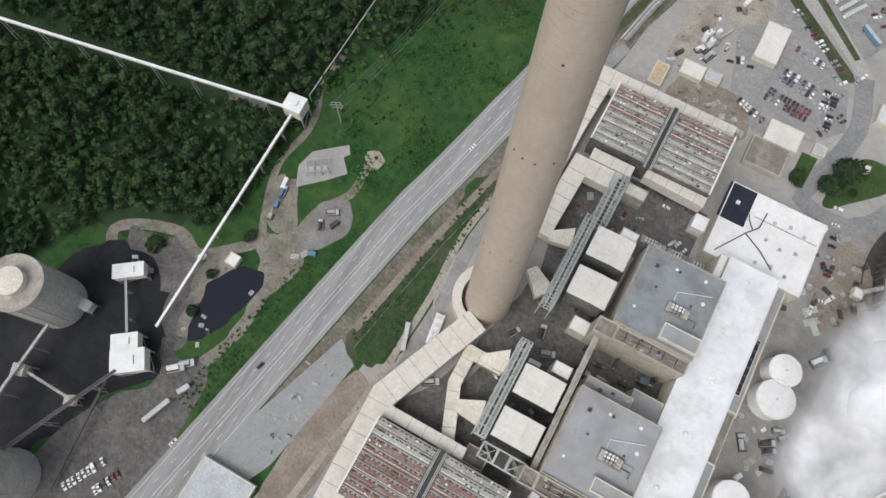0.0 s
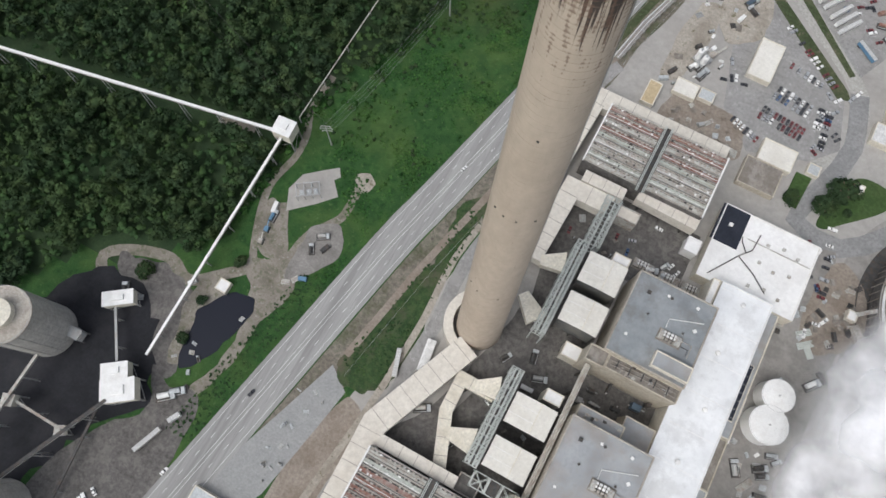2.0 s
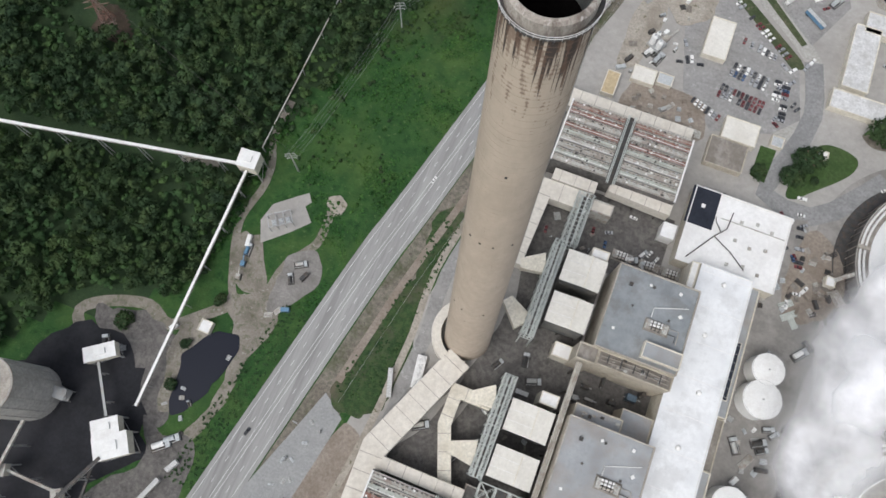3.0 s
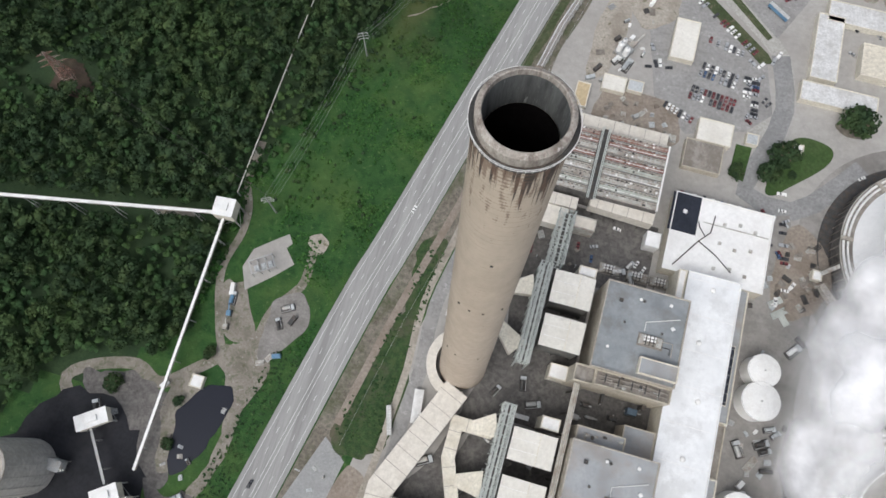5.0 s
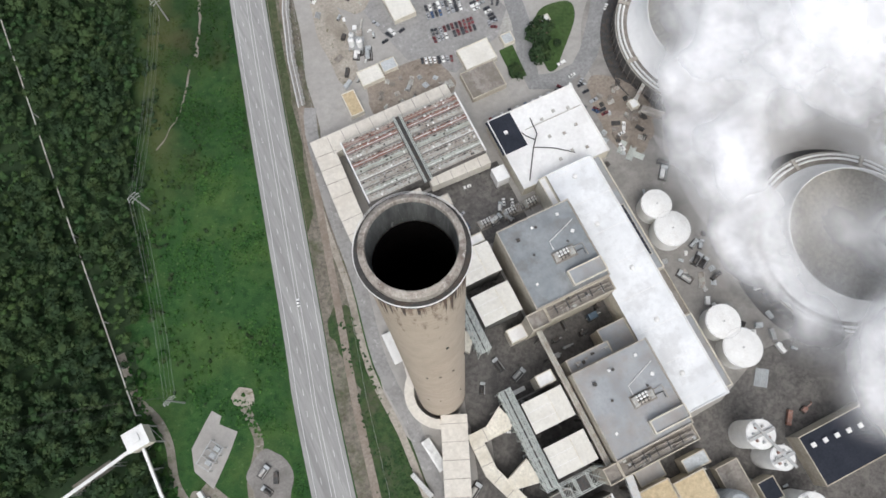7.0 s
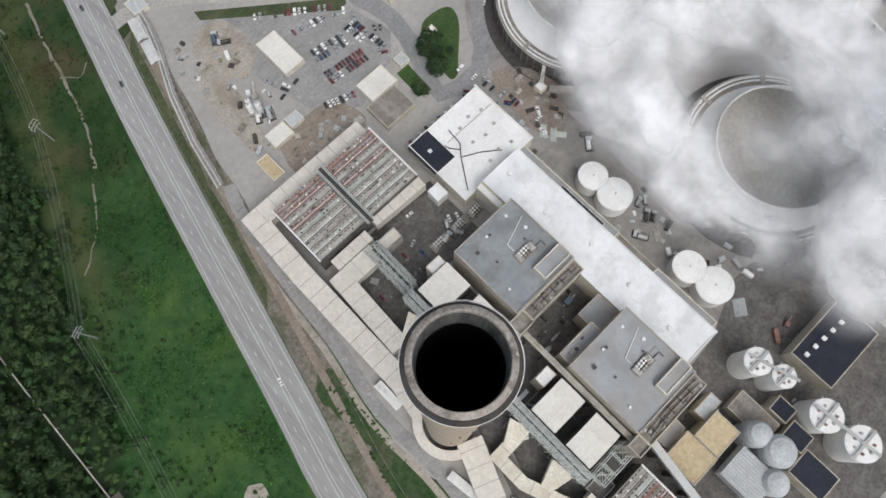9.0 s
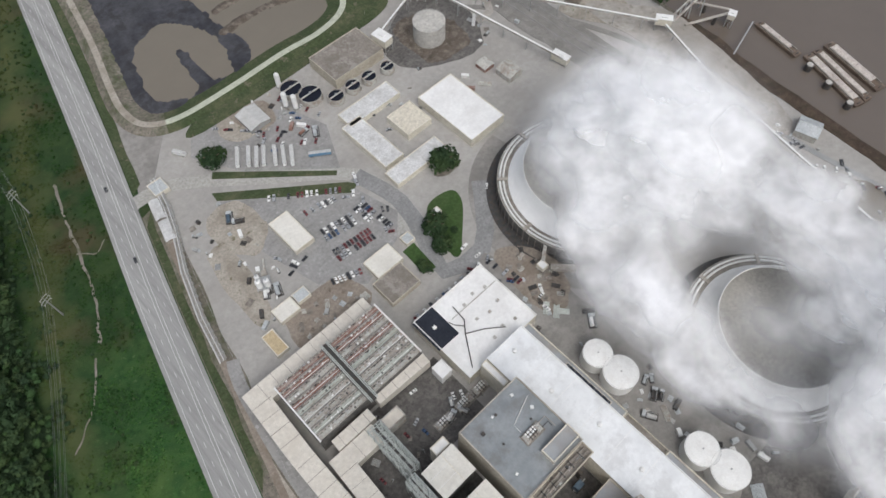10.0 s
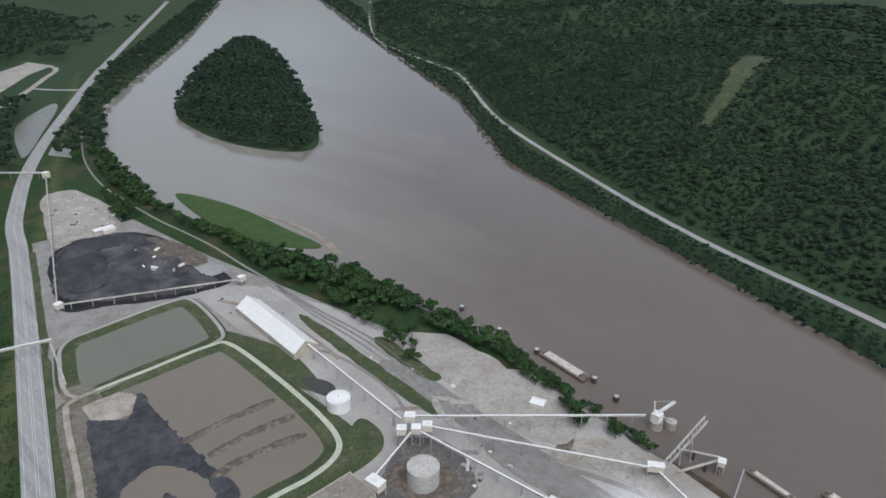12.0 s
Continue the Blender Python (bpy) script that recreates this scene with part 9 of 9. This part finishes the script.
# pipe rack along the roadside fence
rk = thing("pipe_rack", "long grey and white pipe rack beside the highway fence", "pipe rack")
line = [(40, 345), (34, 318), (28.4, 300), (14.6, 267), (4, 231), (-2.4, 198)]
for k, o in enumerate((-2.3, -1.5, -0.6, 0.4, 1.3, 2.2)):
    part("pipe_run", pipe(bmesh.new(), [(x + o, y, 3.0 + 0.5 * (k % 2)) for x, y in line], 0.3), M[("white_paint", "steel", "pale_panel")[k % 3]], rk)
for (xa, ya), (xb, yb) in zip(line, line[1:]):
    n_ = max(2, int(math.hypot(xb - xa, yb - ya) / 5))
    for k in range(n_):
        t = k / n_
        x, y = xa + (xb - xa) * t, ya + (yb - ya) * t
        part("crossbar", B(x - 2.9, x + 2.9, y - 0.18, y + 0.18, 2.35, 2.65), M["steel"], rk)
        for o in (-2.6, 2.6):
            part("stanchion", B(x + o - 0.15, x + o + 0.15, y - 0.15, y + 0.15, 0, 2.35), M["steel"], rk)
# roadside fence posts and rails by the highway
fc = thing("yard_fence", "thin grey boundary fence along the highway verge", "fence")
fp = [(along(ROAD, y) + 30, y) for y in range(-60, 330, 6)]
for x, y in fp:
    part("post", B(x - 0.08, x + 0.08, y - 0.08, y + 0.08, 0, 2.3), M["steel"], fc)
for (xa, ya), (xb, yb) in zip(fp, fp[1:]):
    part("rail", beam(bmesh.new(), (xa, ya, 2.2), (xb, yb, 2.2), 0.08), M["steel"], fc)


# ---------------------------------------------------------------- the batching plant in the north yard
bp = thing("batching_plant", "dusty white batching plant with silos on pale gravel", "batching plant", (48, 226, 0.1), 62)
for k, (x, y, r, h) in enumerate(((-5, -2.6, 1.9, 11), (-5, 2.6, 1.9, 12), (0.5, 3.2, 1.6, 9))):
    sl = part("silo", lathe(bmesh.new(), [(0.4, 1.8), (r, 4.2), (r, h - 0.6), (r * 0.5, h), (0, h + 0.2)], 20, x, y), M["white_paint"], bp, "dusty white silo")
    part("filter", B(x - 0.5, x + 0.5, y - 0.5, y + 0.5, h, h + 1.3), M["pale_grey"], sl)
    for a in range(4):
        part("leg", beam(bmesh.new(), (x + r * 0.7 * math.cos(a * 1.57), y + r * 0.7 * math.sin(a * 1.57), 0), (x + r * 0.8 * math.cos(a * 1.57), y + r * 0.8 * math.sin(a * 1.57), 4.4), 0.3), M["steel"], sl)
part("hopper", B(2.2, 6.4, -3.0, 0.6, 2.2, 4.4), M["pale_stained"], bp)
part("belt", beam(bmesh.new(), (6.5, -1.2, 1.0), (14.5, -2.6, 6.0), 1.2, 0.6), M["pale_panel"], bp)
part("cabin", B(7.5, 11, 1.2, 3.8, 0, 2.8), M["white_paint"], bp)
part("mixer_platform", B(-8, 2, -4.6, 4.8, 3.8, 4.05), M["steel"], bp)
for x in (-7.6, 1.6):
    for y in (-4.2, 4.4):
        part("platform_leg", B(x - 0.15, x + 0.15, y - 0.15, y + 0.15, 0, 3.8), M["steel"], bp)

# vehicles strewn over the far gravel lot
lrng = np.random.default_rng(77)
for k in range(34):
    x, y = lrng.uniform(228, 318), lrng.uniform(1000, 1180)
    if inside(x, y, [(212, 1000), (230, 1090), (254, 1196), (288, 1206), (302, 1180), (312, 1068), (288, 1004)]):
        put_car(int(lrng.integers(4)), x, y, lrng.uniform(0, 360), "gravel lot", 0.34)

# loose stacks and gear strewn about the yards
zrng = np.random.default_rng(91)
ZONES = [(28, 62, 184, 300, 26), (62, 100, 168, 186, 8), (18, 58, 74, 110, 14), (150, 172, -60, 70, 16), (152, 176, 76, 140, 12), (300, 345, 250, 340, 14), (352, 400, 300, 520, 16), (366, 404, -60, 180, 22), (110, 150, 310, 362, 14), (206, 250, 250, 300, 8), (-150, -120, -120, -60, 8), (24, 60, -60, -24, 10), (90, 160, -130, -84, 12), (286, 340, 560, 700, 8)]
for x0, x1, y0, y1, count in ZONES:
    for k in range(count):
        yard_item(str(zrng.choice(["timber", "timber", "pipes", "skid", "container"], p=[0.35, 0.2, 0.15, 0.2, 0.1])), zrng.uniform(x0, x1), zrng.uniform(y0, y1), zrng.uniform(0, 180), zrng.uniform(0.25, 0.7), str(zrng.choice(["pale_grey", "steel", "dark_steel", "pale_panel", "white_paint", "brown_roof"], p=[0.2, 0.2, 0.2, 0.15, 0.15, 0.1])))
for x0, x1, y0, y1, turn, count, where in ((64, 82, 210, 240, 20, 7, "car park"), (128, 146, 196, 250, 60, 10, "car park"), (110, 150, 300, 330, 40, 12, "trailer lot"), (150, 168, 90, 150, 30, 9, "tower lane"), (386, 400, 40, 76, 70, 9, "river yard"), (392, 404, -30, 16, 40, 7, "river yard"), (20, 60, 78, 108, 10, 6, "courtyard"), (190, 206, 250, 300, 60, 7, "workshop lane")):
    for k in range(count):
        put_car(int(zrng.integers(9)), zrng.uniform(x0, x1), zrng.uniform(y0, y1), turn + 90 * int(zrng.integers(4)) + zrng.uniform(-12, 12), where, 0.24)


# ---------------------------------------------------------------- steam from the cooling towers
def steam_mat(name, through, veil):
    m = bpy.data.materials.new(name)
    m.use_nodes = True
    n, l = m.node_tree.nodes, m.node_tree.links
    n.clear()
    out = n.new("ShaderNodeOutputMaterial")
    dif, trl, half = n.new("ShaderNodeBsdfDiffuse"), n.new("ShaderNodeBsdfTranslucent"), n.new("ShaderNodeMixShader")
    for s in (dif, trl):
        s.inputs["Color"].default_value = (0.975, 0.977, 0.98, 1)
    half.inputs[0].default_value = through
    l.new(dif.outputs[0], half.inputs[1])
    l.new(trl.outputs[0], half.inputs[2])
    if not veil:
        l.new(half.outputs[0], out.inputs["Surface"])
        return m
    att, geo, tex, mr, mul = (n.new("ShaderNode" + k) for k in ("Attribute", "NewGeometry", "TexNoise", "MapRange", "Math"))
    att.attribute_name = "thickness"
    tex.inputs["Scale"].default_value, tex.inputs["Detail"].default_value, tex.inputs["Roughness"].default_value = 0.035, 5.0, 0.52
    l.new(geo.outputs["Position"], tex.inputs["Vector"])
    mr.inputs["From Min"].default_value, mr.inputs["From Max"].default_value = 0.32, 0.68
    mr.inputs["To Min"].default_value, mr.inputs["To Max"].default_value = 0.25, 1.35
    l.new(tex.outputs["Fac"], mr.inputs["Value"])
    mul.operation, mul.use_clamp = "MULTIPLY", True
    l.new(att.outputs["Fac"], mul.inputs[0])
    l.new(mr.outputs[0], mul.inputs[1])
    tra, mix = n.new("ShaderNodeBsdfTransparent"), n.new("ShaderNodeMixShader")
    l.new(mul.outputs[0], mix.inputs[0])
    l.new(tra.outputs[0], mix.inputs[1])
    l.new(half.outputs[0], mix.inputs[2])
    l.new(mix.outputs[0], out.inputs["Surface"])
    return m


STEAM_CORE, STEAM_VEIL = steam_mat("dense_steam", 0.08, False), steam_mat("steam_veil", 0.3, True)
ico = bmesh.new()
bmesh.ops.create_icosphere(ico, subdivisions=3, radius=1.0)
ICO_V = np.array([v.co[:] for v in ico.verts])
ICO_F = np.array([[v.index for v in f.verts] for f in ico.faces])
ico.free()
BALLS, PLUMES = [], []


def billows(spine, seed, count):
    """Round billows strewn along a line of x, y, z, radius, thickness."""
    g = np.random.default_rng(seed)
    sp, out = np.array(spine, float), []
    for k in range(count):
        t = g.uniform(0, len(sp) - 1.001)
        i = int(t)
        x, y, z, r, thick = sp[i] * (1 - t + i) + sp[i + 1] * (t - i)
        d = g.normal(size=3)
        d /= np.linalg.norm(d)
        far = g.random() ** 0.5
        q = r * (0.50 - 0.28 * far) * g.uniform(0.75, 1.3)
        out.append((*(np.array([x, y, z]) + d * (r - q) * far * (1, 1, 0.62)), q, thick))
    BALLS.append(np.array(out))
    return BALLS[-1]


def plume(spine, label, seed, count):
    """Dense hearts of the thick billows."""
    balls = billows(spine, seed, count)
    g = np.random.default_rng(seed + 1)
    e = thing("steam_plume", label, "steam plume")
    PLUMES.append(e)
    thick = balls[balls[:, 4] > g.uniform(0.78, 1.0, len(balls))]
    V, F, base = [], [], 0
    for x, y, z, q, _ in thick:
        v = ICO_V.copy()
        for i, p in enumerate(v):
            w = Vector((x + p[0] * q, y + p[1] * q, z + p[2] * q))
            v[i] *= 0.84 + 0.34 * noise.noise(w * 0.07) + 0.18 * abs(noise.noise(w * 0.15)) + 0.05 * noise.noise(w * 0.33)
        v = v * q * 0.72 + (x, y, z)
        v[:, 2] = np.maximum(v[:, 2], 16)
        V.append(v)
        F.append(ICO_F + base)
        base += len(v)
    heart = raw("dense_steam", np.concatenate(V), np.concatenate(F), STEAM_CORE, e)
    for poly in heart.data.polygons:
        poly.use_smooth = True


def veils(heights, step):
    """Thin drifting layers of steam through and round the billows."""
    balls = np.concatenate(BALLS)
    xs, ys = np.arange(120, 392, step), np.arange(-236, 212, step)
    X, Y = np.meshgrid(xs, ys)
    for z0 in heights:
        wave = np.array([[noise.noise(Vector((x * 0.018, y * 0.018, z0 * 0.1))) for x in xs] for y in ys])
        Z = z0 + 7 * wave
        D = np.zeros_like(X)
        for x, y, z, q, th in balls:
            D += th * np.exp(-((X - x) ** 2 + (Y - y) ** 2 + 1.3 * (Z - z) ** 2) / (1.15 * q) ** 2)
        wisp = np.array([[noise.noise(Vector((x * 0.02, y * 0.02, z0))) + 0.6 * noise.noise(Vector((x * 0.05, y * 0.05, z0 + 3))) for x in xs] for y in ys])
        T = 0.76 * (1 - np.exp(-1.5 * D * np.clip(0.85 + 1.5 * wisp, 0.08, 2.2)))
        T = np.clip((T - 0.02) * 1.05, 0, 0.8)
        for e, sel in zip(PLUMES, (lambda y: y >= -22, lambda y: y < -22)):
            rows = [j for j in range(len(ys) - 1) if sel(ys[j])]
            num, vs, fs, ts = {}, [], [], []
            for j in rows:
                for i in range(len(xs) - 1):
                    cs = ((j, i), (j, i + 1), (j + 1, i + 1), (j + 1, i))
                    if max(T[c] for c in cs) < 0.006:
                        continue
                    for c in cs:
                        if c not in num:
                            num[c] = len(vs)
                            vs.append((X[c], Y[c], Z[c]))
                            ts.append(T[c])
                    fs.append([num[c] for c in cs])
            if not fs:
                continue
            ob = raw("steam_veil", vs, fs, STEAM_VEIL, e)
            ob.data.attributes.new("thickness", "FLOAT", "POINT").data.foreach_set("value", np.array(ts, np.float32))
            for poly in ob.data.polygons:
                poly.use_smooth = True


plume([(252, 131, 26, 36, 1), (258, 128, 44, 42, 1), (270, 122, 60, 48, 1), (280, 106, 68, 48, 1), (276, 84, 72, 46, 0.75), (270, 60, 72, 38, 0.6), (280, 32, 74, 26, 0.6), (286, 8, 78, 22, 0.55), (298, -20, 84, 30, 0.7)], "thick white steam plume drifting from the cooling tower", 5, 230)
plume([(256, -34, 26, 18, 0.5), (272, -48, 40, 30, 0.95), (282, -66, 58, 44, 1), (274, -96, 72, 54, 1), (262, -132, 88, 62, 1), (290, -176, 110, 70, 1)], "thick white steam plume drifting from the cooling tower", 9, 170)
billows([(228, 112, 38, 28, 0.7), (212, 88, 46, 34, 0.75), (194, 58, 52, 32, 0.62), (184, 26, 52, 28, 0.45), (176, -12, 50, 24, 0.2), (180, -62, 50, 24, 0.1)], 21, 110)
billows([(250, 92, 60, 40, 0.75), (232, 68, 60, 34, 0.5)], 41, 44)
billows([(236, -14, 33, 28, 0.13), (250, -28, 33, 30, 0.36)], 31, 20)
billows([(198, 34, 30, 30, 0.16), (206, -60, 40, 34, 0.1)], 51, 30)
billows([(226, -66, 66, 22, 0.2), (204, -82, 72, 28, 0.6), (190, -100, 80, 34, 0.7)], 71, 54)
billows([(272, 26, 62, 28, 0.22), (280, -14, 66, 30, 0.25), (294, -60, 76, 40, 0.5)], 61, 50)
veils((34, 50, 65, 80, 94, 108, 121), 4.0)
